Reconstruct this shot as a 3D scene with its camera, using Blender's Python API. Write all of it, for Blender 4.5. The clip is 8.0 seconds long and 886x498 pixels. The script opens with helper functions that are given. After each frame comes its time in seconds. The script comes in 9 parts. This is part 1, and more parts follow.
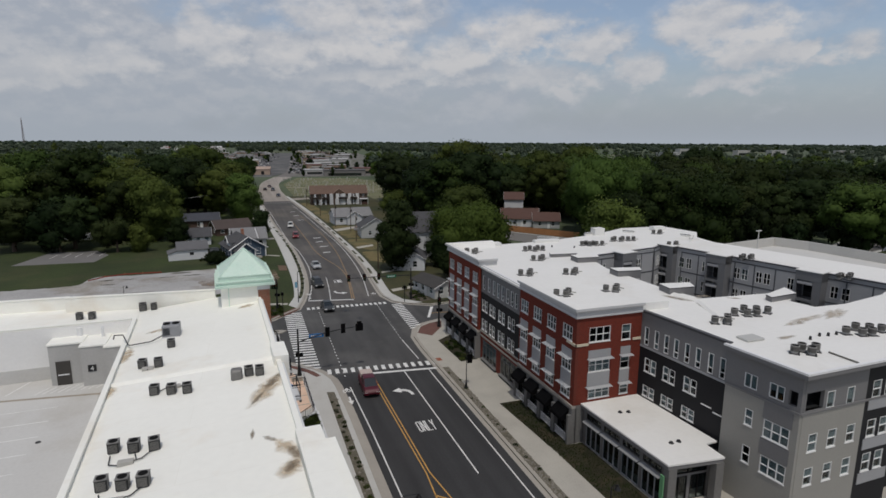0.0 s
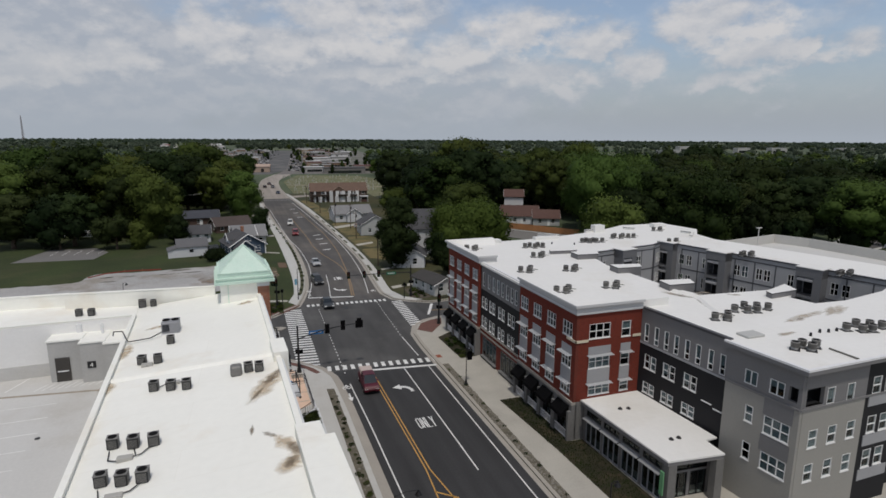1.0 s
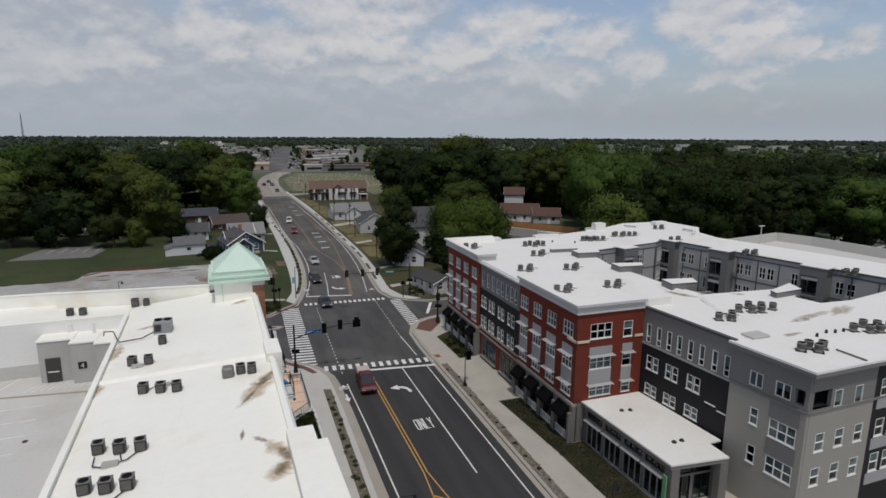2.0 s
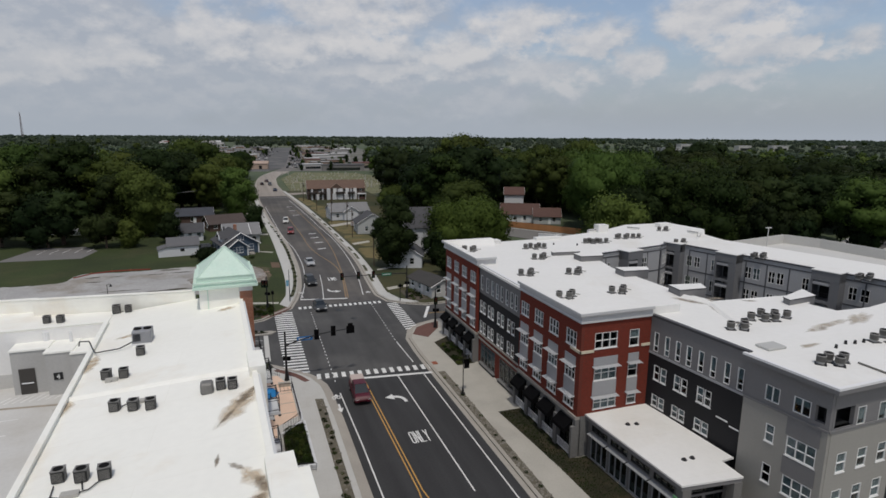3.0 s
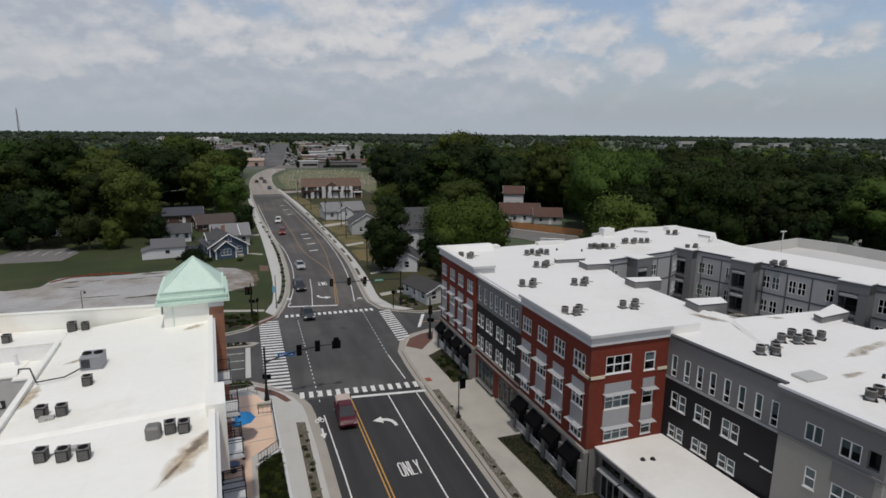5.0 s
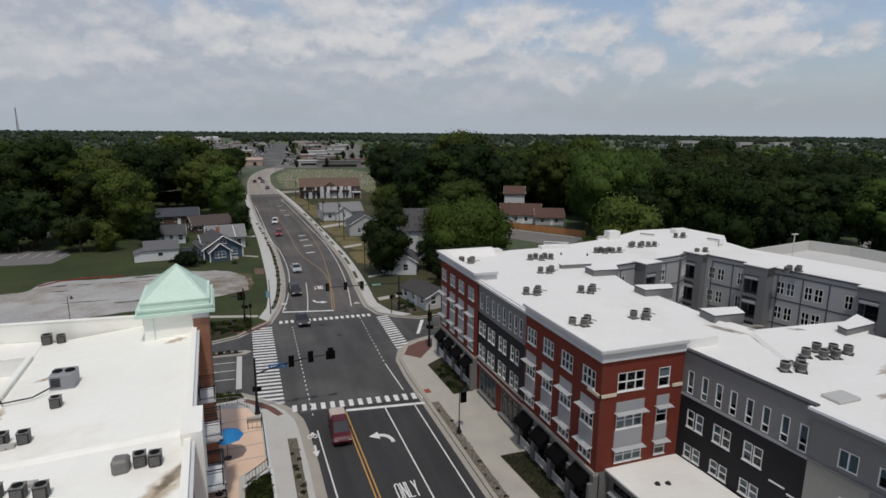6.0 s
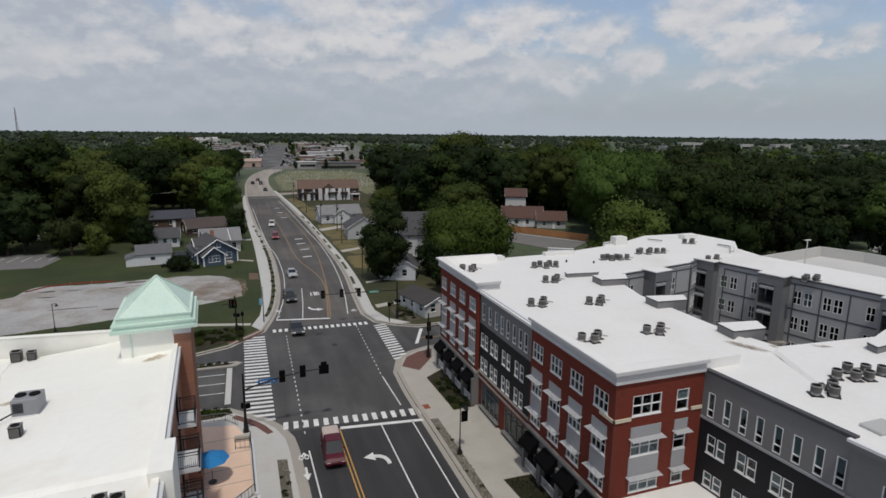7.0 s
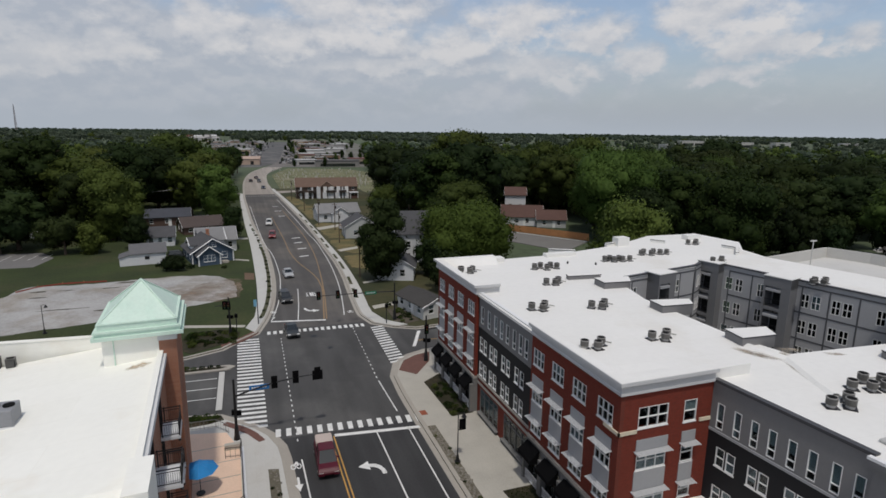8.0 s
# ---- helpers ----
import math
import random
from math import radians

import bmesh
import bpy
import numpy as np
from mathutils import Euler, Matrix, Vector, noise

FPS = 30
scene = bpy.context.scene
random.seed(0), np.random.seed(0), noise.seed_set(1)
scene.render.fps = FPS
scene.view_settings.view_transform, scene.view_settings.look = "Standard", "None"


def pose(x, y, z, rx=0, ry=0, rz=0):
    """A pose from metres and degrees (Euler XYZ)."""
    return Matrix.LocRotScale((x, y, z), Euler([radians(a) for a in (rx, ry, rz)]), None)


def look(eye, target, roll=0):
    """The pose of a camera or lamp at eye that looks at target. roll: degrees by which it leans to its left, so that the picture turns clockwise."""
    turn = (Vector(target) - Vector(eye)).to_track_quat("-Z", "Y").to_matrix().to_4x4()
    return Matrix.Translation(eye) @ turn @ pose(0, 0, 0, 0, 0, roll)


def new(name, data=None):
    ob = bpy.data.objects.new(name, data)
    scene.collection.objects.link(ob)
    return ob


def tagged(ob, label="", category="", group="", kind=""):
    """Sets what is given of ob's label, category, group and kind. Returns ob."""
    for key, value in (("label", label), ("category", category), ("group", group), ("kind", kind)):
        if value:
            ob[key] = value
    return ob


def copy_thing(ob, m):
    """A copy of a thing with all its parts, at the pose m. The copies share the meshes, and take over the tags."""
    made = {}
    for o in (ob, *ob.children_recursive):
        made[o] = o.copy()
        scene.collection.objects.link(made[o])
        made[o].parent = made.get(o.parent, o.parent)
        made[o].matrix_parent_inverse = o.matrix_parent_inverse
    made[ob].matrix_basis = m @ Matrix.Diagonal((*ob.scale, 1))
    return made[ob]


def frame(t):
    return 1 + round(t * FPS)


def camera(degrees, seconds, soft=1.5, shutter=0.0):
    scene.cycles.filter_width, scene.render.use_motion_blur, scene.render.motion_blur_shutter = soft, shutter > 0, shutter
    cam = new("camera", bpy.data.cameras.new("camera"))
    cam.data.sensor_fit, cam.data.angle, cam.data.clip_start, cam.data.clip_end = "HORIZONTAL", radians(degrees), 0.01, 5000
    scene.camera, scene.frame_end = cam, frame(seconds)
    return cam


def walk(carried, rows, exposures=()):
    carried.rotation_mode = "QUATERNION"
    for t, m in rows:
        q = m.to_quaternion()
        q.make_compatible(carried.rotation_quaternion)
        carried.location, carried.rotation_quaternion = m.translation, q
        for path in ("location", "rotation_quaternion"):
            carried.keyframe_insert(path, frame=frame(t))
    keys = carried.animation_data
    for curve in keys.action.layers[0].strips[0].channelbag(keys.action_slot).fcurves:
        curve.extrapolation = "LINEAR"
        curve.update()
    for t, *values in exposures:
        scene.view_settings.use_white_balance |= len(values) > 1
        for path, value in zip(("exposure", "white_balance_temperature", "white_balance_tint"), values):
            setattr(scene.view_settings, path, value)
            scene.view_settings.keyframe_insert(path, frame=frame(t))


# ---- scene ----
cam = camera(75.7, 8.0, soft=1.6)
PATH = [
    (0, (-23.178, -68.362, 30.16), (-22.526, -66.51, 29.782), 0.3),
    (0.5, (-23.19, -68.323, 30.085), (-22.537, -66.472, 29.704), 0.3),
    (1, (-23.147, -68.295, 30.016), (-22.495, -66.444, 29.63), 0.3),
    (1.5, (-22.993, -68.047, 29.923), (-22.342, -66.197, 29.533), 0.3),
    (3, (-21.352, -64.703, 29.755), (-20.701, -62.854, 29.36), 0.4),
    (3.5, (-20.686, -63.124, 29.795), (-20.034, -61.274, 29.404), 0.4),
    (4, (-19.977, -61.612, 29.806), (-19.324, -59.763, 29.411), 0.4),
    (4.5, (-19.416, -60.478, 29.836), (-18.762, -58.631, 29.435), 0.5),
    (6, (-17.781, -56.209, 29.885), (-17.127, -54.364, 29.477), 0.5),
    (6.5, (-17.202, -54.414, 29.919), (-16.548, -52.567, 29.518), 0.5),
    (7, (-16.658, -52.953, 29.923), (-16.003, -51.107, 29.519), 0.6),
    (7.5, (-16.205, -51.867, 29.927), (-15.549, -50.022, 29.518), 0.7),
    (8, (-15.85, -51.219, 29.928), (-15.194, -49.375, 29.517), 0.7),
]
walk(cam, [(t, look(eye, target, roll)) for t, eye, target, roll in PATH], [(0.0, -0.14), (0.5, -0.09), (1.5, -0.05), (4.5, -0.01), (8.0, 0.05)])

# ---- light: a high sun through thin cloud, and a cloudy sky ----
SUN_ELEV, SUN_AZ = 66.0, 191.0      # degrees above the horizon; clockwise from +y


MOUNDS = [(0.459, 0.171, 0.080, 0.025), (0.592, 0.142, 0.045, 0.022), (0.499, 0.100, 0.084, 0.020), (0.759, 0.167, 0.068, 0.032), (0.824, 0.125, 0.054, 0.025), (0.882, 0.136, 0.016, 0.010),
          (0.945, 0.123, 0.038, 0.022), (0.788, 0.088, 0.034, 0.012), (-0.163, 0.117, 0.031, 0.021), (-0.052, 0.150, 0.041, 0.035), (-0.245, 0.096, 0.051, 0.018), (0.167, 0.176, 0.106, 0.034),
          (0.063, 0.132, 0.046, 0.020), (0.326, 0.141, 0.068, 0.021), (0.655, 0.110, 0.032, 0.020), (0.263, 0.107, 0.071, 0.010)]


def make_world():
    w = bpy.data.worlds.new("sky")
    scene.world = w
    w.use_nodes = True
    nt = w.node_tree
    nt.nodes.clear()
    N, K = nt.nodes.new, nt.links.new
    out, bg = N("ShaderNodeOutputWorld"), N("ShaderNodeBackground")
    sky = N("ShaderNodeTexSky")
    sky.sky_type, sky.sun_disc = "NISHITA", False
    sky.sun_elevation, sky.sun_rotation = radians(SUN_ELEV), radians(SUN_AZ)
    sky.altitude, sky.air_density, sky.dust_density, sky.ozone_density = 200, 1.2, 2.5, 1.2
    tc, sep = N("ShaderNodeTexCoord"), N("ShaderNodeSeparateXYZ")
    K(tc.outputs["Generated"], sep.inputs[0])

    def m(op, a, b=None, clamp=False):
        n = N("ShaderNodeMath")
        n.operation, n.use_clamp = op, clamp
        for i, v in enumerate((a, b)):
            if v is None:
                continue
            if isinstance(v, (int, float)):
                n.inputs[i].default_value = v
            else:
                K(v, n.inputs[i])
        return n.outputs[0]

    # noise in the direction of view, flattened
    com = N("ShaderNodeCombineXYZ")
    K(sep.outputs[0], com.inputs[0]), K(sep.outputs[1], com.inputs[1]), K(m("MULTIPLY", sep.outputs[2], 1.7), com.inputs[2])

    def noise_at(scale, detail, rough, shift, dist=0.0):
        mp = N("ShaderNodeMapping")
        mp.inputs["Location"].default_value = shift
        K(com.outputs[0], mp.inputs[0])
        n = N("ShaderNodeTexNoise")
        n.inputs["Scale"].default_value, n.inputs["Detail"].default_value = scale, detail
        n.inputs["Roughness"].default_value, n.inputs["Distortion"].default_value = rough, dist
        K(mp.outputs[0], n.inputs["Vector"])
        return n.outputs[0]

    def ramp(val, lo, hi):
        n = N("ShaderNodeMapRange")
        n.interpolation_type = "SMOOTHSTEP"
        n.inputs[1].default_value, n.inputs[2].default_value = lo, hi
        K(val, n.inputs[0])
        return n.outputs[0]

    # heaped clouds, each a soft mound (azimuth, height, half width, half height), torn by noise; they go on, mirrored, round the sky
    fluff = noise_at(13.0, 8, 0.58, (5.3, 0.7, 0.9))
    under = noise_at(13.0, 8, 0.58, (5.3, 0.7, 0.925))
    fine_ = noise_at(34.0, 6, 0.6, (0.3, 2.7, 1.9))
    lump = noise_at(5.0, 3, 0.5, (2.1, 4.4, 0.3))
    veil = noise_at(3.4, 6, 0.55, (1.2, 0.3, 2.4), 0.2)
    az = m("ADD", m("PINGPONG", m("ADD", m("ARCTAN2", sep.outputs[0], sep.outputs[1]), 0.40), 1.48), -0.40)
    az = m("ADD", az, m("ADD", m("MULTIPLY", m("SUBTRACT", lump, 0.5), 0.16), m("MULTIPLY", m("SUBTRACT", under, 0.5), 0.10)))
    el = m("ADD", sep.outputs[2], m("ADD", m("MULTIPLY", m("SUBTRACT", fluff, 0.5), 0.07), m("MULTIPLY", m("SUBTRACT", veil, 0.5), 0.06)))
    heap = None
    for a, e, ra, re in MOUNDS:
        du, dv = m("DIVIDE", m("SUBTRACT", az, a), ra * 1.15), m("DIVIDE", m("SUBTRACT", el, e), re * 1.2)
        q = m("SUBTRACT", 1.0, m("ADD", m("MULTIPLY", du, du), m("MULTIPLY", dv, dv)))
        heap = q if heap is None else m("MAXIMUM", heap, q)
    low = m("SUBTRACT", 1.0, ramp(sep.outputs[2], 0.17, 0.30))
    loose = m("SUBTRACT", m("MULTIPLY", noise_at(6.0, 8, 0.53, (5.3, 0.7, 0.9), 0.1), 4.0), 2.05)
    heap = m("ADD", m("MULTIPLY", m("MAXIMUM", heap, -1.0), low), m("MULTIPLY", loose, m("SUBTRACT", 1.0, low)))
    heap = m("ADD", heap, m("MULTIPLY", m("SUBTRACT", m("ADD", fluff, m("MULTIPLY", m("SUBTRACT", fine_, 0.5), 0.45)), 0.5), 4.0))
    # closed thin cloud to the west, pale gaps of blue to the east and overhead
    west = m("MULTIPLY", m("SUBTRACT", 0.34, az), 0.30)
    high = m("MULTIPLY", m("MAXIMUM", m("SUBTRACT", sep.outputs[2], 0.25), 0.0), -1.3)
    film = m("MULTIPLY", ramp(m("ADD", m("ADD", veil, m("MULTIPLY", m("SUBTRACT", fluff, 0.5), 0.25)), m("ADD", west, high)), 0.36, 0.60), 0.93)
    puff = ramp(heap, -0.8, 0.9)
    cover = m("ADD", m("MULTIPLY", m("MAXIMUM", film, m("MULTIPLY", puff, 0.92)), 0.72), m("MULTIPLY", m("SUBTRACT", 1.0, ramp(sep.outputs[2], 0.22, 0.45)), 0.28))
    relief = m("ADD", m("MULTIPLY", m("SUBTRACT", fluff, under), 4.5), 0.5, True)
    shade = N("ShaderNodeValToRGB")
    e = shade.color_ramp.elements
    e[0].position, e[0].color = 0.08, (0.40, 0.435, 0.50, 1)
    e[1].position, e[1].color = 0.92, (0.70, 0.68, 0.675, 1)
    K(m("ADD", m("ADD", m("MULTIPLY", relief, 0.40), m("MULTIPLY", puff, 0.42)), m("MULTIPLY", m("SUBTRACT", veil, 0.5), 0.5)), shade.inputs[0])
    mul = N("ShaderNodeMix")
    mul.data_type, mul.blend_type = "RGBA", "MULTIPLY"
    mul.inputs[0].default_value = 1.0
    K(sky.outputs[0], mul.inputs[6])
    tint = N("ShaderNodeMix")
    tint.data_type = "RGBA"
    K(ramp(sep.outputs[2], 0.12, 0.5), tint.inputs[0])
    tint.inputs[6].default_value, tint.inputs[7].default_value = (0.107, 0.114, 0.129, 1), (0.085, 0.084, 0.084, 1)
    K(tint.outputs[2], mul.inputs[7])
    cl = N("ShaderNodeMix")
    cl.data_type = "RGBA"
    K(cover, cl.inputs[0]), K(mul.outputs[2], cl.inputs[6]), K(shade.outputs[0], cl.inputs[7])
    # pale haze towards the horizon
    hz = N("ShaderNodeMix")
    hz.data_type = "RGBA"
    fac = m("POWER", m("SUBTRACT", 1.0, m("MINIMUM", m("DIVIDE", m("MAXIMUM", sep.outputs[2], 0.0), 0.20), 1.0)), 1.6)
    K(fac, hz.inputs[0]), K(cl.outputs[2], hz.inputs[6])
    hz.inputs[7].default_value = (0.385, 0.427, 0.485, 1)
    K(hz.outputs[2], bg.inputs[0])
    bg.inputs[1].default_value = 0.98
    K(bg.outputs[0], out.inputs[0])


make_world()
sun = new("sun", bpy.data.lights.new("sun", "SUN"))
sun.data.energy, sun.data.angle, sun.data.color = 1.7, radians(3), (1.0, 0.945, 0.87)
_az, _el = radians(SUN_AZ), radians(SUN_ELEV)
sun.matrix_world = look((0, 0, 60), (-math.sin(_az) * math.cos(_el), -math.cos(_az) * math.cos(_el), 60 - math.sin(_el)))

# ---- materials ----
MATS = {}


def surface(name, rgb, rough=0.8, var=0.18, scale=0.6, fine=9.0, bump=0.15, metal=0.0, rnd=0.0, stain=None, local=False, spec=0.4, seam=None, wheel=None):
    """A plain surface: base colour with two sizes of mottling, a little relief; stain: a second colour in soft patches."""
    if name in MATS:
        return MATS[name]
    mt = bpy.data.materials.new(name)
    mt.use_nodes = True
    nt = mt.node_tree
    N, K = nt.nodes.new, nt.links.new
    b = nt.nodes["Principled BSDF"]
    b.inputs["Roughness"].default_value, b.inputs["Metallic"].default_value = rough, metal
    b.inputs["Specular IOR Level"].default_value = spec
    if local:
        vec = N("ShaderNodeTexCoord").outputs["Object"]
    else:
        vec = N("ShaderNodeNewGeometry").outputs["Position"]
    n1, n2 = N("ShaderNodeTexNoise"), N("ShaderNodeTexNoise")
    for n, s, d in ((n1, scale, 5), (n2, fine, 3)):
        n.inputs["Scale"].default_value, n.inputs["Detail"].default_value = s, d
        K(vec, n.inputs["Vector"])
    add = N("ShaderNodeMath")
    add.operation = "ADD"
    K(n1.outputs[0], add.inputs[0]), K(n2.outputs[0], add.inputs[1])
    mr = N("ShaderNodeMapRange")
    mr.inputs[1].default_value, mr.inputs[2].default_value = 0.6, 1.4
    mr.inputs[3].default_value, mr.inputs[4].default_value = 1 - var, 1 + var
    K(add.outputs[0], mr.inputs[0])
    val = mr.outputs[0]
    if rnd:
        oi, r2 = N("ShaderNodeObjectInfo"), N("ShaderNodeMapRange")
        r2.inputs[3].default_value, r2.inputs[4].default_value = 1 - rnd, 1 + rnd
        K(oi.outputs["Random"], r2.inputs[0])
        mm = N("ShaderNodeMath")
        mm.operation = "MULTIPLY"
        K(val, mm.inputs[0]), K(r2.outputs[0], mm.inputs[1])
        val = mm.outputs[0]
    base = N("ShaderNodeRGB")
    base.outputs[0].default_value = (*rgb, 1)
    col = base.outputs[0]
    if stain:
        srgb, sscale, lo, hi, amount = stain
        n3, rp, mx = N("ShaderNodeTexNoise"), N("ShaderNodeMapRange"), N("ShaderNodeMix")
        n3.inputs["Scale"].default_value, n3.inputs["Detail"].default_value = sscale, 6
        n3.inputs["Roughness"].default_value = 0.6
        K(vec, n3.inputs["Vector"]), K(n3.outputs[0], rp.inputs[0])
        rp.inputs[1].default_value, rp.inputs[2].default_value, rp.inputs[4].default_value = lo, hi, amount
        mx.data_type = "RGBA"
        K(rp.outputs[0], mx.inputs[0]), K(col, mx.inputs[6])
        mx.inputs[7].default_value = (*srgb, 1)
        col = mx.outputs[2]
    if wheel:
        # bands worn lighter and oiled darker along the way that traffic takes
        mw, nw, rw, ww = N("ShaderNodeMapping"), N("ShaderNodeTexNoise"), N("ShaderNodeMapRange"), N("ShaderNodeMath")
        mw.inputs["Scale"].default_value = wheel
        nw.inputs["Scale"].default_value, nw.inputs["Detail"].default_value = 1.0, 4
        rw.inputs[1].default_value, rw.inputs[2].default_value, rw.inputs[3].default_value, rw.inputs[4].default_value = 0.3, 0.7, 0.80, 1.22
        ww.operation = "MULTIPLY"
        K(vec, mw.inputs[0]), K(mw.outputs[0], nw.inputs["Vector"]), K(nw.outputs[0], rw.inputs[0])
        K(val, ww.inputs[0]), K(rw.outputs[0], ww.inputs[1])
        val = ww.outputs[0]
    if seam:
        # welded seams between sheets, a little darker where dust gathers along them
        br, ms, mx = N("ShaderNodeTexBrick"), N("ShaderNodeMapping"), N("ShaderNodeMix")
        ms.inputs["Rotation"].default_value = (0, 0, radians(seam[2]))
        br.inputs["Scale"].default_value, br.inputs["Mortar Size"].default_value, br.inputs["Mortar Smooth"].default_value = 1.0, 0.035, 1.0
        br.inputs["Brick Width"].default_value, br.inputs["Row Height"].default_value = seam[0], seam[1]
        br.inputs["Color1"].default_value, br.inputs["Color2"].default_value, br.inputs["Mortar"].default_value = (1, 1, 1, 1), (0.985, 0.985, 0.98, 1), (0.94, 0.935, 0.92, 1)
        K(vec, ms.inputs[0]), K(ms.outputs[0], br.inputs["Vector"])
        mx.data_type, mx.blend_type = "RGBA", "MULTIPLY"
        mx.inputs[0].default_value = 1.0
        K(col, mx.inputs[6]), K(br.outputs[0], mx.inputs[7])
        col = mx.outputs[2]
    sc = N("ShaderNodeVectorMath")
    sc.operation = "SCALE"
    K(col, sc.inputs[0]), K(val, sc.inputs["Scale"])
    K(sc.outputs[0], b.inputs["Base Color"])
    if bump:
        bp = N("ShaderNodeBump")
        bp.inputs["Strength"].default_value, bp.inputs["Distance"].default_value = bump, 0.02
        K(n2.outputs[0], bp.inputs["Height"]), K(bp.outputs[0], b.inputs["Normal"])
    MATS[name] = mt
    return mt


def brick_mat(name, a, b_, mortar, across):
    """Brickwork: courses laid along the wall; across: 'x' or 'y', the way the wall runs."""
    if name in MATS:
        return MATS[name]
    mt = bpy.data.materials.new(name)
    mt.use_nodes = True
    nt = mt.node_tree
    N, K = nt.nodes.new, nt.links.new
    p = nt.nodes["Principled BSDF"]
    p.inputs["Roughness"].default_value, p.inputs["Specular IOR Level"].default_value = 0.85, 0.25
    sep, com = N("ShaderNodeSeparateXYZ"), N("ShaderNodeCombineXYZ")
    K(N("ShaderNodeNewGeometry").outputs["Position"], sep.inputs[0])
    K(sep.outputs["XYZ".index(across.upper())], com.inputs[0]), K(sep.outputs[2], com.inputs[1])
    br, n = N("ShaderNodeTexBrick"), N("ShaderNodeTexNoise")
    br.inputs["Color1"].default_value, br.inputs["Color2"].default_value = (*a, 1), (*b_, 1)
    br.inputs["Mortar"].default_value = (*mortar, 1)
    br.inputs["Scale"].default_value, br.inputs["Mortar Size"].default_value = 1.0, 0.008
    br.inputs["Brick Width"].default_value, br.inputs["Row Height"].default_value = 0.21, 0.075
    K(com.outputs[0], br.inputs["Vector"])
    n.inputs["Scale"].default_value, n.inputs["Detail"].default_value = 0.5, 6
    mr, sc = N("ShaderNodeMapRange"), N("ShaderNodeVectorMath")
    mr.inputs[1].default_value, mr.inputs[2].default_value, mr.inputs[3].default_value, mr.inputs[4].default_value = 0.3, 0.7, 0.85, 1.15
    K(n.outputs[0], mr.inputs[0])
    sc.operation = "SCALE"
    K(br.outputs[0], sc.inputs[0]), K(mr.outputs[0], sc.inputs["Scale"])
    K(sc.outputs[0], p.inputs["Base Color"])
    bp = N("ShaderNodeBump")
    bp.inputs["Strength"].default_value, bp.inputs["Distance"].default_value = 0.4, 0.01
    bp.invert = True
    K(br.outputs["Fac"], bp.inputs["Height"]), K(bp.outputs[0], p.inputs["Normal"])
    MATS[name] = mt
    return mt


def glass_mat(name, tint=(0.60, 0.67, 0.69), rough=0.02):
    if name in MATS:
        return MATS[name]
    mt = bpy.data.materials.new(name)
    mt.use_nodes = True
    nt = mt.node_tree
    nt.nodes.clear()
    N, K = nt.nodes.new, nt.links.new
    out, mix, tr, gl, fr = (N("ShaderNode" + k) for k in ("OutputMaterial", "MixShader", "BsdfTransparent", "BsdfGlossy", "LayerWeight"))
    tr.inputs[0].default_value = (*tint, 1)
    gl.inputs["Roughness"].default_value = rough
    pw, ma = N("ShaderNodeMath"), N("ShaderNodeMath")
    pw.operation, ma.operation = "POWER", "MULTIPLY_ADD"
    pw.inputs[1].default_value, ma.inputs[1].default_value, ma.inputs[2].default_value = 5.0, 0.94, 0.055
    fr.inputs[0].default_value = 0.5
    K(fr.outputs["Facing"], pw.inputs[0]), K(pw.outputs[0], ma.inputs[0]), K(ma.outputs[0], mix.inputs[0])
    K(tr.outputs[0], mix.inputs[1]), K(gl.outputs[0], mix.inputs[2]), K(mix.outputs[0], out.inputs[0])
    MATS[name] = mt
    return mt


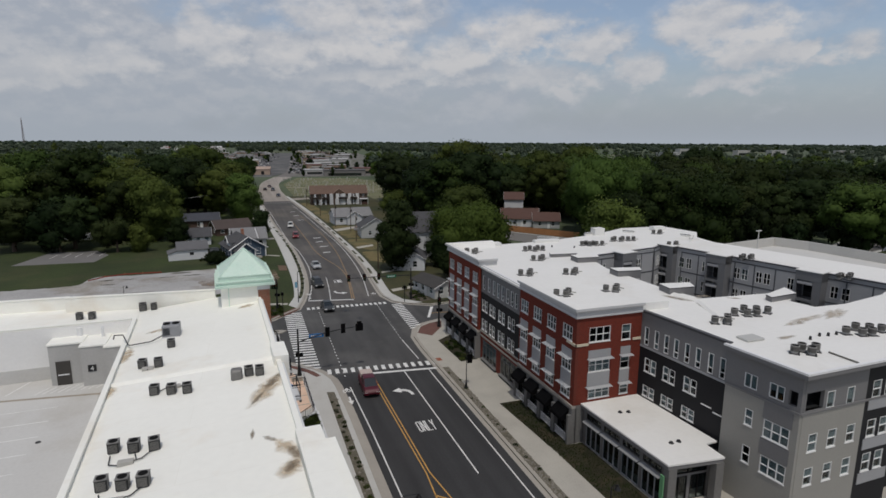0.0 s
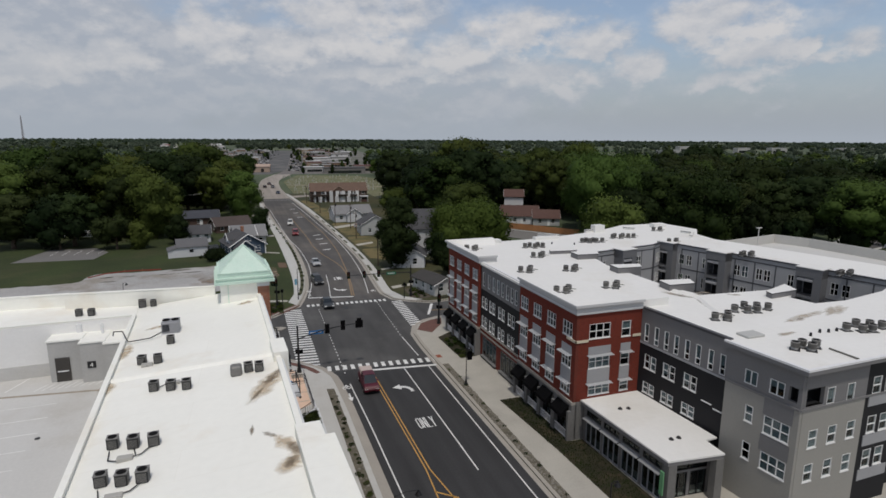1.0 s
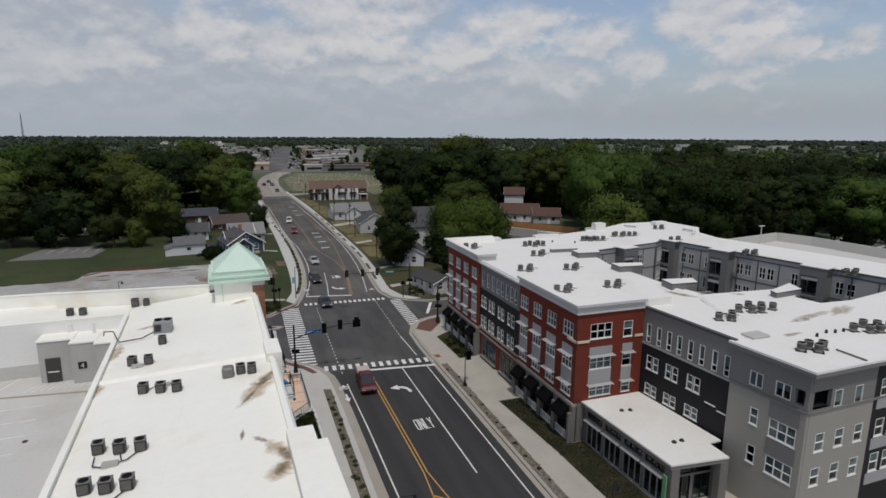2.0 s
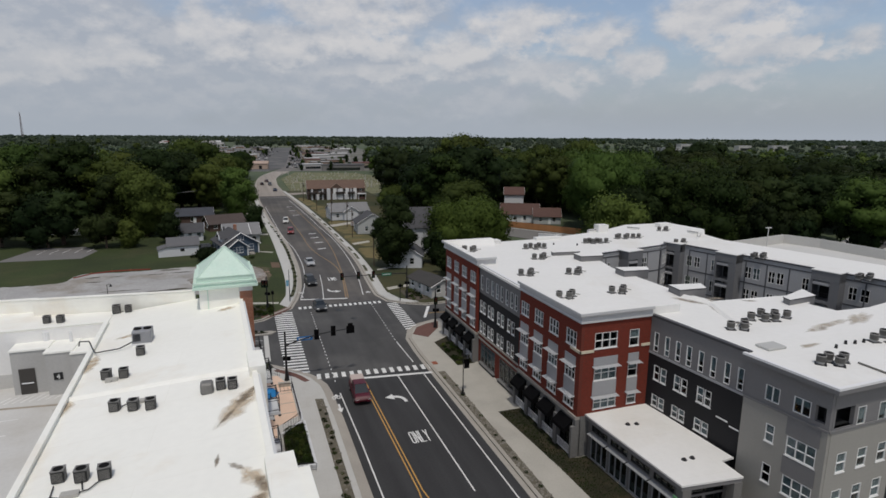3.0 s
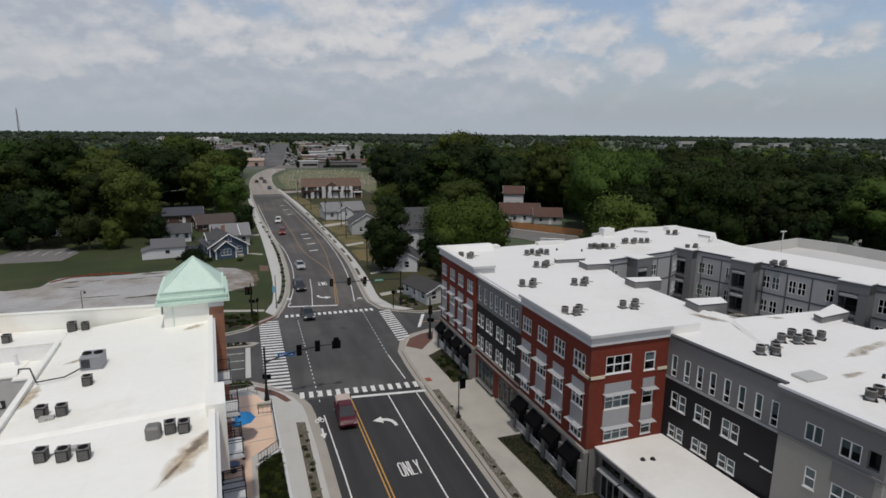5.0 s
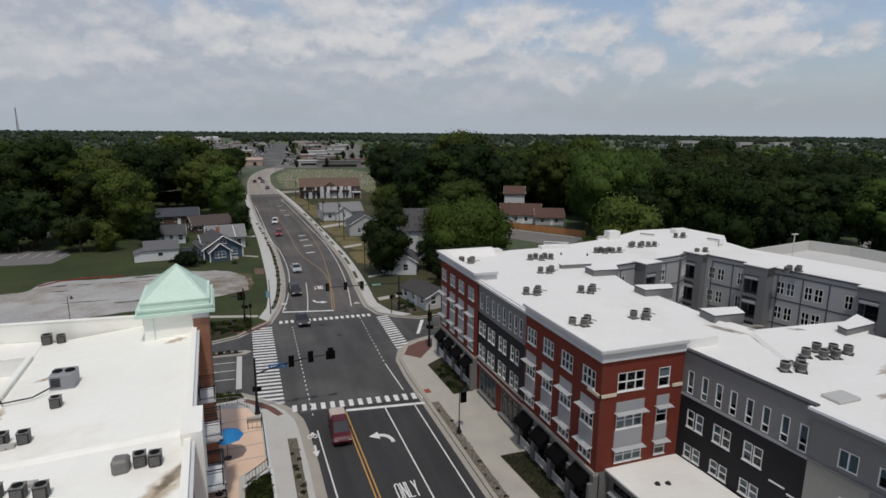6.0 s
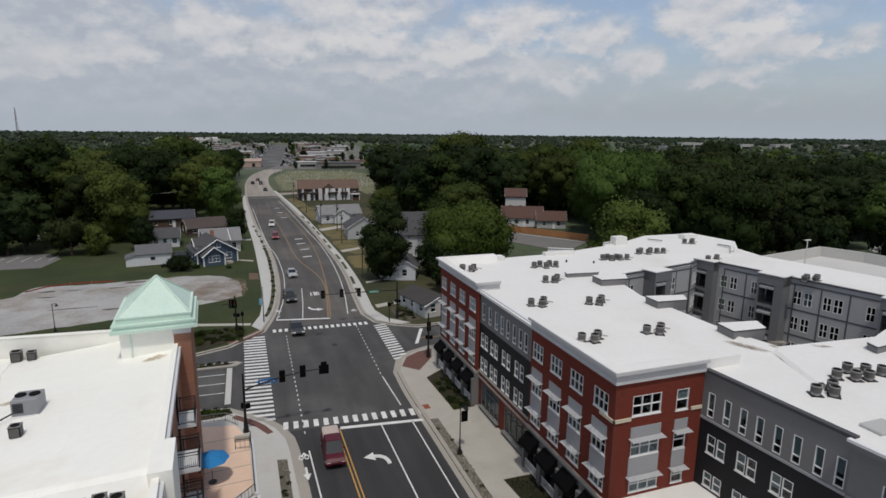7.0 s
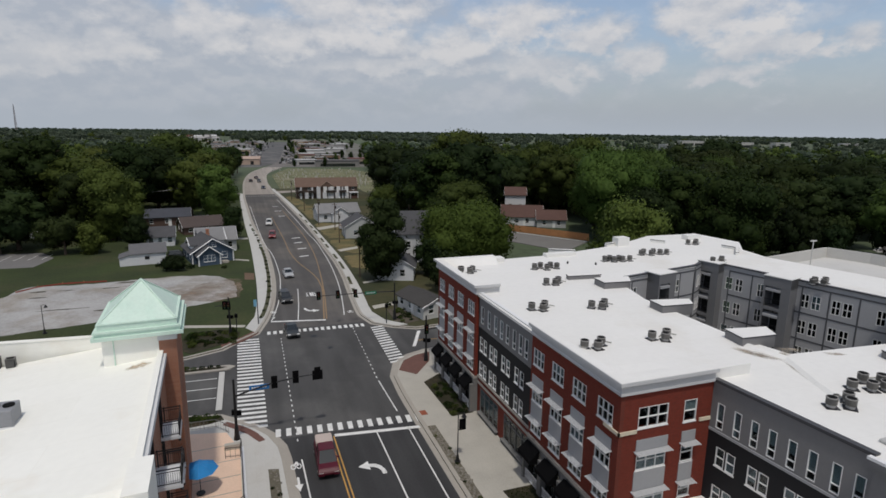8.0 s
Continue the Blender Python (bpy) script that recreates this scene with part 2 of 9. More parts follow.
def leaf_mat(name, a, b_, sat=0.25):
    """Leaves: two greens spread from clump to clump, a little light let through."""
    if name in MATS:
        return MATS[name]
    mt = bpy.data.materials.new(name)
    mt.use_nodes = True
    nt = mt.node_tree
    N, K = nt.nodes.new, nt.links.new
    p = nt.nodes["Principled BSDF"]
    p.inputs["Roughness"].default_value, p.inputs["Specular IOR Level"].default_value = 0.65, 0.08
    g, oi, n = N("ShaderNodeNewGeometry"), N("ShaderNodeObjectInfo"), N("ShaderNodeTexNoise")
    n.inputs["Scale"].default_value, n.inputs["Detail"].default_value = 0.07, 6
    K(g.outputs["Position"], n.inputs["Vector"])
    m1, m2 = N("ShaderNodeMath"), N("ShaderNodeMath")
    m1.operation = m2.operation = "MULTIPLY_ADD"
    K(g.outputs["Random Per Island"], m1.inputs[0])
    m1.inputs[1].default_value, m1.inputs[2].default_value = 0.14, -0.46
    K(oi.outputs["Random"], m2.inputs[0])
    m2.inputs[1].default_value = 1.0
    K(m1.outputs[0], m2.inputs[2])
    ad = N("ShaderNodeMath")
    ad.operation, ad.use_clamp = "ADD", True
    K(m2.outputs[0], ad.inputs[0])
    cn = N("ShaderNodeMapRange")
    cn.inputs[1].default_value, cn.inputs[2].default_value, cn.inputs[3].default_value, cn.inputs[4].default_value = 0.3, 0.7, 0.1, 0.6
    K(n.outputs[0], cn.inputs[0]), K(cn.outputs[0], ad.inputs[1])
    mx = N("ShaderNodeMix")
    mx.data_type = "RGBA"
    mx.inputs[6].default_value, mx.inputs[7].default_value = (*a, 1), (*b_, 1)
    K(ad.outputs[0], mx.inputs[0])
    # each tree leans a little towards yellow or blue green
    w1, w2, hs = N("ShaderNodeMath"), N("ShaderNodeMapRange"), N("ShaderNodeHueSaturation")
    w1.operation, w1.inputs[1].default_value = "MULTIPLY", 7.31
    fr = N("ShaderNodeMath")
    fr.operation = "FRACT"
    K(oi.outputs["Random"], w1.inputs[0]), K(w1.outputs[0], fr.inputs[0]), K(fr.outputs[0], w2.inputs[0])
    w2.inputs[3].default_value, w2.inputs[4].default_value = 0.475, 0.525
    K(w2.outputs[0], hs.inputs["Hue"]), K(mx.outputs[2], hs.inputs["Color"]), K(hs.outputs[0], p.inputs["Base Color"])
    out, tl, sh = nt.nodes["Material Output"], N("ShaderNodeBsdfTranslucent"), N("ShaderNodeMixShader")
    K(hs.outputs[0], tl.inputs[0])
    sh.inputs[0].default_value = sat
    K(p.outputs[0], sh.inputs[1]), K(tl.outputs[0], sh.inputs[2]), K(sh.outputs[0], out.inputs[0])
    MATS[name] = mt
    return mt


ASPHALT = surface("asphalt", (0.039, 0.039, 0.040), 0.85, 0.22, 0.12, 6, 0.3, stain=((0.050, 0.050, 0.050), 0.08, 0.5, 0.7, 0.7), wheel=(0.75, 0.03, 1.0))
# sunshine on the distant street is put into this lighter asphalt
ASPHALT_SUN = surface("asphalt_far_sunlit", (0.15, 0.138, 0.128), 0.9, 0.15, 0.05, 4, 0.3)
CONCRETE = surface("concrete", (0.42, 0.40, 0.352), 0.85, 0.12, 0.3, 7, 0.2, stain=((0.33, 0.31, 0.275), 0.25, 0.5, 0.75, 0.6), seam=(1.6, 1.6, 0))
# paler concrete; on the north footpaths it also holds their sunshine
CONCRETE_PALE = surface("pale_concrete", (0.50, 0.495, 0.47), 0.85, 0.08, 0.3, 7, 0.2, stain=((0.39, 0.37, 0.335), 0.3, 0.52, 0.75, 0.6), seam=(1.6, 1.6, 0))
KERB = surface("kerb_concrete", (0.35, 0.325, 0.285), 0.85, 0.12, 0.4, 8, 0.2)
PAINT = surface("road_paint_white", (0.70, 0.70, 0.68), 0.7, 0.24, 0.8, 14, 0.1)
YELLOW = surface("road_paint_yellow", (0.52, 0.29, 0.075), 0.7, 0.14, 0.8, 14, 0.1)
GRASS = surface("grass", (0.030, 0.043, 0.010), 0.95, 0.45, 0.10, 2.5, 0.5, stain=((0.058, 0.056, 0.022), 0.09, 0.48, 0.72, 0.6))
LAND = surface("far_land", (0.068, 0.090, 0.047), 0.95, 0.35, 0.012, 0.4, 0.0, stain=((0.15, 0.145, 0.085), 0.006, 0.52, 0.68, 0.7))
GRAVEL = surface("gravel", (0.365, 0.36, 0.35), 0.95, 0.22, 0.12, 3, 0.4, stain=((0.24, 0.215, 0.18), 0.10, 0.48, 0.64, 0.85))
SOIL = surface("mulch", (0.085, 0.072, 0.054), 0.95, 0.35, 0.8, 9, 0.6)
STRIPSOIL = surface("stony_soil", (0.12, 0.108, 0.08), 0.95, 0.35, 1.2, 9, 0.6)
BEDGREEN = surface("bed_green", (0.024, 0.022, 0.010), 0.95, 0.4, 0.7, 7, 0.6, stain=((0.058, 0.042, 0.024), 0.5, 0.5, 0.65, 0.7))
ROOF_W = surface("white_roof_membrane", (0.775, 0.768, 0.74), 0.6, 0.035, 0.12, 2.0, 0.05, stain=((0.60, 0.56, 0.48), 0.10, 0.56, 0.78, 0.5), seam=(15.0, 3.05, 4))
ROOF_C = surface("cream_roof_membrane", (0.885, 0.88, 0.82), 0.6, 0.03, 0.12, 2.0, 0.05, stain=((0.70, 0.60, 0.46), 0.14, 0.56, 0.82, 0.6), seam=(13.0, 3.05, 2))
CAP = surface("white_metal_trim", (0.74, 0.74, 0.74), 0.45, 0.04, 0.4, 4, 0.03)
CORNICE = surface("cornice_grey_white", (0.54, 0.54, 0.54), 0.6, 0.05, 0.4, 4, 0.03)
RED = brick_mat("red_brick_y", (0.19, 0.032, 0.018), (0.15, 0.026, 0.015), (0.125, 0.042, 0.030), "y")
RED_X = brick_mat("red_brick_x", (0.19, 0.032, 0.018), (0.15, 0.026, 0.015), (0.125, 0.042, 0.030), "x")
ORANGE = brick_mat("orange_brick_y", (0.36, 0.150, 0.085), (0.29, 0.112, 0.066), (0.36, 0.28, 0.22), "y")
ORANGE_X = brick_mat("orange_brick_x", (0.36, 0.150, 0.085), (0.29, 0.112, 0.066), (0.36, 0.28, 0.22), "x")
CHARCOAL = surface("charcoal_siding", (0.0075, 0.008, 0.0105), 0.7, 0.12, 0.4, 5, 0.1)
GREYPANEL = surface("grey_panel", (0.182, 0.180, 0.181), 0.7, 0.06, 0.3, 5, 0.05)
GREYLIGHT = surface("light_grey_panel", (0.33, 0.335, 0.345), 0.6, 0.05, 0.4, 5, 0.05)
BEIGE = surface("greige_siding", (0.300, 0.293, 0.268), 0.75, 0.05, 0.3, 6, 0.06)
COURT = surface("court_siding", (0.36, 0.365, 0.375), 0.7, 0.06, 0.3, 5, 0.06)
COURT_DARK = surface("court_siding_dark", (0.165, 0.168, 0.175), 0.7, 0.06, 0.3, 5, 0.06)
STONE = surface("stone_base", (0.165, 0.162, 0.155), 0.85, 0.15, 0.5, 5, 0.2)
CREAM = surface("cream_stone", (0.62, 0.55, 0.42), 0.8, 0.08, 0.5, 6, 0.1)
FRAME = surface("white_vinyl", (0.78, 0.78, 0.77), 0.4, 0.03, 0.5, 5, 0.0)
DARKMETAL = surface("dark_metal", (0.012, 0.012, 0.013), 0.45, 0.1, 0.5, 5, 0.05)
BLACK = surface("black_fabric", (0.004, 0.004, 0.0045), 0.95, 0.15, 1, 9, 0.1, spec=0.08)
# near-black colour stands in for the shade of rooms and openings
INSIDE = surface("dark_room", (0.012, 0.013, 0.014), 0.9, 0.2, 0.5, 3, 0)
BLIND = surface("white_blind", (0.46, 0.48, 0.48), 0.8, 0.05, 0.5, 5, 0)
GLASS = glass_mat("window_glass")
COPPER = surface("green_copper", (0.59, 0.74, 0.645), 0.55, 0.07, 0.3, 4, 0.05, stain=((0.42, 0.62, 0.52), 0.6, 0.5, 0.75, 0.5))
UNIT = surface("condenser_dark", (0.020, 0.021, 0.022), 0.5, 0.15, 1, 8, 0.1, rnd=0.2, local=True)
UNITG = surface("condenser_grey", (0.17, 0.165, 0.155), 0.5, 0.12, 1, 8, 0.1, rnd=0.15, local=True)
UNITFAN = surface("fan_grille", (0.010, 0.010, 0.010), 0.9, 0.1, 1, 8, 0.0, local=True, spec=0.1)
DECKC = surface("deck_concrete", (0.55, 0.545, 0.525), 0.85, 0.06, 0.15, 4, 0.1, stain=((0.40, 0.37, 0.32), 0.12, 0.5, 0.75, 0.6))
SIDINGW = surface("white_siding", (0.62, 0.63, 0.64), 0.7, 0.05, 0.4, 5, 0.05)
PATIO = surface("patio_paving", (0.74, 0.54, 0.41), 0.9, 0.12, 0.4, 6, 0.2)
BARK = surface("bark", (0.075, 0.055, 0.04), 0.95, 0.3, 1.5, 9, 0.5, local=True)
SHINGLE = surface("shingle_grey", (0.07, 0.07, 0.074), 0.9, 0.15, 0.6, 6, 0.2)
SHINGLE_B = surface("shingle_brown", (0.095, 0.06, 0.048), 0.9, 0.15, 0.6, 6, 0.2)
SHINGLE_R = surface("shingle_red", (0.10, 0.056, 0.046), 0.9, 0.15, 0.6, 6, 0.2)
BLUE_SIDE = surface("slate_blue_siding", (0.055, 0.085, 0.125), 0.7, 0.08, 0.5, 6, 0.1)
CEDAR = surface("cedar", (0.42, 0.20, 0.085), 0.85, 0.2, 0.6, 8, 0.2)
SIGNBLUE = surface("sign_blue", (0.02, 0.16, 0.42), 0.5, 0.04, 1, 6, 0)
CANVAS = surface("blue_canvas", (0.02, 0.21, 0.50), 0.8, 0.12, 0.9, 8, 0.1)
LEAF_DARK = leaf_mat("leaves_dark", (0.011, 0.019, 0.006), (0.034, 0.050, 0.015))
LEAF_MID = leaf_mat("leaves_mid", (0.016, 0.029, 0.007), (0.090, 0.122, 0.028))
LEAF_LIGHT = leaf_mat("leaves_light", (0.044, 0.066, 0.014), (0.130, 0.165, 0.040))
LEAF_BRIGHT = leaf_mat("leaves_bright", (0.040, 0.066, 0.014), (0.130, 0.172, 0.040))
LEAF_FRESH = leaf_mat("leaves_fresh", (0.055, 0.094, 0.019), (0.135, 0.195, 0.043))
# pale grey-greens: the haze over distant woods is put into the leaf colour
LEAF_HAZE = leaf_mat("leaves_hazed", (0.066, 0.090, 0.062), (0.090, 0.115, 0.078))


def stain_mat(name, rgb, scale, thresh, soft=False):
    """Patchy stain: dirt that thins out to clean membrane."""
    if name in MATS:
        return MATS[name]
    mt = surface(name, rgb, 0.9, 0.3, 1.5, 8, 0)
    nt = mt.node_tree
    N, K = nt.nodes.new, nt.links.new
    n, mr = N("ShaderNodeTexNoise"), N("ShaderNodeMapRange")
    n.inputs["Scale"].default_value, n.inputs["Detail"].default_value, n.inputs["Roughness"].default_value = scale, 6, 0.65
    K(N("ShaderNodeNewGeometry").outputs["Position"], n.inputs["Vector"])
    mr.inputs[1].default_value, mr.inputs[2].default_value, mr.inputs[4].default_value = thresh, thresh + 0.34, 0.7
    K(n.outputs[0], mr.inputs[0])
    if soft:
        # thins out towards the rim of the patch
        at, mu = N("ShaderNodeAttribute"), N("ShaderNodeMath")
        at.attribute_name, mu.operation = "rim", "MULTIPLY"
        K(mr.outputs[0], mu.inputs[0]), K(at.outputs["Fac"], mu.inputs[1]), K(mu.outputs[0], nt.nodes["Principled BSDF"].inputs["Alpha"])
    else:
        K(mr.outputs[0], nt.nodes["Principled BSDF"].inputs["Alpha"])
    return mt

# ---- building blocks ----
def box(bm, x0, y0, z0, x1, y1, z1):
    v = [bm.verts.new(p) for p in ((x0, y0, z0), (x1, y0, z0), (x1, y1, z0), (x0, y1, z0), (x0, y0, z1), (x1, y0, z1), (x1, y1, z1), (x0, y1, z1))]
    for f in ((3, 2, 1, 0), (4, 5, 6, 7), (0, 1, 5, 4), (1, 2, 6, 5), (2, 3, 7, 6), (3, 0, 4, 7)):
        bm.faces.new([v[i] for i in f])


def prism(bm, poly, z0, z1):
    """An upright prism over a polygon in plan; z1 may be a function of x and y."""
    area = sum(a[0] * b[1] - b[0] * a[1] for a, b in zip(poly, poly[1:] + poly[:1]))
    if area < 0:
        poly = poly[::-1]
    top = z1 if callable(z1) else (lambda x, y: z1)
    lo = [bm.verts.new((x, y, z0)) for x, y in poly]
    hi = [bm.verts.new((x, y, top(x, y))) for x, y in poly]
    bm.faces.new(lo[::-1]), bm.faces.new(hi)
    for i in range(len(poly)):
        j = (i + 1) % len(poly)
        bm.faces.new((lo[i], lo[j], hi[j], hi[i]))


def cyl(bm, x, y, z0, z1, r, n=12, r2=None):
    r2 = r if r2 is None else r2
    a = [2 * math.pi * i / n for i in range(n)]
    lo = [bm.verts.new((x + r * math.cos(t), y + r * math.sin(t), z0)) for t in a]
    hi = [bm.verts.new((x + r2 * math.cos(t), y + r2 * math.sin(t), z1)) for t in a]
    bm.faces.new(lo[::-1]), bm.faces.new(hi)
    for i in range(n):
        j = (i + 1) % n
        bm.faces.new((lo[i], lo[j], hi[j], hi[i]))


def rod(bm, a, b, r, n=6, r2=None):
    """A round bar from a to b."""
    a, b = Vector(a), Vector(b)
    d = (b - a).normalized()
    s = d.cross(Vector((0, 0, 1)) if abs(d.z) < 0.9 else Vector((1, 0, 0))).normalized()
    t = d.cross(s)
    r2 = r if r2 is None else r2
    ring = lambda c, q: [bm.verts.new(c + q * (math.cos(k) * s + math.sin(k) * t)) for k in (2 * math.pi * i / n for i in range(n))]
    lo, hi = ring(a, r), ring(b, r2)
    bm.faces.new(lo), bm.faces.new(hi[::-1])
    for i in range(n):
        j = (i + 1) % n
        bm.faces.new((lo[j], lo[i], hi[i], hi[j]))


def strip(left, right, z0, z1):
    """A bent slab between two lines of points of equal number."""
    bm = bmesh.new()
    L0, R0 = [bm.verts.new((*p, z0)) for p in left], [bm.verts.new((*p, z0)) for p in right]
    L1, R1 = [bm.verts.new((*p, z1)) for p in left], [bm.verts.new((*p, z1)) for p in right]
    for i in range(len(left) - 1):
        bm.faces.new((L1[i], R1[i], R1[i + 1], L1[i + 1]))
        bm.faces.new((L0[i], L0[i + 1], R0[i + 1], R0[i]))
        bm.faces.new((L0[i], L1[i], L1[i + 1], L0[i + 1]))
        bm.faces.new((R0[i + 1], R1[i + 1], R1[i], R0[i]))
    bm.faces.new((L0[0], R0[0], R1[0], L1[0])), bm.faces.new((L1[-1], R1[-1], R0[-1], L0[-1]))
    return bm


def offset(line, d):
    """A line of points moved d to its right."""
    res = []
    for i, p in enumerate(line):
        a, b = Vector(line[max(i - 1, 0)]), Vector(line[min(i + 1, len(line) - 1)])
        t = (b - a).normalized()
        res.append((p[0] + t.y * d, p[1] - t.x * d))
    return res


def finer(line, step=4.0):
    """A line of points with more points, rounded (Catmull-Rom)."""
    pts = [Vector(p) for p in line]
    pts = [2 * pts[0] - pts[1]] + pts + [2 * pts[-1] - pts[-2]]
    res = []
    for i in range(1, len(pts) - 2):
        n = max(1, int((pts[i + 1] - pts[i]).length / step))
        for k in range(n):
            t = k / n
            a, b, c, d = pts[i - 1:i + 3]
            q = 0.5 * (2 * b + (c - a) * t + (2 * a - 5 * b + 4 * c - d) * t * t + (3 * b - a - 3 * c + d) * t ** 3)
            res.append((q.x, q.y))
    res.append((pts[-2].x, pts[-2].y))
    return res


def lathe(bm, prof, n=16, x=0.0, y=0.0):
    """A turned body from its outline (radius, height), lowest first."""
    rings = [[bm.verts.new((x + r * math.cos(2 * math.pi * i / n), y + r * math.sin(2 * math.pi * i / n), z)) for i in range(n)] for r, z in prof]
    bm.faces.new(rings[0][::-1]), bm.faces.new(rings[-1])
    for a, b in zip(rings, rings[1:]):
        for i in range(n):
            j = (i + 1) % n
            bm.faces.new((a[i], a[j], b[j], b[i]))


def mesh_of(name, bm, material, smooth=False):
    me = bpy.data.meshes.new(name)
    if smooth:
        for f in bm.faces:
            f.smooth = True
    bm.to_mesh(me), bm.free()
    for m in material if isinstance(material, (list, tuple)) else (material,):
        me.materials.append(m)
    return me


def part(name, bm, material, parent=None, label="", smooth=False):
    """Links a bmesh (or a ready mesh) as one mesh object under a thing or a part."""
    ob = new(name, bm if isinstance(bm, bpy.types.Mesh) else mesh_of(name, bm, material, smooth))
    if parent:
        ob.parent = parent
        if parent.type == "EMPTY":
            ob.matrix_parent_inverse = parent.matrix_basis.inverted()
    return tagged(ob, label)


def thing(name, label, category, x=0.0, y=0.0, z=0.0, group="", kind=""):
    ob = new(name)
    ob.empty_display_size = 0.5
    ob.matrix_basis = pose(x, y, z)
    return tagged(ob, label, category, group, kind)


def structure(name, bm, material, label, category=""):
    return tagged(part(name, bm, material), label, category or name.split("_")[0], kind="structure")


def spots(ob, places):
    """Copies of a thing at more poses; the thing itself goes to the first."""
    ob.matrix_basis = places[0]
    return [ob] + [copy_thing(ob, m) for m in places[1:]]


class Face:
    """The plane of a wall: u along it from p0 to p1, d outwards, z up. Outwards is to the right of the way from p0 to p1."""

    def __init__(self, p0, p1):
        self.o, self.length = Vector((*p0, 0)), (Vector(p1) - Vector(p0)).length
        self.t = (Vector((*p1, 0)) - self.o) / self.length
        self.n = Vector((self.t.y, -self.t.x, 0))

    def at(self, u, d, z):
        return self.o + u * self.t + d * self.n + Vector((0, 0, z))

    def box(self, bm, u0, u1, d0, d1, z0, z1, slope=0.0):
        """slope: how far the outer edge lies below the inner one."""
        P = [self.at(u, d, z - (slope if d == d1 else 0)) for z in (z0, z1) for u, d in ((u0, d1), (u1, d1), (u1, d0), (u0, d0))]
        v = [bm.verts.new(p) for p in P]
        for f in ((3, 2, 1, 0), (4, 5, 6, 7), (0, 1, 5, 4), (1, 2, 6, 5), (2, 3, 7, 6), (3, 0, 4, 7)):
            bm.faces.new([v[i] for i in f])

    def wall(self, z0, z1, holes, thick=0.3, u0=0.0, u1=None, out=0.0):
        """A wall with rectangular holes (a0, a1, b0, b1) through it."""
        u1 = self.length if u1 is None else u1
        bm = bmesh.new()
        us = sorted({u0, u1, *(h[0] for h in holes), *(h[1] for h in holes)})
        zs = sorted({z0, z1, *(h[2] for h in holes), *(h[3] for h in holes)})
        us = [u for u in us if u0 <= u <= u1]
        zs = [z for z in zs if z0 <= z <= z1]
        solid = {}
        for i in range(len(us) - 1):
            for j in range(len(zs) - 1):
                um, zm = (us[i] + us[i + 1]) / 2, (zs[j] + zs[j + 1]) / 2
                solid[i, j] = not any(h[0] < um < h[1] and h[2] < zm < h[3] for h in holes)
        cache = {}

        def V(i, j, d):
            if (i, j, d) not in cache:
                cache[i, j, d] = bm.verts.new(self.at(us[i], d + out, zs[j]))
            return cache[i, j, d]

        for (i, j), s in solid.items():
            if not s:
                continue
            bm.faces.new((V(i, j, 0), V(i + 1, j, 0), V(i + 1, j + 1, 0), V(i, j + 1, 0)))
            bm.faces.new((V(i, j + 1, -thick), V(i + 1, j + 1, -thick), V(i + 1, j, -thick), V(i, j, -thick)))
            for di, dj, e in ((-1, 0, ((i, j), (i, j + 1))), (1, 0, ((i + 1, j + 1), (i + 1, j))), (0, -1, ((i + 1, j), (i, j))), (0, 1, ((i, j + 1), (i + 1, j + 1)))):
                if not solid.get((i + di, j + dj), False):
                    (a, b), (c, d) = e
                    bm.faces.new((V(a, b, 0), V(c, d, 0), V(c, d, -thick), V(a, b, -thick)))
        return bm


RNG = random.Random(7)


def window(parent, F, u0, u1, z0, z1, cols=1, rows=2, sill=True, frame_mat=None, blind=0.85, name="window", bar=0.032, low=None):
    """A window in a wall's hole: frame with its bars, glass, sill, and often a half-drawn blind."""
    frame_mat = frame_mat or FRAME
    w = 0.044
    edges = [u0 + (u1 - u0) * i / cols for i in range(cols + 1)]
    cuts = [z0] + [z0 + (z1 - z0) * (low if low else j / rows) for j in range(1, rows)] + [z1]
    lights = []
    for i in range(cols):
        for j in range(rows):
            lights.append((edges[i] + (w if i == 0 else bar), edges[i + 1] - (w if i == cols - 1 else bar), cuts[j] + (w if j == 0 else bar * 0.7), cuts[j + 1] - (w if j == rows - 1 else bar * 0.7)))
    bm = F.wall(z0, z1, lights, 0.14, u0, u1, 0.02)
    win = part(name, bm, frame_mat, parent)
    g = bmesh.new()
    F.box(g, u0 + w * 0.6, u1 - w * 0.6, -0.075, -0.065, z0 + w * 0.6, z1 - w * 0.6)
    pane = part("pane", g, GLASS, win)
    pane.visible_shadow = False
    if blind and RNG.random() < blind:
        b = bmesh.new()
        drop = RNG.choice((0.4, 0.5, 0.55, 0.75, 1.0, 1.0))
        F.box(b, u0 + w, u1 - w, -0.105, -0.097, z1 - (z1 - z0) * drop, z1 - w)
        part("blind", b, BLIND, win)
    if sill:
        s = bmesh.new()
        F.box(s, u0 - 0.05, u1 + 0.05, -0.1, 0.06, z0 - 0.085, z0 - 0.004)
        part("sill", s, frame_mat, win)
    return win

# ---- ground, roads, pavements ----
bm = bmesh.new()
box(bm, -4200, -700, -1.0, 4200, 4600, -0.10)
structure("ground", bm, LAND, "flat green land with scattered fields reaching the horizon", "ground")

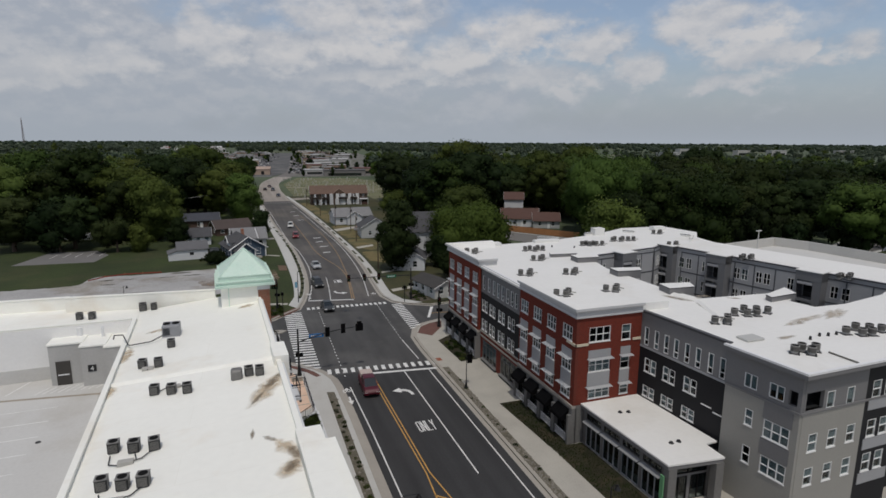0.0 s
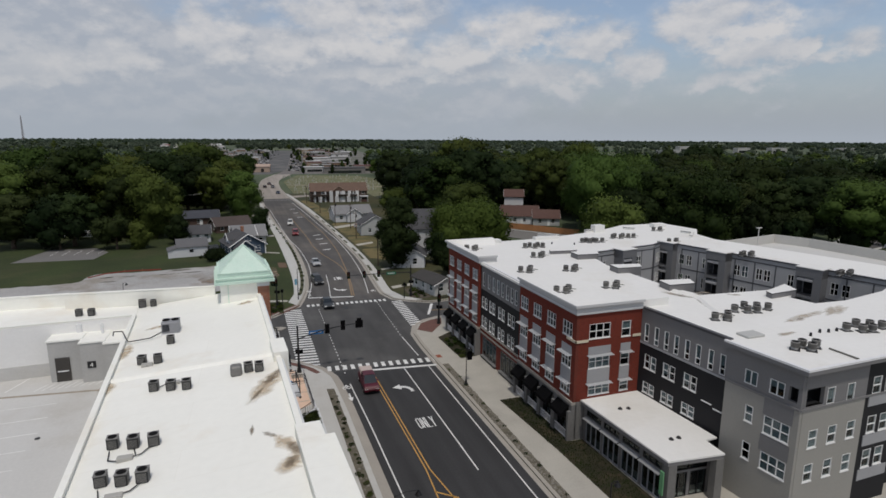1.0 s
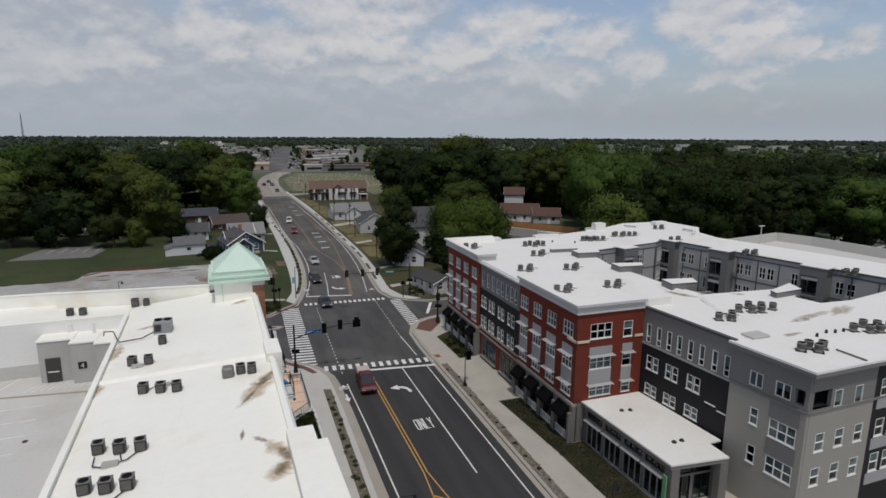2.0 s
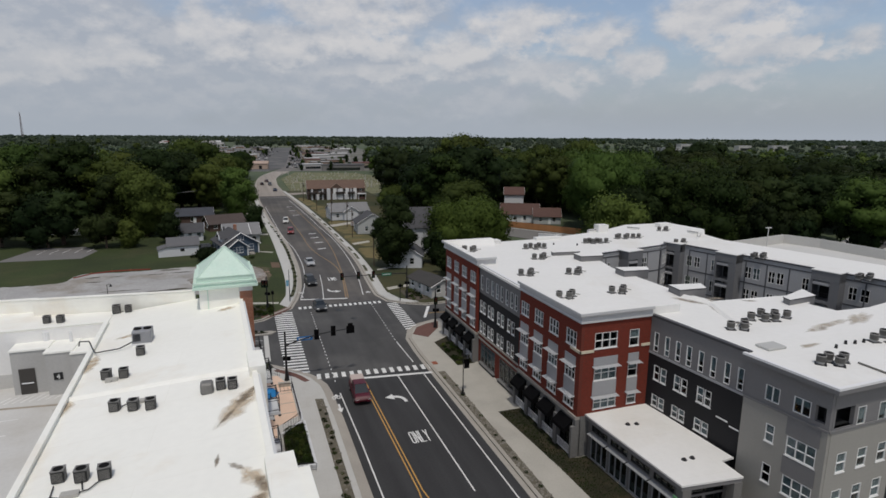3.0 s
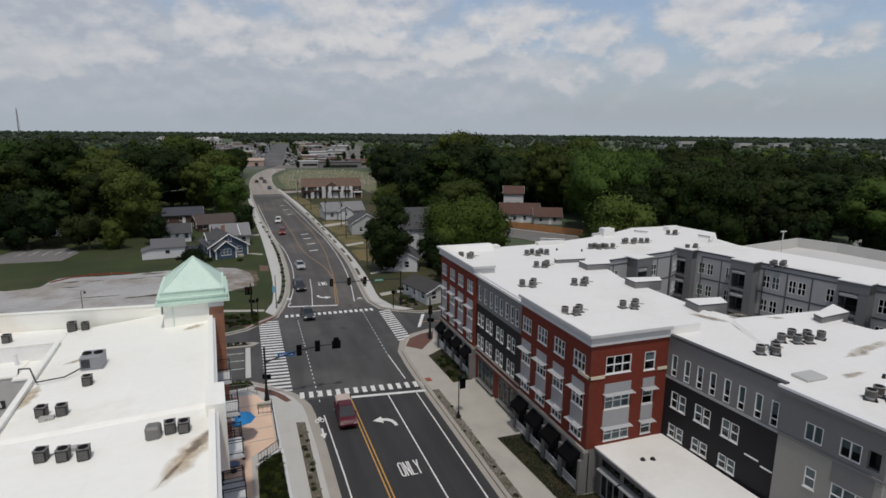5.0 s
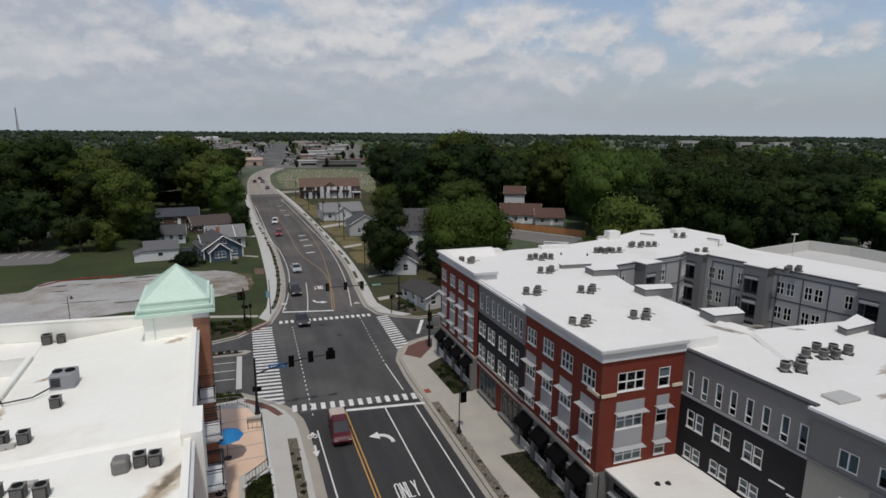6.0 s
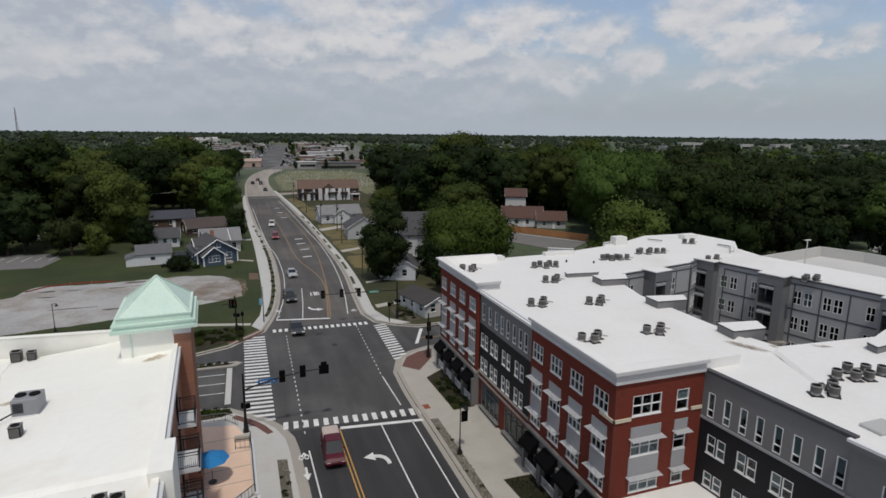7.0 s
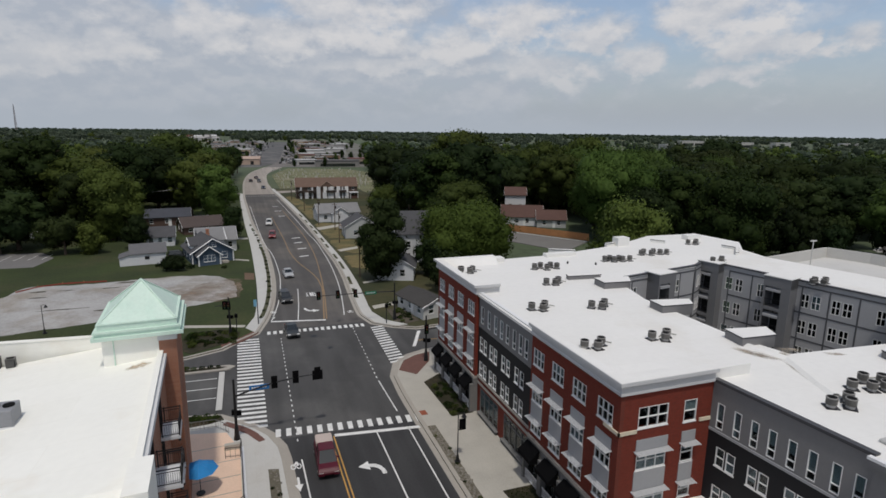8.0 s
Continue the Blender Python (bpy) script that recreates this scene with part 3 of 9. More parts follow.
KL_S = finer([(-12.9, -150), (-13.05, -25), (-13.2, -6), (-13.55, 0.5), (-14.4, 3.0), (-15.7, 5.0), (-17.2, 6.5), (-19.4, 8.6), (-23, 9.3), (-48, 9.6)], 3)
KR_S = finer([(0.45, -150), (0.35, -20), (0.3, 2), (0.35, 8), (0.6, 12.6), (2.0, 16.6), (4.1, 18.5), (6.9, 19.6), (12, 20.0), (62, 16)], 3)
KL_N = finer([(-48, 25.6), (-23.9, 26.3), (-17.8, 30.3), (-14.9, 33.2), (-13.6, 38), (-12.0, 47), (-10.9, 62), (-10.7, 83), (-11.5, 108), (-13.1, 138), (-14.2, 180), (-14.8, 220), (-13.8, 290), (-9, 350), (2, 405)], 3)
KR_N = finer([(62, 25), (12, 28.6), (8.2, 28.4), (5.0, 30.2), (2.4, 32.6), (1.4, 37), (2.1, 50), (3.0, 62), (3.5, 76), (3.4, 92), (3.1, 122), (2.1, 153), (-0.1, 205), (-2.2, 245), (-2.0, 290), (1.5, 345), (14, 400)], 3)

bm = bmesh.new()
prism(bm, [(-14.2, -150), (1.2, -150), (1.2, 1.9), (-14.2, 1.9)], -0.3, 0.0)
road = structure("road", bm, ASPHALT, "dark grey asphalt street with marked lanes", "road")
bm = bmesh.new()
prism(bm, [(-48, 6), (-17.0, 6), (-17.0, 1.9), (1.2, 1.9), (1.2, 6), (62, 6), (62, 34), (-48, 34)], -0.3, 0.0)
structure("road_crossing", bm, surface("crossing_asphalt", (0.062, 0.061, 0.060), 0.85, 0.2, 0.12, 6, 0.3, wheel=(0.5, 0.06, 1.0), stain=((0.098, 0.096, 0.092), 0.10, 0.48, 0.66, 0.8)), "grey asphalt of the wide signalled crossing, lighter where wheels pass", "road")
n_l = finer([(-14.5, 34), (-12.2, 47), (-11.2, 62), (-11.0, 83), (-11.8, 108), (-13.4, 138), (-14.5, 180), (-15.1, 220), (-14.1, 290), (-9.3, 350), (1.8, 405)], 6)
n_r = finer([(2.4, 34), (2.4, 47), (3.3, 62), (3.8, 83), (3.5, 108), (2.9, 138), (1.2, 180), (-0.6, 220), (-1.7, 290), (2.0, 350), (14.2, 405)], 6)
n_r = n_r[:len(n_l)] if len(n_r) >= len(n_l) else n_r + [n_r[-1]] * (len(n_l) - len(n_r))
# some of the sunshine north of the crossing is in this base colour
ASPHALT_N = surface("sunlit_asphalt", (0.080, 0.076, 0.073), 0.9, 0.15, 0.05, 4, 0.3, wheel=(0.6, 0.012, 1.0), stain=((0.145, 0.130, 0.115), 0.04, 0.45, 0.65, 0.8))
mid_ = min(range(len(n_l)), key=lambda q: abs(n_l[q][1] - 216))
structure("road_north", strip(n_l[:mid_ + 1], n_r[:mid_ + 1], -0.3, 0.0), ASPHALT_N, "worn asphalt street bending gently away from the crossing", "road")
# the sunlit stretch beyond the cloud shade is painted as paler tan asphalt
structure("road_outer", strip(n_l[mid_:], n_r[mid_:], -0.3, 0.0), surface("asphalt_tan_sunlit", (0.30, 0.268, 0.235), 0.9, 0.15, 0.05, 4, 0.3, wheel=(0.6, 0.012, 1.0)), "asphalt street bending towards the town, paled tan for sunshine", "road")
far_l = finer([(1.8, 405), (13, 455), (22, 540), (50, 840), (84, 1184), (124, 1600)], 30)
far_r = finer([(14.2, 405), (25, 445), (37, 540), (66, 840), (97, 1184), (134, 1600)], 30)
far_r = far_r[:len(far_l)] + [far_r[-1]] * max(0, len(far_l) - len(far_r))
structure("road_far", strip(far_l, far_r, -0.3, 0.0), ASPHALT_SUN, "pale distant street running into the town", "road")


def raised(name, poly, mat, label, z=0.15, cat="pavement"):
    bm = bmesh.new()
    prism(bm, poly, -0.3, z)
    return structure(name, bm, mat, label, cat)


raised("pavement_sw", KL_S + [(-48, -150)], CONCRETE_PALE, "pale concrete pavement beside the brick building")
raised("pavement_se", KR_S + [(62, -150)], CONCRETE, "pale concrete pavement along the red brick building")
wl = finer([(-16.4, 36), (-15.0, 41), (-14.2, 54), (-14.1, 72), (-14.5, 104), (-15.6, 143), (-16.6, 207), (-16.6, 225)], 3)
i0 = next(i for i, p in enumerate(KL_N) if p[1] > 33)
i1 = next(i for i, p in enumerate(KL_N) if p[1] > 224)
# both north footpaths: sunshine put in by the paler concrete
raised("pavement_nw", KL_N[i0:i1] + wl[::-1], CONCRETE_PALE, "wide pale concrete footpath beside the north street")
raised("lawn_nw", KL_N[:i0 + 1] + wl + [(-22, 225), (-48, 225)], GRASS, "mown grass verge north of the parking entrance", 0.10, "lawn")
j0 = next(i for i, p in enumerate(KR_N) if p[1] < 33 and p[0] < 6)
j1 = next(i for i, p in enumerate(KR_N) if p[1] > 243)
wr = finer([(7.5, 30.2), (4.6, 33.4), (3.5, 38), (4.0, 46), (4.8, 58), (5.3, 77), (5.1, 98), (4.2, 138), (2.9, 180), (1.0, 215), (-0.6, 243)], 3)
raised("pavement_ne", KR_N[j0:j1] + wr[::-1], CONCRETE_PALE, "pale concrete footpath along the houses")
DRYGRASS = surface("dry_grass", (0.066, 0.060, 0.025), 0.95, 0.25, 0.08, 3, 0.4, stain=((0.030, 0.037, 0.014), 0.05, 0.40, 0.54, 0.9))
raised("lawn_ne", KR_N[:j0 + 1] + wr + [(40, 243), (40, 60), (62, 60)], DRYGRASS, "patchy green and straw coloured front lawns", 0.10, "lawn")
MUD = surface("dark_mud", (0.060, 0.055, 0.038), 0.95, 0.3, 0.6, 5, 0.4)
for k, (x, y, a, b) in enumerate(((-37.4, 70.0, 2.3, 0.55), (-39.9, 66.4, 2.0, 0.35), (-35.0, 66.9, 2.8, 0.4), (-37.6, 52.0, 2.2, 0.5), (-34.4, 52.4, 3.0, 0.7), (-51.5, 66.9, 1.6, 0.6), (-47.2, 66.8, 1.5, 0.3), (-50.8, 62.9, 1.7, 0.35), (-44.5, 54.2, 3.6, 0.3))):
    r = random.Random(70 + k)
    raised("mud_streak", [(x + a * r.uniform(0.55, 1.15) * math.cos(q * 0.349), y + b * r.uniform(0.4, 1.2) * math.sin(q * 0.349)) for q in range(18)], MUD, "dark muddy streak on the gravel lot", 0.142, "mud")
for nm, line, d in (("kerb_sw", KL_S, -0.45), ("kerb_se", KR_S, 0.45), ("kerb_nw", KL_N, -0.4), ("kerb_ne", KR_N, 0.4)):
    o = offset(line, d)
    a, b = (o, line) if d < 0 else (line, o)
    structure(nm, strip(a, b, -0.25, 0.157), KERB, "worn buff concrete kerb along the street", "kerb")
    g = offset(line, -0.5 if d > 0 else 0.5)
    a, b = (line, g) if d < 0 else (g, line)
    structure(nm.replace("kerb", "gutter"), strip(a, b, -0.25, 0.006), KERB, "buff concrete gutter beside the kerb", "gutter")

def ragged(poly, d, seed):
    r = random.Random(seed)
    return [(x + r.uniform(-d, d), y + r.uniform(-d, d)) for x, y in poly]


STRAW = surface("straw_lawn", (0.165, 0.13, 0.055), 0.95, 0.25, 0.12, 3, 0.4, stain=((0.065, 0.068, 0.028), 0.2, 0.4, 0.65, 0.9))
for poly in ([(6.0, 89), (10.5, 84), (13.5, 99), (6.3, 102)], [(6.2, 70), (11.5, 66), (12.5, 80), (6.4, 81)], [(6.2, 106), (11, 105), (12, 128), (5.6, 130)], [(5.4, 140), (11, 140), (10, 172), (4.2, 172)], [(3.6, 178), (8, 178), (6, 205), (2.5, 205)]):
    raised("lawn_front", ragged(finer(poly + poly[:1], 1.5)[:-1], 0.25, 3), STRAW, "dry straw-coloured front lawn", 0.115, "lawn")
raised("gravel_lot", ragged(finer([(-17.5, 54), (-24, 50.5), (-32, 47), (-50, 43), (-80, 38), (-80, 59), (-68, 63.5), (-60, 63.5), (-56.5, 65), (-54.5, 71), (-46, 70.5), (-36, 71.5), (-28, 72), (-21, 69.5), (-17.9, 62), (-17.9, 54)], 1.2)[:-1], 0.3, 4), GRAVEL, "bare pale gravel lot waiting to be built on", 0.13, "gravel lot")
raised("dirt_patch", ragged(finer([(-17.0, 53.5), (-21, 51.6), (-26, 53.8), (-31, 55), (-33, 60), (-27, 62), (-22, 66), (-17.2, 66.5), (-16.8, 60), (-17.0, 53.5)], 1.2)[:-1], 0.35, 9), stain_mat("dirt_fade", (0.25, 0.185, 0.13), 0.22, 0.34), "brown bare earth patch at the gravel lot", 0.135, "dirt")
for poly in ([(5.1, 123.1), (13.4, 128.4), (12.5, 123.6), (5.4, 118.9)], [(6.1, 89.1), (11.5, 91.9), (11.3, 89.5), (6.4, 86.8)], [(5.9, 57.1), (10.0, 58.6), (9.7, 57.3), (5.8, 55.8)], [(4.2, 41.2), (9.2, 42.6), (8.6, 40.8), (4.2, 39.4)],
             [(-19.8, 112.6), (-14.9, 111.9), (-14.9, 109.5), (-19.7, 110.4)], [(-19.0, 86.1), (-15.0, 83.6), (-15.0, 82.3), (-19.0, 84.9)], [(-48, 157.6), (-33, 155.4), (-16.6, 158.6), (-16.6, 161.4), (-33, 158.4), (-48, 160.6)]):
    raised("drive", poly, CONCRETE, "pale concrete drive across the lawn", 0.125, "drive")
raised("mulch_bed", [(6.2, 38.4), (8.6, 38.6), (9.8, 31.4), (7.4, 30.8), (6.0, 32.6)], SOIL, "dark mulch bed beside the cottage", 0.12, "bed")
raised("brown_bed", [(-16.2, 71.3), (-14.3, 70.4), (-14.4, 65.0), (-16.2, 65.6)], surface("brown_earth", (0.13, 0.085, 0.055), 0.95, 0.25, 0.5, 5, 0.4), "bare brown earth beside the footpath", 0.128, "bed")
# clearing in the sun: the sunshine is put into a brighter grass colour
raised("lawn_bright", [(-47.5, 162), (-33, 160), (-22.3, 161.5), (-23, 172), (-47.5, 176)], surface("sunny_grass", (0.085, 0.115, 0.03), 0.95, 0.3, 0.2, 3, 0.4), "bright green clearing between the trees", 0.118, "lawn")
raised("lawn_left", [(-47.95, 26), (-160, 30), (-160, 320), (-47.95, 320)], GRASS, "open mown grass with a worn edge", 0.06, "lawn")

# plantings along the pavements
raised("lawn_south", [(3.5, -12.6), (6.45, -12.6), (6.45, -23.15), (7.72, -23.2), (8.1, -34.4), (5.2, -36.0), (4.6, -33.5), (4.35, -24)], BEDGREEN, "thin new grass strip beside the building", 0.165, "lawn")
raised("lawn_mid", [(3.55, 9.6), (3.85, 0.7), (6.35, 0.8), (6.35, 11.6)], BEDGREEN, "small brown-green planting bed at the facade", 0.165, "lawn")
raised("stone_strip_east", [(0.75, -0.4), (1.6, -0.5), (1.55, -60), (0.75, -60)], STRIPSOIL, "narrow planting strip with pale stones", 0.16, "planting strip")
raised("stone_strip_west", [(-15.0, -3.2), (-14.1, -3.4), (-13.95, -60), (-14.75, -60)], STRIPSOIL, "narrow planting strip with pale stones", 0.16, "planting strip")
raised("brick_corner", [(1.6, 13.9), (3.4, 12.0), (6.2, 15.6), (7.2, 18.6), (5.0, 18.0), (3.0, 16.7)], surface("paver_red", (0.14, 0.068, 0.054), 0.85, 0.15, 1.2, 9, 0.2), "red brick paving at the street corner", 0.158)
raised("brick_corner_west", finer([(-18.6, 6.9), (-17.0, 5.4), (-15.7, 3.6), (-15.0, 2.0), (-15.6, 1.8), (-16.6, 3.6), (-17.8, 5.0), (-19.0, 6.3)], 1), MATS["paver_red"], "curved band of red brick paving", 0.158)
raised("brick_corner_north", finer([(-19.5, 28.5), (-16.5, 30.8), (-14.6, 33.6), (-15.3, 34.2), (-17.2, 32.0), (-19.8, 29.8)], 1), MATS["paver_red"], "curved band of red brick paving", 0.108)
raised("tactile_pad", [(0.85, 2.9), (1.55, 2.9), (1.6, 1.9), (0.9, 1.9)], surface("tactile_red", (0.26, 0.075, 0.04), 0.8, 0.15, 2, 12, 0.4), "red tactile paving pad at the crossing", 0.164)
raised("patio", [(-22.2, 5.4), (-18.6, 4.6), (-17.35, 1.0), (-17.2, -6.6), (-19.5, -8.4), (-19.5, -30), (-21.8, -30)], PATIO, "salmon coloured paved patio under the balconies", 0.17, "patio")
# thin grey bands laid across the paving
for y in (2.2, -0.6, -3.2, -5.6):
    raised("patio_joint", [(-21.9, y - 0.35), (-17.3, y - 0.08), (-17.3, y + 0.02), (-21.9, y - 0.25)], KERB, "grey band across the patio paving", 0.174, "paving joint")
raised("bed_west", [(-19.0, -10.7), (-16.9, -8.8), (-16.7, -17.1), (-19.0, -16.9)], BEDGREEN, "raised bed of low dark shrubs behind the patio", 0.5, "planting bed")
raised("bed_corner", [(-22.4, 9.0), (-19.2, 8.4), (-18.9, 7.4), (-20.2, 6.9), (-22.4, 6.7)], BEDGREEN, "small shrub bed at the parking entrance", 0.2, "planting bed")
raised("bed_nw", [(-23.5, 27.5), (-17.6, 31.2), (-17.2, 34.2), (-19.5, 36.5), (-24.5, 35.8), (-25.5, 30)], BEDGREEN, "planted bed with low shrubs at the corner", 0.14, "planting bed")
raised("path_nw", [(-27, 39.2), (-16.6, 36.4), (-16.4, 37.4), (-27, 40.4)], CONCRETE, "narrow concrete path", 0.125, "path")
raised("median_west", [(-40, 21.2), (-18.6, 20.7), (-17.8, 21.6), (-18.6, 22.2), (-40, 22.6)], KERB, "kerbed median at the parking entrance", 0.14, "median")
raised("median_bed", [(-40, 21.7), (-19.6, 21.2), (-18.8, 21.6), (-19.6, 21.9), (-40, 22.2)], BEDGREEN, "planted median bed", 0.15, "median")

# a side street meets the north street where its colour turns paler
raised("side_road", [(-46, 224), (-16.2, 217), (-16.0, 226), (-46, 233)], MATS["asphalt_tan_sunlit"], "pale side street meeting the main street", 0.128, "road")
raised("side_road", [(0.6, 222), (9, 226), (9, 233), (-0.4, 231)], MATS["asphalt_tan_sunlit"], "pale side street meeting the main street", 0.128, "road")

# ---- road paint ----
def paint(name, poly, mat=None, z=0.008):
    bm = bmesh.new()
    prism(bm, poly, z - 0.006, z)
    part(name, bm, mat or PAINT, road)


def line(name, pts, w, mat=None, z=0.008, par=None):
    a, b = offset(pts, -w / 2), offset(pts, w / 2)
    part(name, strip(a, b, z - 0.006, z), mat or PAINT, par or road)


line("lane_line", [(-12.0, -2.3), (-11.8, -14), (-11.55, -150)], 0.13)
line("lane_line", [(-4.35, 0.3), (-4.2, -24.6)], 0.13)
line("lane_line", [(-1.08, 0.2), (-1.1, -150)], 0.13)
line("lane_line", [(-1.28, 3.9), (-1.45, 12)], 0.13)
for dx in (-0.17, 0.17):
    line("centre_line", [(-8.75 + dx, 0.9), (-8.55 + dx, -23)], 0.12, YELLOW)
    line("centre_line", [(-8.55 + dx, -23), (-8.2 + (1.3 if dx > 0 else -1.3), -34), (-8.2 + (1.5 if dx > 0 else -1.5), -150)], 0.12, YELLOW)
for k in range(9):
    y = -27 - 2.6 * k
    line("hatch_line", [(-8.3 - 0.75 - 0.06 * k, y + 0.6), (-8.1 + 0.75 + 0.06 * k, y - 0.9)], 0.16, YELLOW)
paint("stop_bar", [(-8.45, 1.25), (0.05, 0.25), (0.1, -0.25), (-8.5, 0.75)])
for k in range(15):
    x = -13.95 + k * 1.015
    paint("crosswalk_bar", [(x, 3.95 - 0.09 * k), (x + 0.5, 3.92 - 0.09 * k), (x + 0.42, 2.42 - 0.09 * k), (x - 0.08, 2.45 - 0.09 * k)])
for k in range(17):
    x = -13.4 + k * 0.87
    paint("crosswalk_bar", [(x, 33.6 - 0.035 * k), (x + 0.48, 33.6 - 0.035 * k), (x + 0.44, 32.3 - 0.035 * k), (x - 0.04, 32.3 - 0.035 * k)])
for k in range(26):
    y = 5.0 + k * 1.03
    a = -17.6 - 0.1 * max(0, 3 - k)
    paint("crosswalk_bar", [(a, y + 0.1), (-14.65, y - 0.15), (-14.65, y + 0.33), (a, y + 0.58)])
for k in range(15):
    y = 16.7 + k * 0.98
    s = 0.04 * k
    paint("crosswalk_bar", [(1.3 + s * 0.7, y), (3.4 + s * 0.4, y + 0.35), (3.4 + s * 0.4, y + 0.82), (1.3 + s * 0.7, y + 0.47)])
for k in range(24):
    y = 1.0 + k * 1.25
    line("guide_dash", [(-12.05 + 0.014 * y, y), (-12.05 + 0.014 * y, y + 0.45)], 0.12)
for k in range(15):
    y = 12.8 + k * 1.3
    line("guide_dash", [(-1.48 + 0.03 * (y - 12), y), (-1.48 + 0.03 * (y - 12), y + 0.45)], 0.12)
OLDPAINT = surface("worn_road_paint", (0.27, 0.26, 0.245), 0.8, 0.3, 1.2, 8, 0.1)
for k in range(14):
    x = -14.0 + k * 1.02
    paint("crosswalk_bar", [(x, 236.5), (x + 0.5, 236.6), (x + 0.5, 234.4), (x, 234.3)], OLDPAINT)
    paint("crosswalk_bar", [(x, 214.5), (x + 0.5, 214.6), (x + 0.5, 212.4), (x, 212.3)], OLDPAINT)
paint("stop_bar", [(-12.6, 38.4), (-4.3, 36.75), (-4.3, 36.25), (-12.6, 37.9)])
paint("stop_bar", [(5.6, 21.4), (6.1, 21.4), (8.6, 27.2), (8.1, 27.3)])
line("lane_line", [(6.5, 23.6), (30, 21.5)], 0.12, YELLOW)
line("lane_line", [(-8.5, 37.6), (-7.6, 46), (-6.8, 56)], 0.13)
LN = finer([(-12.5, 38.5), (-11.0, 47), (-9.7, 60), (-9.3, 72), (-9.7, 89), (-11.0, 104), (-12.1, 143), (-13.0, 180)], 4)
line("lane_line", LN, 0.14)
RN = finer([(-1.1, 38), (0.4, 50), (1.5, 63), (2.2, 79), (2.3, 100), (1.5, 118), (0.4, 150), (-1.8, 200)], 4)
line("lane_line", RN, 0.14)
YR = finer([(-4.1, 37), (-2.5, 51), (-1.1, 68), (-0.1, 85), (0.2, 108), (-0.5, 128), (-2.0, 165)], 4)
YL = finer([(-4.5, 37), (-2.3, 56), (-2.7, 67), (-4.4, 77), (-5.5, 90), (-5.6, 108), (-6.6, 150)], 4)
FADED = surface("road_paint_faded", (0.26, 0.175, 0.095), 0.8, 0.2, 0.8, 14, 0.1)
line("centre_line", YR, 0.2, FADED)
line("centre_line", YL, 0.22, FADED)
for x, y in ((-2.6, 84), (-2.2, 93), (-2.4, 101), (-2.3, 108), (-3.2, 150), (-3.6, 163), (-3.8, 176)):
    paint("turn_mark", [(x - 1.1, y), (x + 1.1, y + 0.5), (x + 1.1, y + 1.2), (x - 1.1, y + 0.7)])

# left-turn arrows, ONLY, bicycles and arrows; s = -1 for the lanes that come from the north
def turn_arrow(x, y, s=1, k=0.92):
    P = lambda *q: [(x + s * k * a, y + s * k * b) for a, b in q]
    o, i = P((1.05, -1.3), (1.0, -0.6), (0.75, 0.1), (0.3, 0.55), (-0.4, 0.75)), P((0.65, -1.35), (0.6, -0.75), (0.4, -0.25), (0.05, 0.05), (-0.4, 0.2))
    part("turn_arrow", strip(i, o, 0.002, 0.009), PAINT, road)
    paint("turn_arrow_head", P((-0.35, 1.2), (-1.45, 0.5), (-0.35, -0.3)), z=0.0092)


turn_arrow(-6.0, -5.6), turn_arrow(-6.0, 42.3, -1, 1.0)


def letter(ch, x, y, w, h, s=1, t=0.12):
    """Road letters of straight strokes, read from the south (s = 1) or from the north."""
    S = {"O": [(0, 0.12, 0, 0.88), (1, 0.12, 1, 0.88), (0, 0.12, 0.25, 0), (0.25, 0, 0.75, 0), (0.75, 0, 1, 0.12), (0, 0.88, 0.25, 1), (0.25, 1, 0.75, 1), (0.75, 1, 1, 0.88)], "N": [(0, 0, 0, 1), (1, 0, 1, 1), (0, 1, 1, 0)],
         "L": [(0, 0, 0, 1), (0, 0, 1, 0)], "Y": [(0.5, 0, 0.5, 0.5), (0.5, 0.5, 0, 1), (0.5, 0.5, 1, 1)]}[ch]
    bm = bmesh.new()
    for n, (a, b, c, d) in enumerate(S):
        p, q = Vector((x + s * a * w, y + s * b * h)), Vector((x + s * c * w, y + s * d * h))
        k = (q - p).normalized()
        e = Vector((k.y, -k.x)) * t / 2
        prism(bm, [tuple(p - e - k * t / 2), tuple(p + e - k * t / 2), tuple(q + e + k * t / 2), tuple(q - e + k * t / 2)], 0.002, 0.008 + 0.0004 * n)
    part("letter_" + ch.lower(), bm, PAINT, road)


for k, ch in enumerate("ONLY"):
    letter(ch, -6.95 + 0.50 * k, -15.6, 0.33, 2.1)
    letter(ch, -4.15 - 0.42 * k, 52.8, 0.30, 2.3, -1, 0.13)


def bicycle(cx, cy, s=1):
    bm = bmesh.new()
    P = lambda a, b: (cx + s * a, cy + s * b)
    for d in (-0.25, 0.25):
        for i in range(12):
            j = i + 1
            q = [P(d + r * math.cos(t), 1.83 * r * math.sin(t)) for r, t in ((0.24, i * math.pi / 6), (0.24, j * math.pi / 6), (0.15, j * math.pi / 6), (0.15, i * math.pi / 6))]
            bm.faces.new([bm.verts.new((*p, 0.008)) for p in q])
    prism(bm, [P(-0.25, 0.1), P(0.0, 0.8), P(0.2, 0.7), P(0.25, 0.1), P(0.1, 0.1), P(0.05, 0.5), P(-0.1, 0.1)], 0.002, 0.0085)
    part("bicycle_mark", bm, PAINT, road)


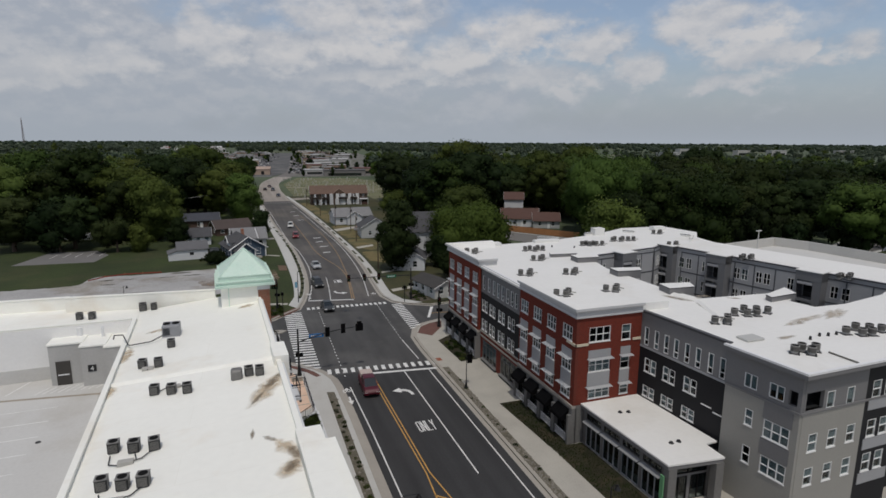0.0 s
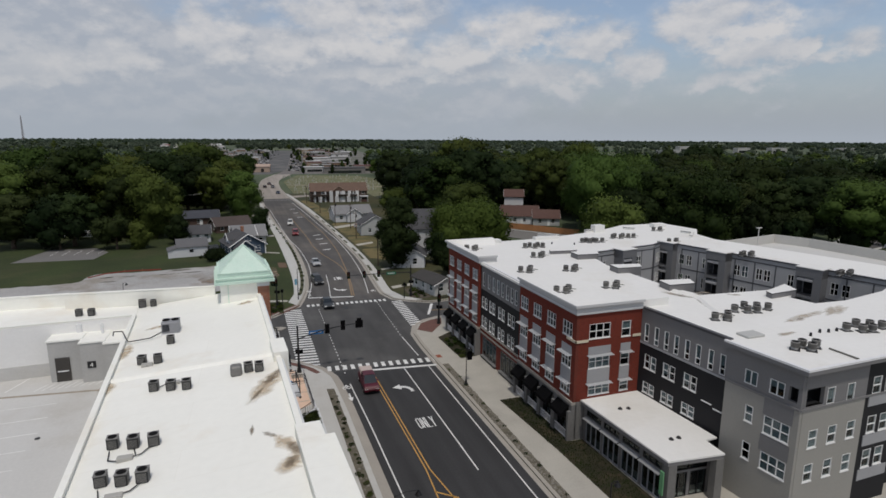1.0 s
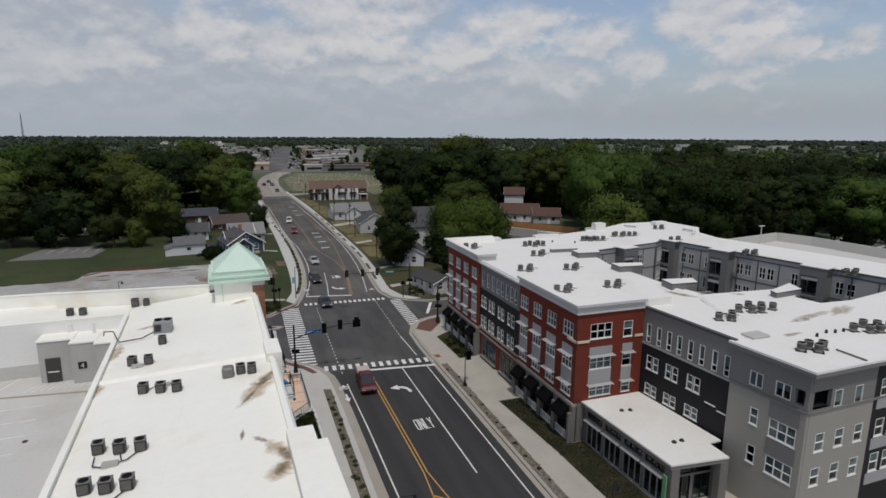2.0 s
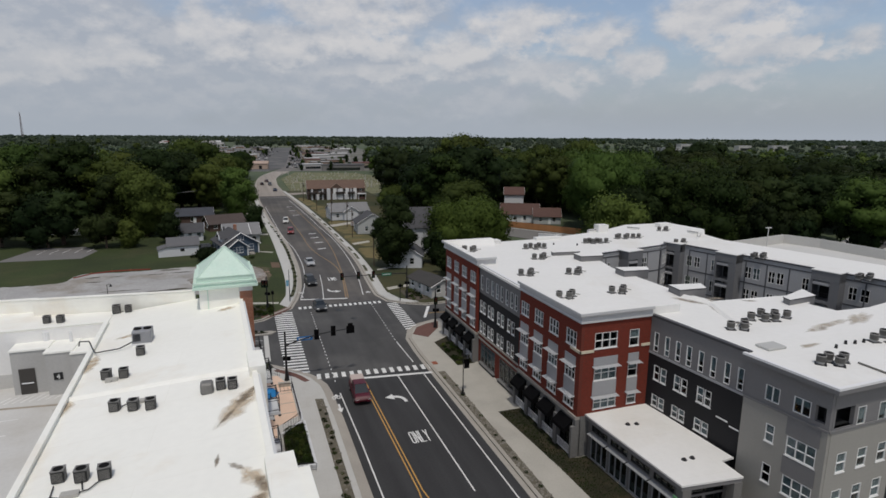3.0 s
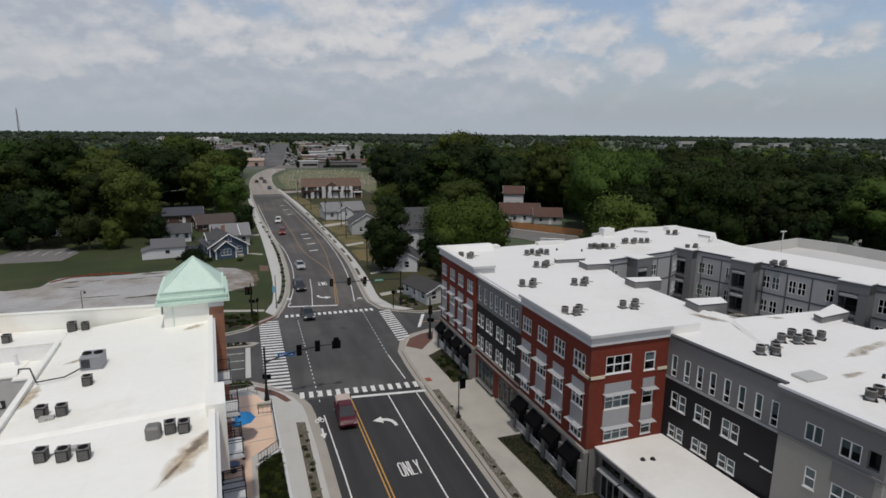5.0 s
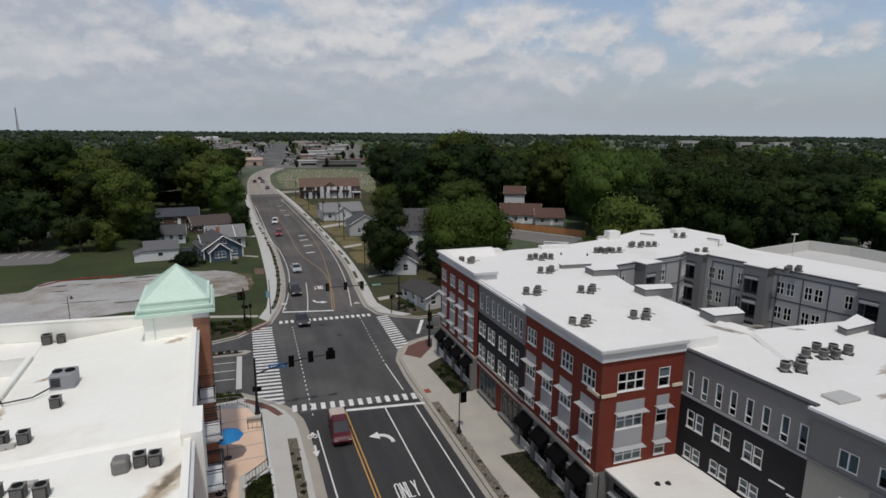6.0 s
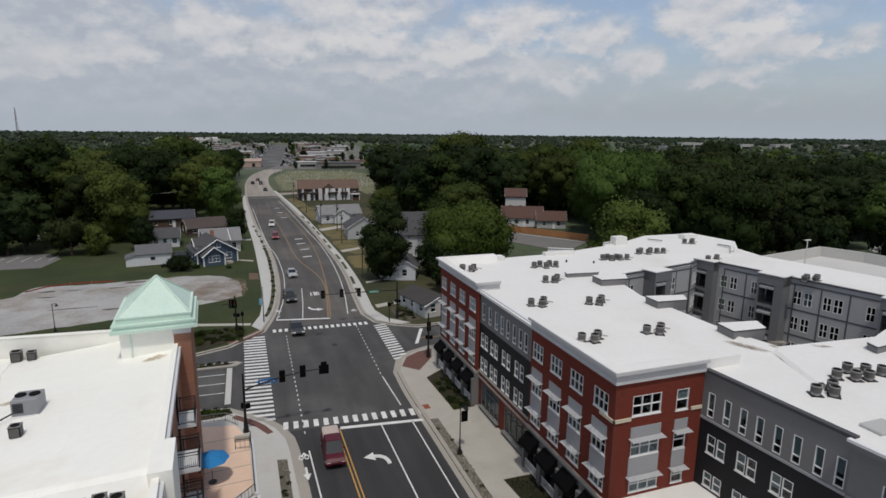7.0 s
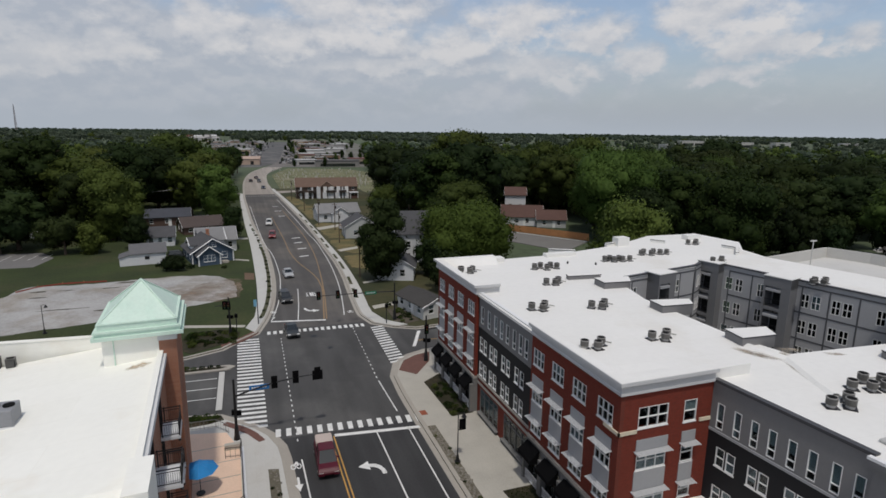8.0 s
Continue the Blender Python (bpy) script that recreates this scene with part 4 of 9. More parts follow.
bicycle(-12.6, -3.3), bicycle(-11.95, 43.0, -1), bicycle(0.15, 39.4)
paint("bike_arrow", [(-12.6, -7.1), (-12.25, -6.1), (-12.5, -6.1), (-12.5, -5.0), (-12.7, -5.0), (-12.7, -6.1), (-12.95, -6.1)])
paint("bike_arrow", [(-12.1, 39.3), (-11.8, 40.2), (-12.0, 40.2), (-12.0, 41.2), (-12.2, 41.2), (-12.2, 40.2), (-12.4, 40.2)])
bm = bmesh.new()
cyl(bm, -7.0, 29.7, 0.002, 0.013, 0.5, 20)
part("manhole_cover", bm, DARKMETAL, road)
# parking stalls at the west entrance
for y in (18.6, 15.9, 13.2):
    line("stall_line", [(-30, y + 0.3), (-19.9, y)], 0.12)
paint("stall_edge", [(-19.8, 9.9), (-19.15, 9.9), (-19.05, 20.2), (-19.7, 20.3)], CONCRETE_PALE, 0.09)
bm = bmesh.new()
cyl(bm, -5.4, 24.5, 0.002, 0.012, 0.4, 20)
part("manhole_cover", bm, DARKMETAL, road)
STRIPGREEN = surface("strip_planting", (0.058, 0.060, 0.030), 0.95, 0.3, 0.6, 6, 0.4, stain=((0.13, 0.115, 0.08), 0.5, 0.5, 0.65, 0.8))
# planted cut-outs between kerb and footpath
i2, i3 = next(i for i, p in enumerate(KL_N) if p[1] > 39), next(i for i, p in enumerate(KL_N) if p[1] > 132)
for i in range(i2, i3, 3):
    seg = KL_N[i:i + (4 if KL_N[i][1] < 92 else 2)]
    raised("planting_strip", offset(seg, -0.5) + offset(seg, -1.2)[::-1], STRIPGREEN, "narrow planted strip between kerb and footpath", 0.156, "planting strip")
for k in range(10):
    y = 46 + 11 * k
    i = min(range(i2, len(KR_N)), key=lambda q: abs(KR_N[q][1] - y) + (100 if KR_N[q][0] > 20 else 0))
    seg = KR_N[i:i + 3]
    raised("planting_strip", offset(seg, 0.5) + offset(seg, 1.1)[::-1], STRIPGREEN, "short planted strip beside the footpath", 0.156, "planting strip")

# ---- apartment building across the street ----
apt = thing("apartment_building", "four-storey apartment block in red brick and grey siding, white roof", "apartment building", 15, -10, 0.15)
ROOFZ = 13.35


def put_windows(F, holes, **kw):
    for h in holes:
        window(apt, F, *h, **kw)


SHADE = surface("sunshade_metal", (0.50, 0.51, 0.52), 0.5, 0.05, 0.5, 5, 0.02)


def panelled_bay(F, u0, u1, cols):
    """Third and second floor windows of a brick bay: grey panels, shelf-like sunshades."""
    for zt, zb, nm in ((9.85, 9.02, "upper_panel"), (7.52, 6.05, "middle_panel")):
        bm = bmesh.new()
        F.box(bm, u0 - 0.06, u1 + 0.06, -0.05, 0.05, zb, zt)
        part(nm, bm, GREYLIGHT, apt, "light grey metal panel")
        s = bmesh.new()
        F.box(s, u0 - 0.18, u1 + 0.18, 0.0, 0.05, zb - 0.05, zb + 0.02)
        shd = part("sunshade", s, SHADE, apt, "white metal window sunshade")
        for k in range(5):
            s = bmesh.new()
            F.box(s, u0 - 0.12, u1 + 0.12, 0.07 + 0.1 * k, 0.145 + 0.1 * k, zb - 0.03 - 0.012 * k, zb - 0.012 * k)
            part("slat", s, SHADE, shd)
        for q in (u0 - 0.18, u1 + 0.12):
            s = bmesh.new()
            F.box(s, q, q + 0.06, 0.05, 0.57, zb - 0.06, zb + 0.01, 0.05)
            part("bracket", s, SHADE, shd)


def red_block(y0, y1, south):
    """A brick block on the street: y0 its north end, y1 its south end."""
    F = Face((6.5, y0), (6.5, y1))
    n, L = 4, F.length
    cs = [1.23, 4.25, 7.25, 10.4] if south else [1.4, 4.5, 7.5, 10.6]
    top = [(c - 0.85, c + 0.85, 10.75, 12.2) for c in cs]
    mid = [(c - 0.85, c + 0.85, 7.55, 9.0) for c in cs]
    low = [(c - 0.85, c + 0.85, 4.75, 6.0) for c in cs]
    shop = [(c - 1.1, c + 1.1, 0.75, 3.3) for c in cs]
    part("wall", F.wall(4.25, 13.35, top + mid + low), RED, apt, "red brick upper wall")
    part("base_wall", F.wall(0.1, 3.95, shop, 0.4), STONE, apt, "grey stone ground floor wall")
    put_windows(F, top + mid + low, cols=3, bar=0.022, blind=0.3)
    put_windows(F, shop, cols=3, rows=2, sill=False, frame_mat=DARKMETAL, blind=0.2, name="shop_window")
    for c in cs:
        panelled_bay(F, c - 0.85, c + 0.85, 2)
        # black wedge awning with a short valance
        a = bmesh.new()
        prof = [(0.0, 3.72), (0.9, 2.95), (0.9, 2.62), (0.82, 2.62), (0.82, 2.9), (0.0, 3.6)]
        rows_ = [[a.verts.new(F.at(c + s * 1.08, 0.12 + d, z)) for d, z in prof] for s in (-1, 1)]
        for i in range(6):
            j = (i + 1) % 6
            a.faces.new((rows_[0][i], rows_[0][j], rows_[1][j], rows_[1][i]))
        a.faces.new(rows_[0][::-1]), a.faces.new(rows_[1])
        bmesh.ops.recalc_face_normals(a, faces=a.faces[:])
        for s in (-1.06, 1.03):
            v = [a.verts.new(F.at(c + s + q, 0.12 + d, z)) for q in (0, 0.03) for d, z in ((0.02, 3.58), (0.82, 2.9), (0.02, 2.62), (0.82, 2.62))]
            for f in ((0, 1, 3, 2), (4, 6, 7, 5)):
                a.faces.new([v[i] for i in f])
        part("awning", a, BLACK, apt, "sloping black fabric awning with a valance")
    for k in range(n + 1):
        u = L * k / n
        p = bmesh.new()
        F.box(p, max(u - 0.3, 0), min(u + 0.3, L), 0.0, 0.5, 0.1, 3.3)
        F.box(p, max(u - 0.42, 0), min(u + 0.42, L), 0.0, 0.14, 3.3, 3.95)
        part("pier", p, STONE, apt, "grey stone pier")
        if k < n:
            g = bmesh.new()
            a_, b_ = u + 0.32, L * (k + 1) / n - 0.32
            F.box(g, a_, b_, 0.3, 0.36, 1.05, 1.12), F.box(g, a_, b_, 0.3, 0.36, 0.3, 0.36)
            for q in range(15):
                w_ = a_ + (b_ - a_) * (q + 0.5) / 15
                F.box(g, w_ - 0.02, w_ + 0.02, 0.31, 0.35, 0.36, 1.05)
            part("guard_rail", g, CAP, apt, "white rail between the stone piers")
    b = bmesh.new()
    F.box(b, 0, L, -0.3, 0.16, 3.95, 4.25)
    part("belt_course", b, KERB, apt, "pale stone belt course")
    return F


def cornice(path, z0=13.3, z1=14.3, out=0.42):
    """Stepped pale cornice along a line of corners (outwards to the right), mitred at the corners."""
    def off(d):
        res = []
        for i, p in enumerate(path):
            a, b = (path[i - 1], p) if i else (p, path[1])
            c, e = (p, path[i + 1]) if i < len(path) - 1 else (path[i - 1], p)
            n1, n2 = Face(a, b).n, Face(c, e).n
            k = (n1 + n2) / (1 + n1.dot(n2))
            res.append((p[0] + d * k.x, p[1] + d * k.y))
        return res

    bm = bmesh.new()
    prof = [(out * 0.45, z0), (out * 0.45, z0 + 0.16), (out * 0.3, z0 + 0.2), (out * 0.3, z1 - 0.36), (out * 0.8, z1 - 0.3), (out, z1 - 0.24), (out, z1), (-0.4, z1), (-0.4, z0)]
    lines = [[bm.verts.new((x, y, z)) for x, y in off(d)] for d, z in prof]
    for r, q in zip(lines, lines[1:] + lines[:1]):
        for i in range(len(path) - 1):
            bm.faces.new((r[i], r[i + 1], q[i + 1], q[i]))
    bm.faces.new([l[0] for l in lines][::-1]), bm.faces.new([l[-1] for l in lines])
    bmesh.ops.recalc_face_normals(bm, faces=bm.faces[:])
    part("cornice", bm, CORNICE, apt, "pale grey stepped cornice")
    # membrane drawn up over the parapet
    bm = bmesh.new()
    lines = [[bm.verts.new((x, y, z)) for x, y in off(d)] for d, z in ((out - 0.06, z1 + 0.004), (out - 0.06, z1 + 0.02), (-0.42, z1 + 0.02), (-1.5, ROOFZ + 0.12), (-2.6, ROOFZ + 0.005))]
    for r, q in zip(lines, lines[1:]):
        for i in range(len(path) - 1):
            bm.faces.new((r[i], r[i + 1], q[i + 1], q[i]))
    bmesh.ops.recalc_face_normals(bm, faces=bm.faces[:])
    part("parapet_membrane", bm, ROOF_W, apt, "white membrane drawn up over the parapet")


red_block(13.0, 1.0, False)
FS_W = red_block(-11.1, -23.1, True)
cornice([(14.0, 13.4), (6.5, 13.4), (6.5, 1.0), (9.0, 1.0)])
cornice([(6.5, -11.1), (6.5, -23.1), (14.0, -23.1)])
for a, b in (((14.1, -22.9), (17.2, -22.9)),):
    bm = bmesh.new()
    box(bm, a[0], a[1] - 0.2, ROOFZ - 0.3, b[0], a[1] + 0.2, 14.12)
    part("parapet_return", bm, ROOF_W, apt, "white parapet end on the roof")

# south face of the brick block
F = Face((6.5, -23.1), (14.05, -23.1))
holes = [(1.45, 3.85, 10.7, 12.2), (5.2, 6.25, 10.55, 12.15), (1.55, 3.95, 7.6, 9.0), (5.25, 6.3, 7.5, 8.95), (1.65, 4.1, 4.78, 6.0), (5.35, 6.35, 4.78, 5.95)]
part("wall", F.wall(4.25, 13.35, holes, u0=0.302), RED_X, apt, "red brick end wall")
part("base_wall", F.wall(0.1, 4.25, [], u0=0.302), STONE, apt, "grey stone base of the end wall")
for i, h in enumerate(holes):
    window(apt, F, *h, cols=3 if i % 2 == 0 else 1)
panelled_bay(F, 1.5, 3.95, 3), panelled_bay(F, 5.25, 6.3, 1)
for a, b in ((-0.1, 1.35), (6.55, 7.5)):
    bm = bmesh.new()
    F.box(bm, a, b, -0.02, 0.1, 10.42, 10.66)
    part("belt_stub", bm, CREAM, apt, "cream stone belt at the corner")
bm = bmesh.new()
FS_W.box(bm, FS_W.length - 1.6, FS_W.length + 0.1, -0.02, 0.1, 10.42, 10.66)
part("belt_stub", bm, CREAM, apt, "cream stone belt at the corner")

# charcoal and grey middle section
F = Face((6.85, 1.0), (6.85, -11.1))
pairs = [(c - 0.36, c + 0.36, z0, z1) for z0, z1 in ((7.3, 8.8), (4.6, 6.1)) for c in (0.75, 1.75, 3.2, 4.2, 6.0, 7.05, 8.8, 9.85)]
narrow = [(c - 0.33, c + 0.33, 10.3, 12.15) for c in (0.85, 2.5, 4.05, 5.4, 6.7, 8.1, 9.35, 10.45)]
shops = [(0.8, 5.2, 0.55, 3.2), (6.6, 11.5, 0.55, 3.2)]
part("wall", F.wall(4.35, 9.8, pairs), CHARCOAL, apt, "charcoal siding wall")
part("wall", F.wall(9.8, 13.35, narrow), GREYPANEL, apt, "grey panel top storey")
part("base_wall", F.wall(0.1, 4.35, shops, 0.35), RED, apt, "red brick shop front")
put_windows(F, pairs, blind=0.25), put_windows(F, narrow, low=0.3, sill=False, blind=0.5)
for h in shops:
    window(apt, F, *h, cols=4, rows=2, sill=False, frame_mat=STONE, blind=0.5, name="shop_window", low=0.75)
for h in shops:
    bm = bmesh.new()
    F.box(bm, h[0] - 0.15, h[1] + 0.15, 0, 0.32, 0.42, 0.54)
    part("shop_sill", bm, STONE, apt, "grey shop window sill")
    bm = bmesh.new()
    F.box(bm, h[0] - 0.1, h[1] + 0.1, 0.005, 0.2, 0.1, 0.42)
    part("shop_bulkhead", bm, DARKMETAL, apt, "dark bulkhead under the shop window")
bm = bmesh.new()
F.box(bm, 0, 12.1, 0, 0.12, 3.55, 3.75), F.box(bm, 0, 12.1, 0, 0.12, 4.2, 4.38)
part("belt_course", bm, KERB, apt, "pale stone belt course")
bm = bmesh.new()
F.box(bm, 0, 12.1, -0.3, 0.06, 13.28, 13.5)
part("roof_edge", bm, CAP, apt, "white metal roof edge")

# set-back wall: charcoal below, grey above
F = Face((14.05, -22.8), (14.95, -33.3))
narrow = [(u - 0.28, u + 0.28, 10.0, 11.85) for u in (1.07, 2.39, 3.65, 4.87, 6.16, 7.41, 8.77, 10.0)]
pairs = [(u - 0.34, u + 0.34, z0, z1) for z0, z1 in ((7.3, 8.7), (4.7, 5.8)) for u in (1.4, 2.23, 3.85, 4.65, 6.4, 7.18)]
part("wall", F.wall(0.1, 9.75, pairs, u0=0.01), CHARCOAL, apt, "charcoal siding wall")
part("wall", F.wall(9.75, 13.3, narrow), GREYPANEL, apt, "grey panel top storey")
put_windows(F, narrow, low=0.3, sill=False), put_windows(F, pairs)
bm = bmesh.new()
F.box(bm, 0, F.length, 0.0, 0.06, 9.68, 9.86)
part("belt_course", bm, GREYLIGHT, apt)
bm = bmesh.new()
F.box(bm, 0, F.length, -0.3, 0.12, 13.26, 13.46)
part("roof_edge", bm, surface("dark_trim", (0.06, 0.06, 0.065), 0.5, 0.05), apt, "dark metal roof edge")
bm = bmesh.new()
F.box(bm, 8.2, 9.3, 0.01, 0.08, 6.86, 6.95), F.box(bm, 9.5, 10.4, 0.01, 0.08, 6.6, 6.69)
part("wall_vent", bm, CAP, apt)

# greige corner block
F = Face((14.8, -33.3), (15.55, -39.7))
top = [(1.71, 2.83, 10.3, 11.5), (3.88, 5.1, 10.3, 11.5)]
mid = [(2.07, 2.76, 7.1, 8.5), (2.15, 2.85, 3.8, 5.3)]
big = [(3.73, 5.85, 6.8, 8.3), (3.78, 5.9, 3.7, 5.2)]
balc = [(5.42, 6.14, 10.3, 11.5)]
part("wall", F.wall(0.1, 9.85, mid + big), BEIGE, apt, "greige siding wall")
part("wall", F.wall(9.85, 13.3, top + balc), GREYPANEL, apt, "grey panel top storey")
put_windows(F, top, cols=2, rows=1, sill=False), put_windows(F, mid), put_windows(F, big, cols=3)
bm = bmesh.new()
F.box(bm, 3.6, 6.0, 0.0, 0.035, 5.3, 6.66)
part("panel", bm, GREYPANEL, apt, "grey panel between the windows")
bm = bmesh.new()
F.box(bm, 3.6, 6.0, 0.0, 0.035, 8.38, 9.76)
part("panel", bm, GREYPANEL, apt, "grey panel over the windows")
F2 = Face((15.55, -39.7), (27, -39.4))
balc2 = [(0.5, 2.4, 10.05, 11.5)]
top2 = [(2.75, 3.6, 9.9, 11.3), (5.0, 5.85, 9.85, 11.3)]
rest = [(1.25 + 2.15 * k, 2.2 + 2.15 * k, z0, z1) for k in range(3) for z0, z1 in ((6.5, 8.0), (3.6, 5.1))]
part("wall", F2.wall(0.1, 9.85, rest, u0=0.302, u1=7.3), BEIGE, apt, "greige siding wall")
part("wall", F2.wall(9.85, 13.3, balc2 + top2, u0=0.302, u1=7.3), GREYPANEL, apt, "grey panel top storey")
put_windows(F2, top2, sill=False, rows=1), put_windows(F2, rest)
dark = [(8.0 + 1.5 * k, 9.0 + 1.5 * k, z0, z1) for k in range(2) for z0, z1 in ((9.9, 11.4), (6.5, 8.0), (3.4, 5.0))]
part("wall", F2.wall(0.1, 13.3, dark, u0=7.3), CHARCOAL, apt, "charcoal siding wall")
put_windows(F2, dark, cols=1)
for z0 in (8.9, 5.4, 2.3):
    bm = bmesh.new()
    F2.box(bm, 7.7, 11.2, 0.0, 0.06, z0, z0 + 0.95)
    part("panel", bm, GREYLIGHT, apt)
# back and floor of the recess are near-black: its shade is painted
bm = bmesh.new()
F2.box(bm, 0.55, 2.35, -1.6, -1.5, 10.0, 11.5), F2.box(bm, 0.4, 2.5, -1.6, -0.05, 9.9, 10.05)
part("balcony_recess", bm, INSIDE, apt, "corner balcony recess with its shade painted near-black")
bm = bmesh.new()
for Fk, L in ((F, F.length), (F2, 11.2)):
    Fk.box(bm, 0, L, 0.0, 0.09, 9.78, 9.95)
part("belt_course", bm, GREYPANEL, apt)
bm = bmesh.new()
prism(bm, [(14.35, -33.25), (15.05, -40.35), (27, -40.05), (27, -39.0), (15.9, -39.3), (15.3, -33.2)], 12.95, 13.28)
part("eave", bm, GREYPANEL, apt, "grey overhanging eave")
bm = bmesh.new()
prism(bm, [(14.3, -33.2), (15.0, -40.4), (27, -40.1), (27, -39.8), (15.3, -40.1), (14.6, -33.2)], 13.28, 13.45)
part("roof_edge", bm, CAP, apt, "pale metal roof edge")

# roofs and the hidden bulk of the wings (near-black blocks for the unlit rooms behind the windows)
west = [(6.6, 12.9), (6.6, -22.9), (14.1, -22.9), (23.2, -21.3), (22.2, -17.2), (22.1, -5.7), (24, 1.9), (24, 15.3), (18, 15.0), (6.6, 14.0)]
north = [(24, 1.9), (38.2, 4.6), (41.5, 6.8), (51.4, 5.6), (52.3, 10.6), (56.5, 15.2), (55.4, 23.2), (46, 23.6), (36.4, 18.6), (24, 15.3)]
east = [(41.5, 6.8), (49.4, -24), (60, -26), (51.4, 5.6)]
south = [(14.1, -22.9), (15.0, -33.3), (14.5, -33.3), (15.2, -40.2), (60, -39.2), (60, -26), (49.4, -24), (43.8, -26.4), (36, -27.8), (32, -27.6), (31.4, -25.0), (33.7, -23.9), (34.0, -22.2), (23.2, -21.3)]
for nm, poly in (("west", west), ("north", north), ("east", east), ("south", south)):
    bm = bmesh.new()
    prism(bm, poly, ROOFZ - 0.25, ROOFZ)
    part("roof", bm, ROOF_W, apt, "white membrane flat roof")
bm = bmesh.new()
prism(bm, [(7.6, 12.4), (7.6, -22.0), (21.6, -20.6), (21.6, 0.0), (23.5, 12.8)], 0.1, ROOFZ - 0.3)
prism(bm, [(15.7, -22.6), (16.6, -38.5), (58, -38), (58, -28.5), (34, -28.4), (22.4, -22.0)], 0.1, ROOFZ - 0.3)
part("unlit_core", bm, INSIDE, apt, "near-black block for the unlit rooms behind the windows")


# wings round the courtyard
def court_wall(p0, p1, panes, z0=0.1, start=0.0):
    F = Face(p0, p1)
    L = F.length
    holes = [(a - 0.06, b + 0.06, zz - 0.1, zz + 1.5) for a, b in panes for zz in (10.35, 7.2, 4.05)]
    part("wall", F.wall(z0, 13.26, holes, u0=start + 0.01, u1=L - 0.31), COURT, apt, "grey courtyard siding")
    for h in holes:
        window(apt, F, *h, cols=2, sill=False, blind=0.3)
    bm = bmesh.new()
    for zz in (3.2, 6.35, 9.5, 12.6):
        F.box(bm, 0, L, 0, 0.035, zz, zz + 0.18)
    for k in range(int(L / 2.9) + 1):
        F.box(bm, min(2.9 * k, L - 0.16), min(2.9 * k + 0.16, L), 0, 0.03, 3.4, 12.6)
    part("trim", bm, surface("court_trim", (0.085, 0.088, 0.095), 0.7, 0.06), apt, "darker grey trim boards")
    bm = bmesh.new()
    F.box(bm, start - 0.1, L + 0.1, -0.3, 0.1, 13.26, 13.4)
    part("roof_edge", bm, MATS["dark_trim"], apt, "dark metal roof edge")
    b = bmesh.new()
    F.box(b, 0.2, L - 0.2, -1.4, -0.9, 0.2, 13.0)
    part("unlit_core", b, INSIDE, apt, "near-black block for the unlit rooms behind the windows")
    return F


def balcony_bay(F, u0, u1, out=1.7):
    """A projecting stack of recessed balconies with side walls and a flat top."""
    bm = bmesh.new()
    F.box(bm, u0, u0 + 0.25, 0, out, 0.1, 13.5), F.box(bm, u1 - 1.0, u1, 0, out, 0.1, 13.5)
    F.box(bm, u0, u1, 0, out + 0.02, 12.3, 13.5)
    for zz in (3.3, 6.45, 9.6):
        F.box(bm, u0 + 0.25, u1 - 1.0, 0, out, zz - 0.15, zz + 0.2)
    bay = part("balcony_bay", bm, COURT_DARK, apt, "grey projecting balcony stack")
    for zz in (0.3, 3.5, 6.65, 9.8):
        # the dark of the opening is in the sheet's colour
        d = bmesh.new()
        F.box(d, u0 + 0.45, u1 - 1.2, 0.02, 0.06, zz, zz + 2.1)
        part("balcony_door", d, INSIDE, bay, "near-black sheet for the unlit balcony door")
        r = bmesh.new()
        F.box(r, u0 + 0.25, u1 - 1.0, out - 0.06, out, zz + 0.95, zz + 1.0)
        part("rail", r, DARKMETAL, bay)
        for k in range(9):
            r = bmesh.new()
            a = u0 + 0.25 + (u1 - u0 - 1.25) * k / 8
            F.box(r, a - 0.012, a + 0.012, out - 0.05, out - 0.02, zz, zz + 0.95)
            part("baluster", r, DARKMETAL, bay)
        a = bmesh.new()
        F.box(a, u0 + 0.3, u1 - 1.05, out - 0.5, out + 0.05, zz + 2.15, zz + 2.42, 0.2)
        part("valance", a, GREYLIGHT, bay)
    c = bmesh.new()
    F.box(c, u0 - 0.05, u1 + 0.05, -0.5, out + 0.1, 13.5, 13.6)
    part("cap", c, ROOF_W, bay)


FE = court_wall((42.4, 3.2), (49.4, -24), [(-0.3, 0.5), (1.0, 1.8), (3.75, 4.4), (8.8, 9.55), (9.95, 10.75), (12.0, 12.75), (13.1, 13.9), (16.3, 17.0), (21.6, 22.4), (22.9, 23.7)], start=-3.7)
balcony_bay(FE, -3.7, -0.75, 1.2), balcony_bay(FE, 5.2, 8.25), balcony_bay(FE, 17.9, 21.1)
FN = court_wall((24, 1.9), (38.4, 4.7), [(1.2, 2.1), (2.9, 3.8), (9.0, 9.9), (10.6, 11.5)])
balcony_bay(FN, 5.6, 8.6)
court_wall((38.4, 4.7), (41.5, 6.6), [(0.9, 1.6), (2.0, 2.7)])
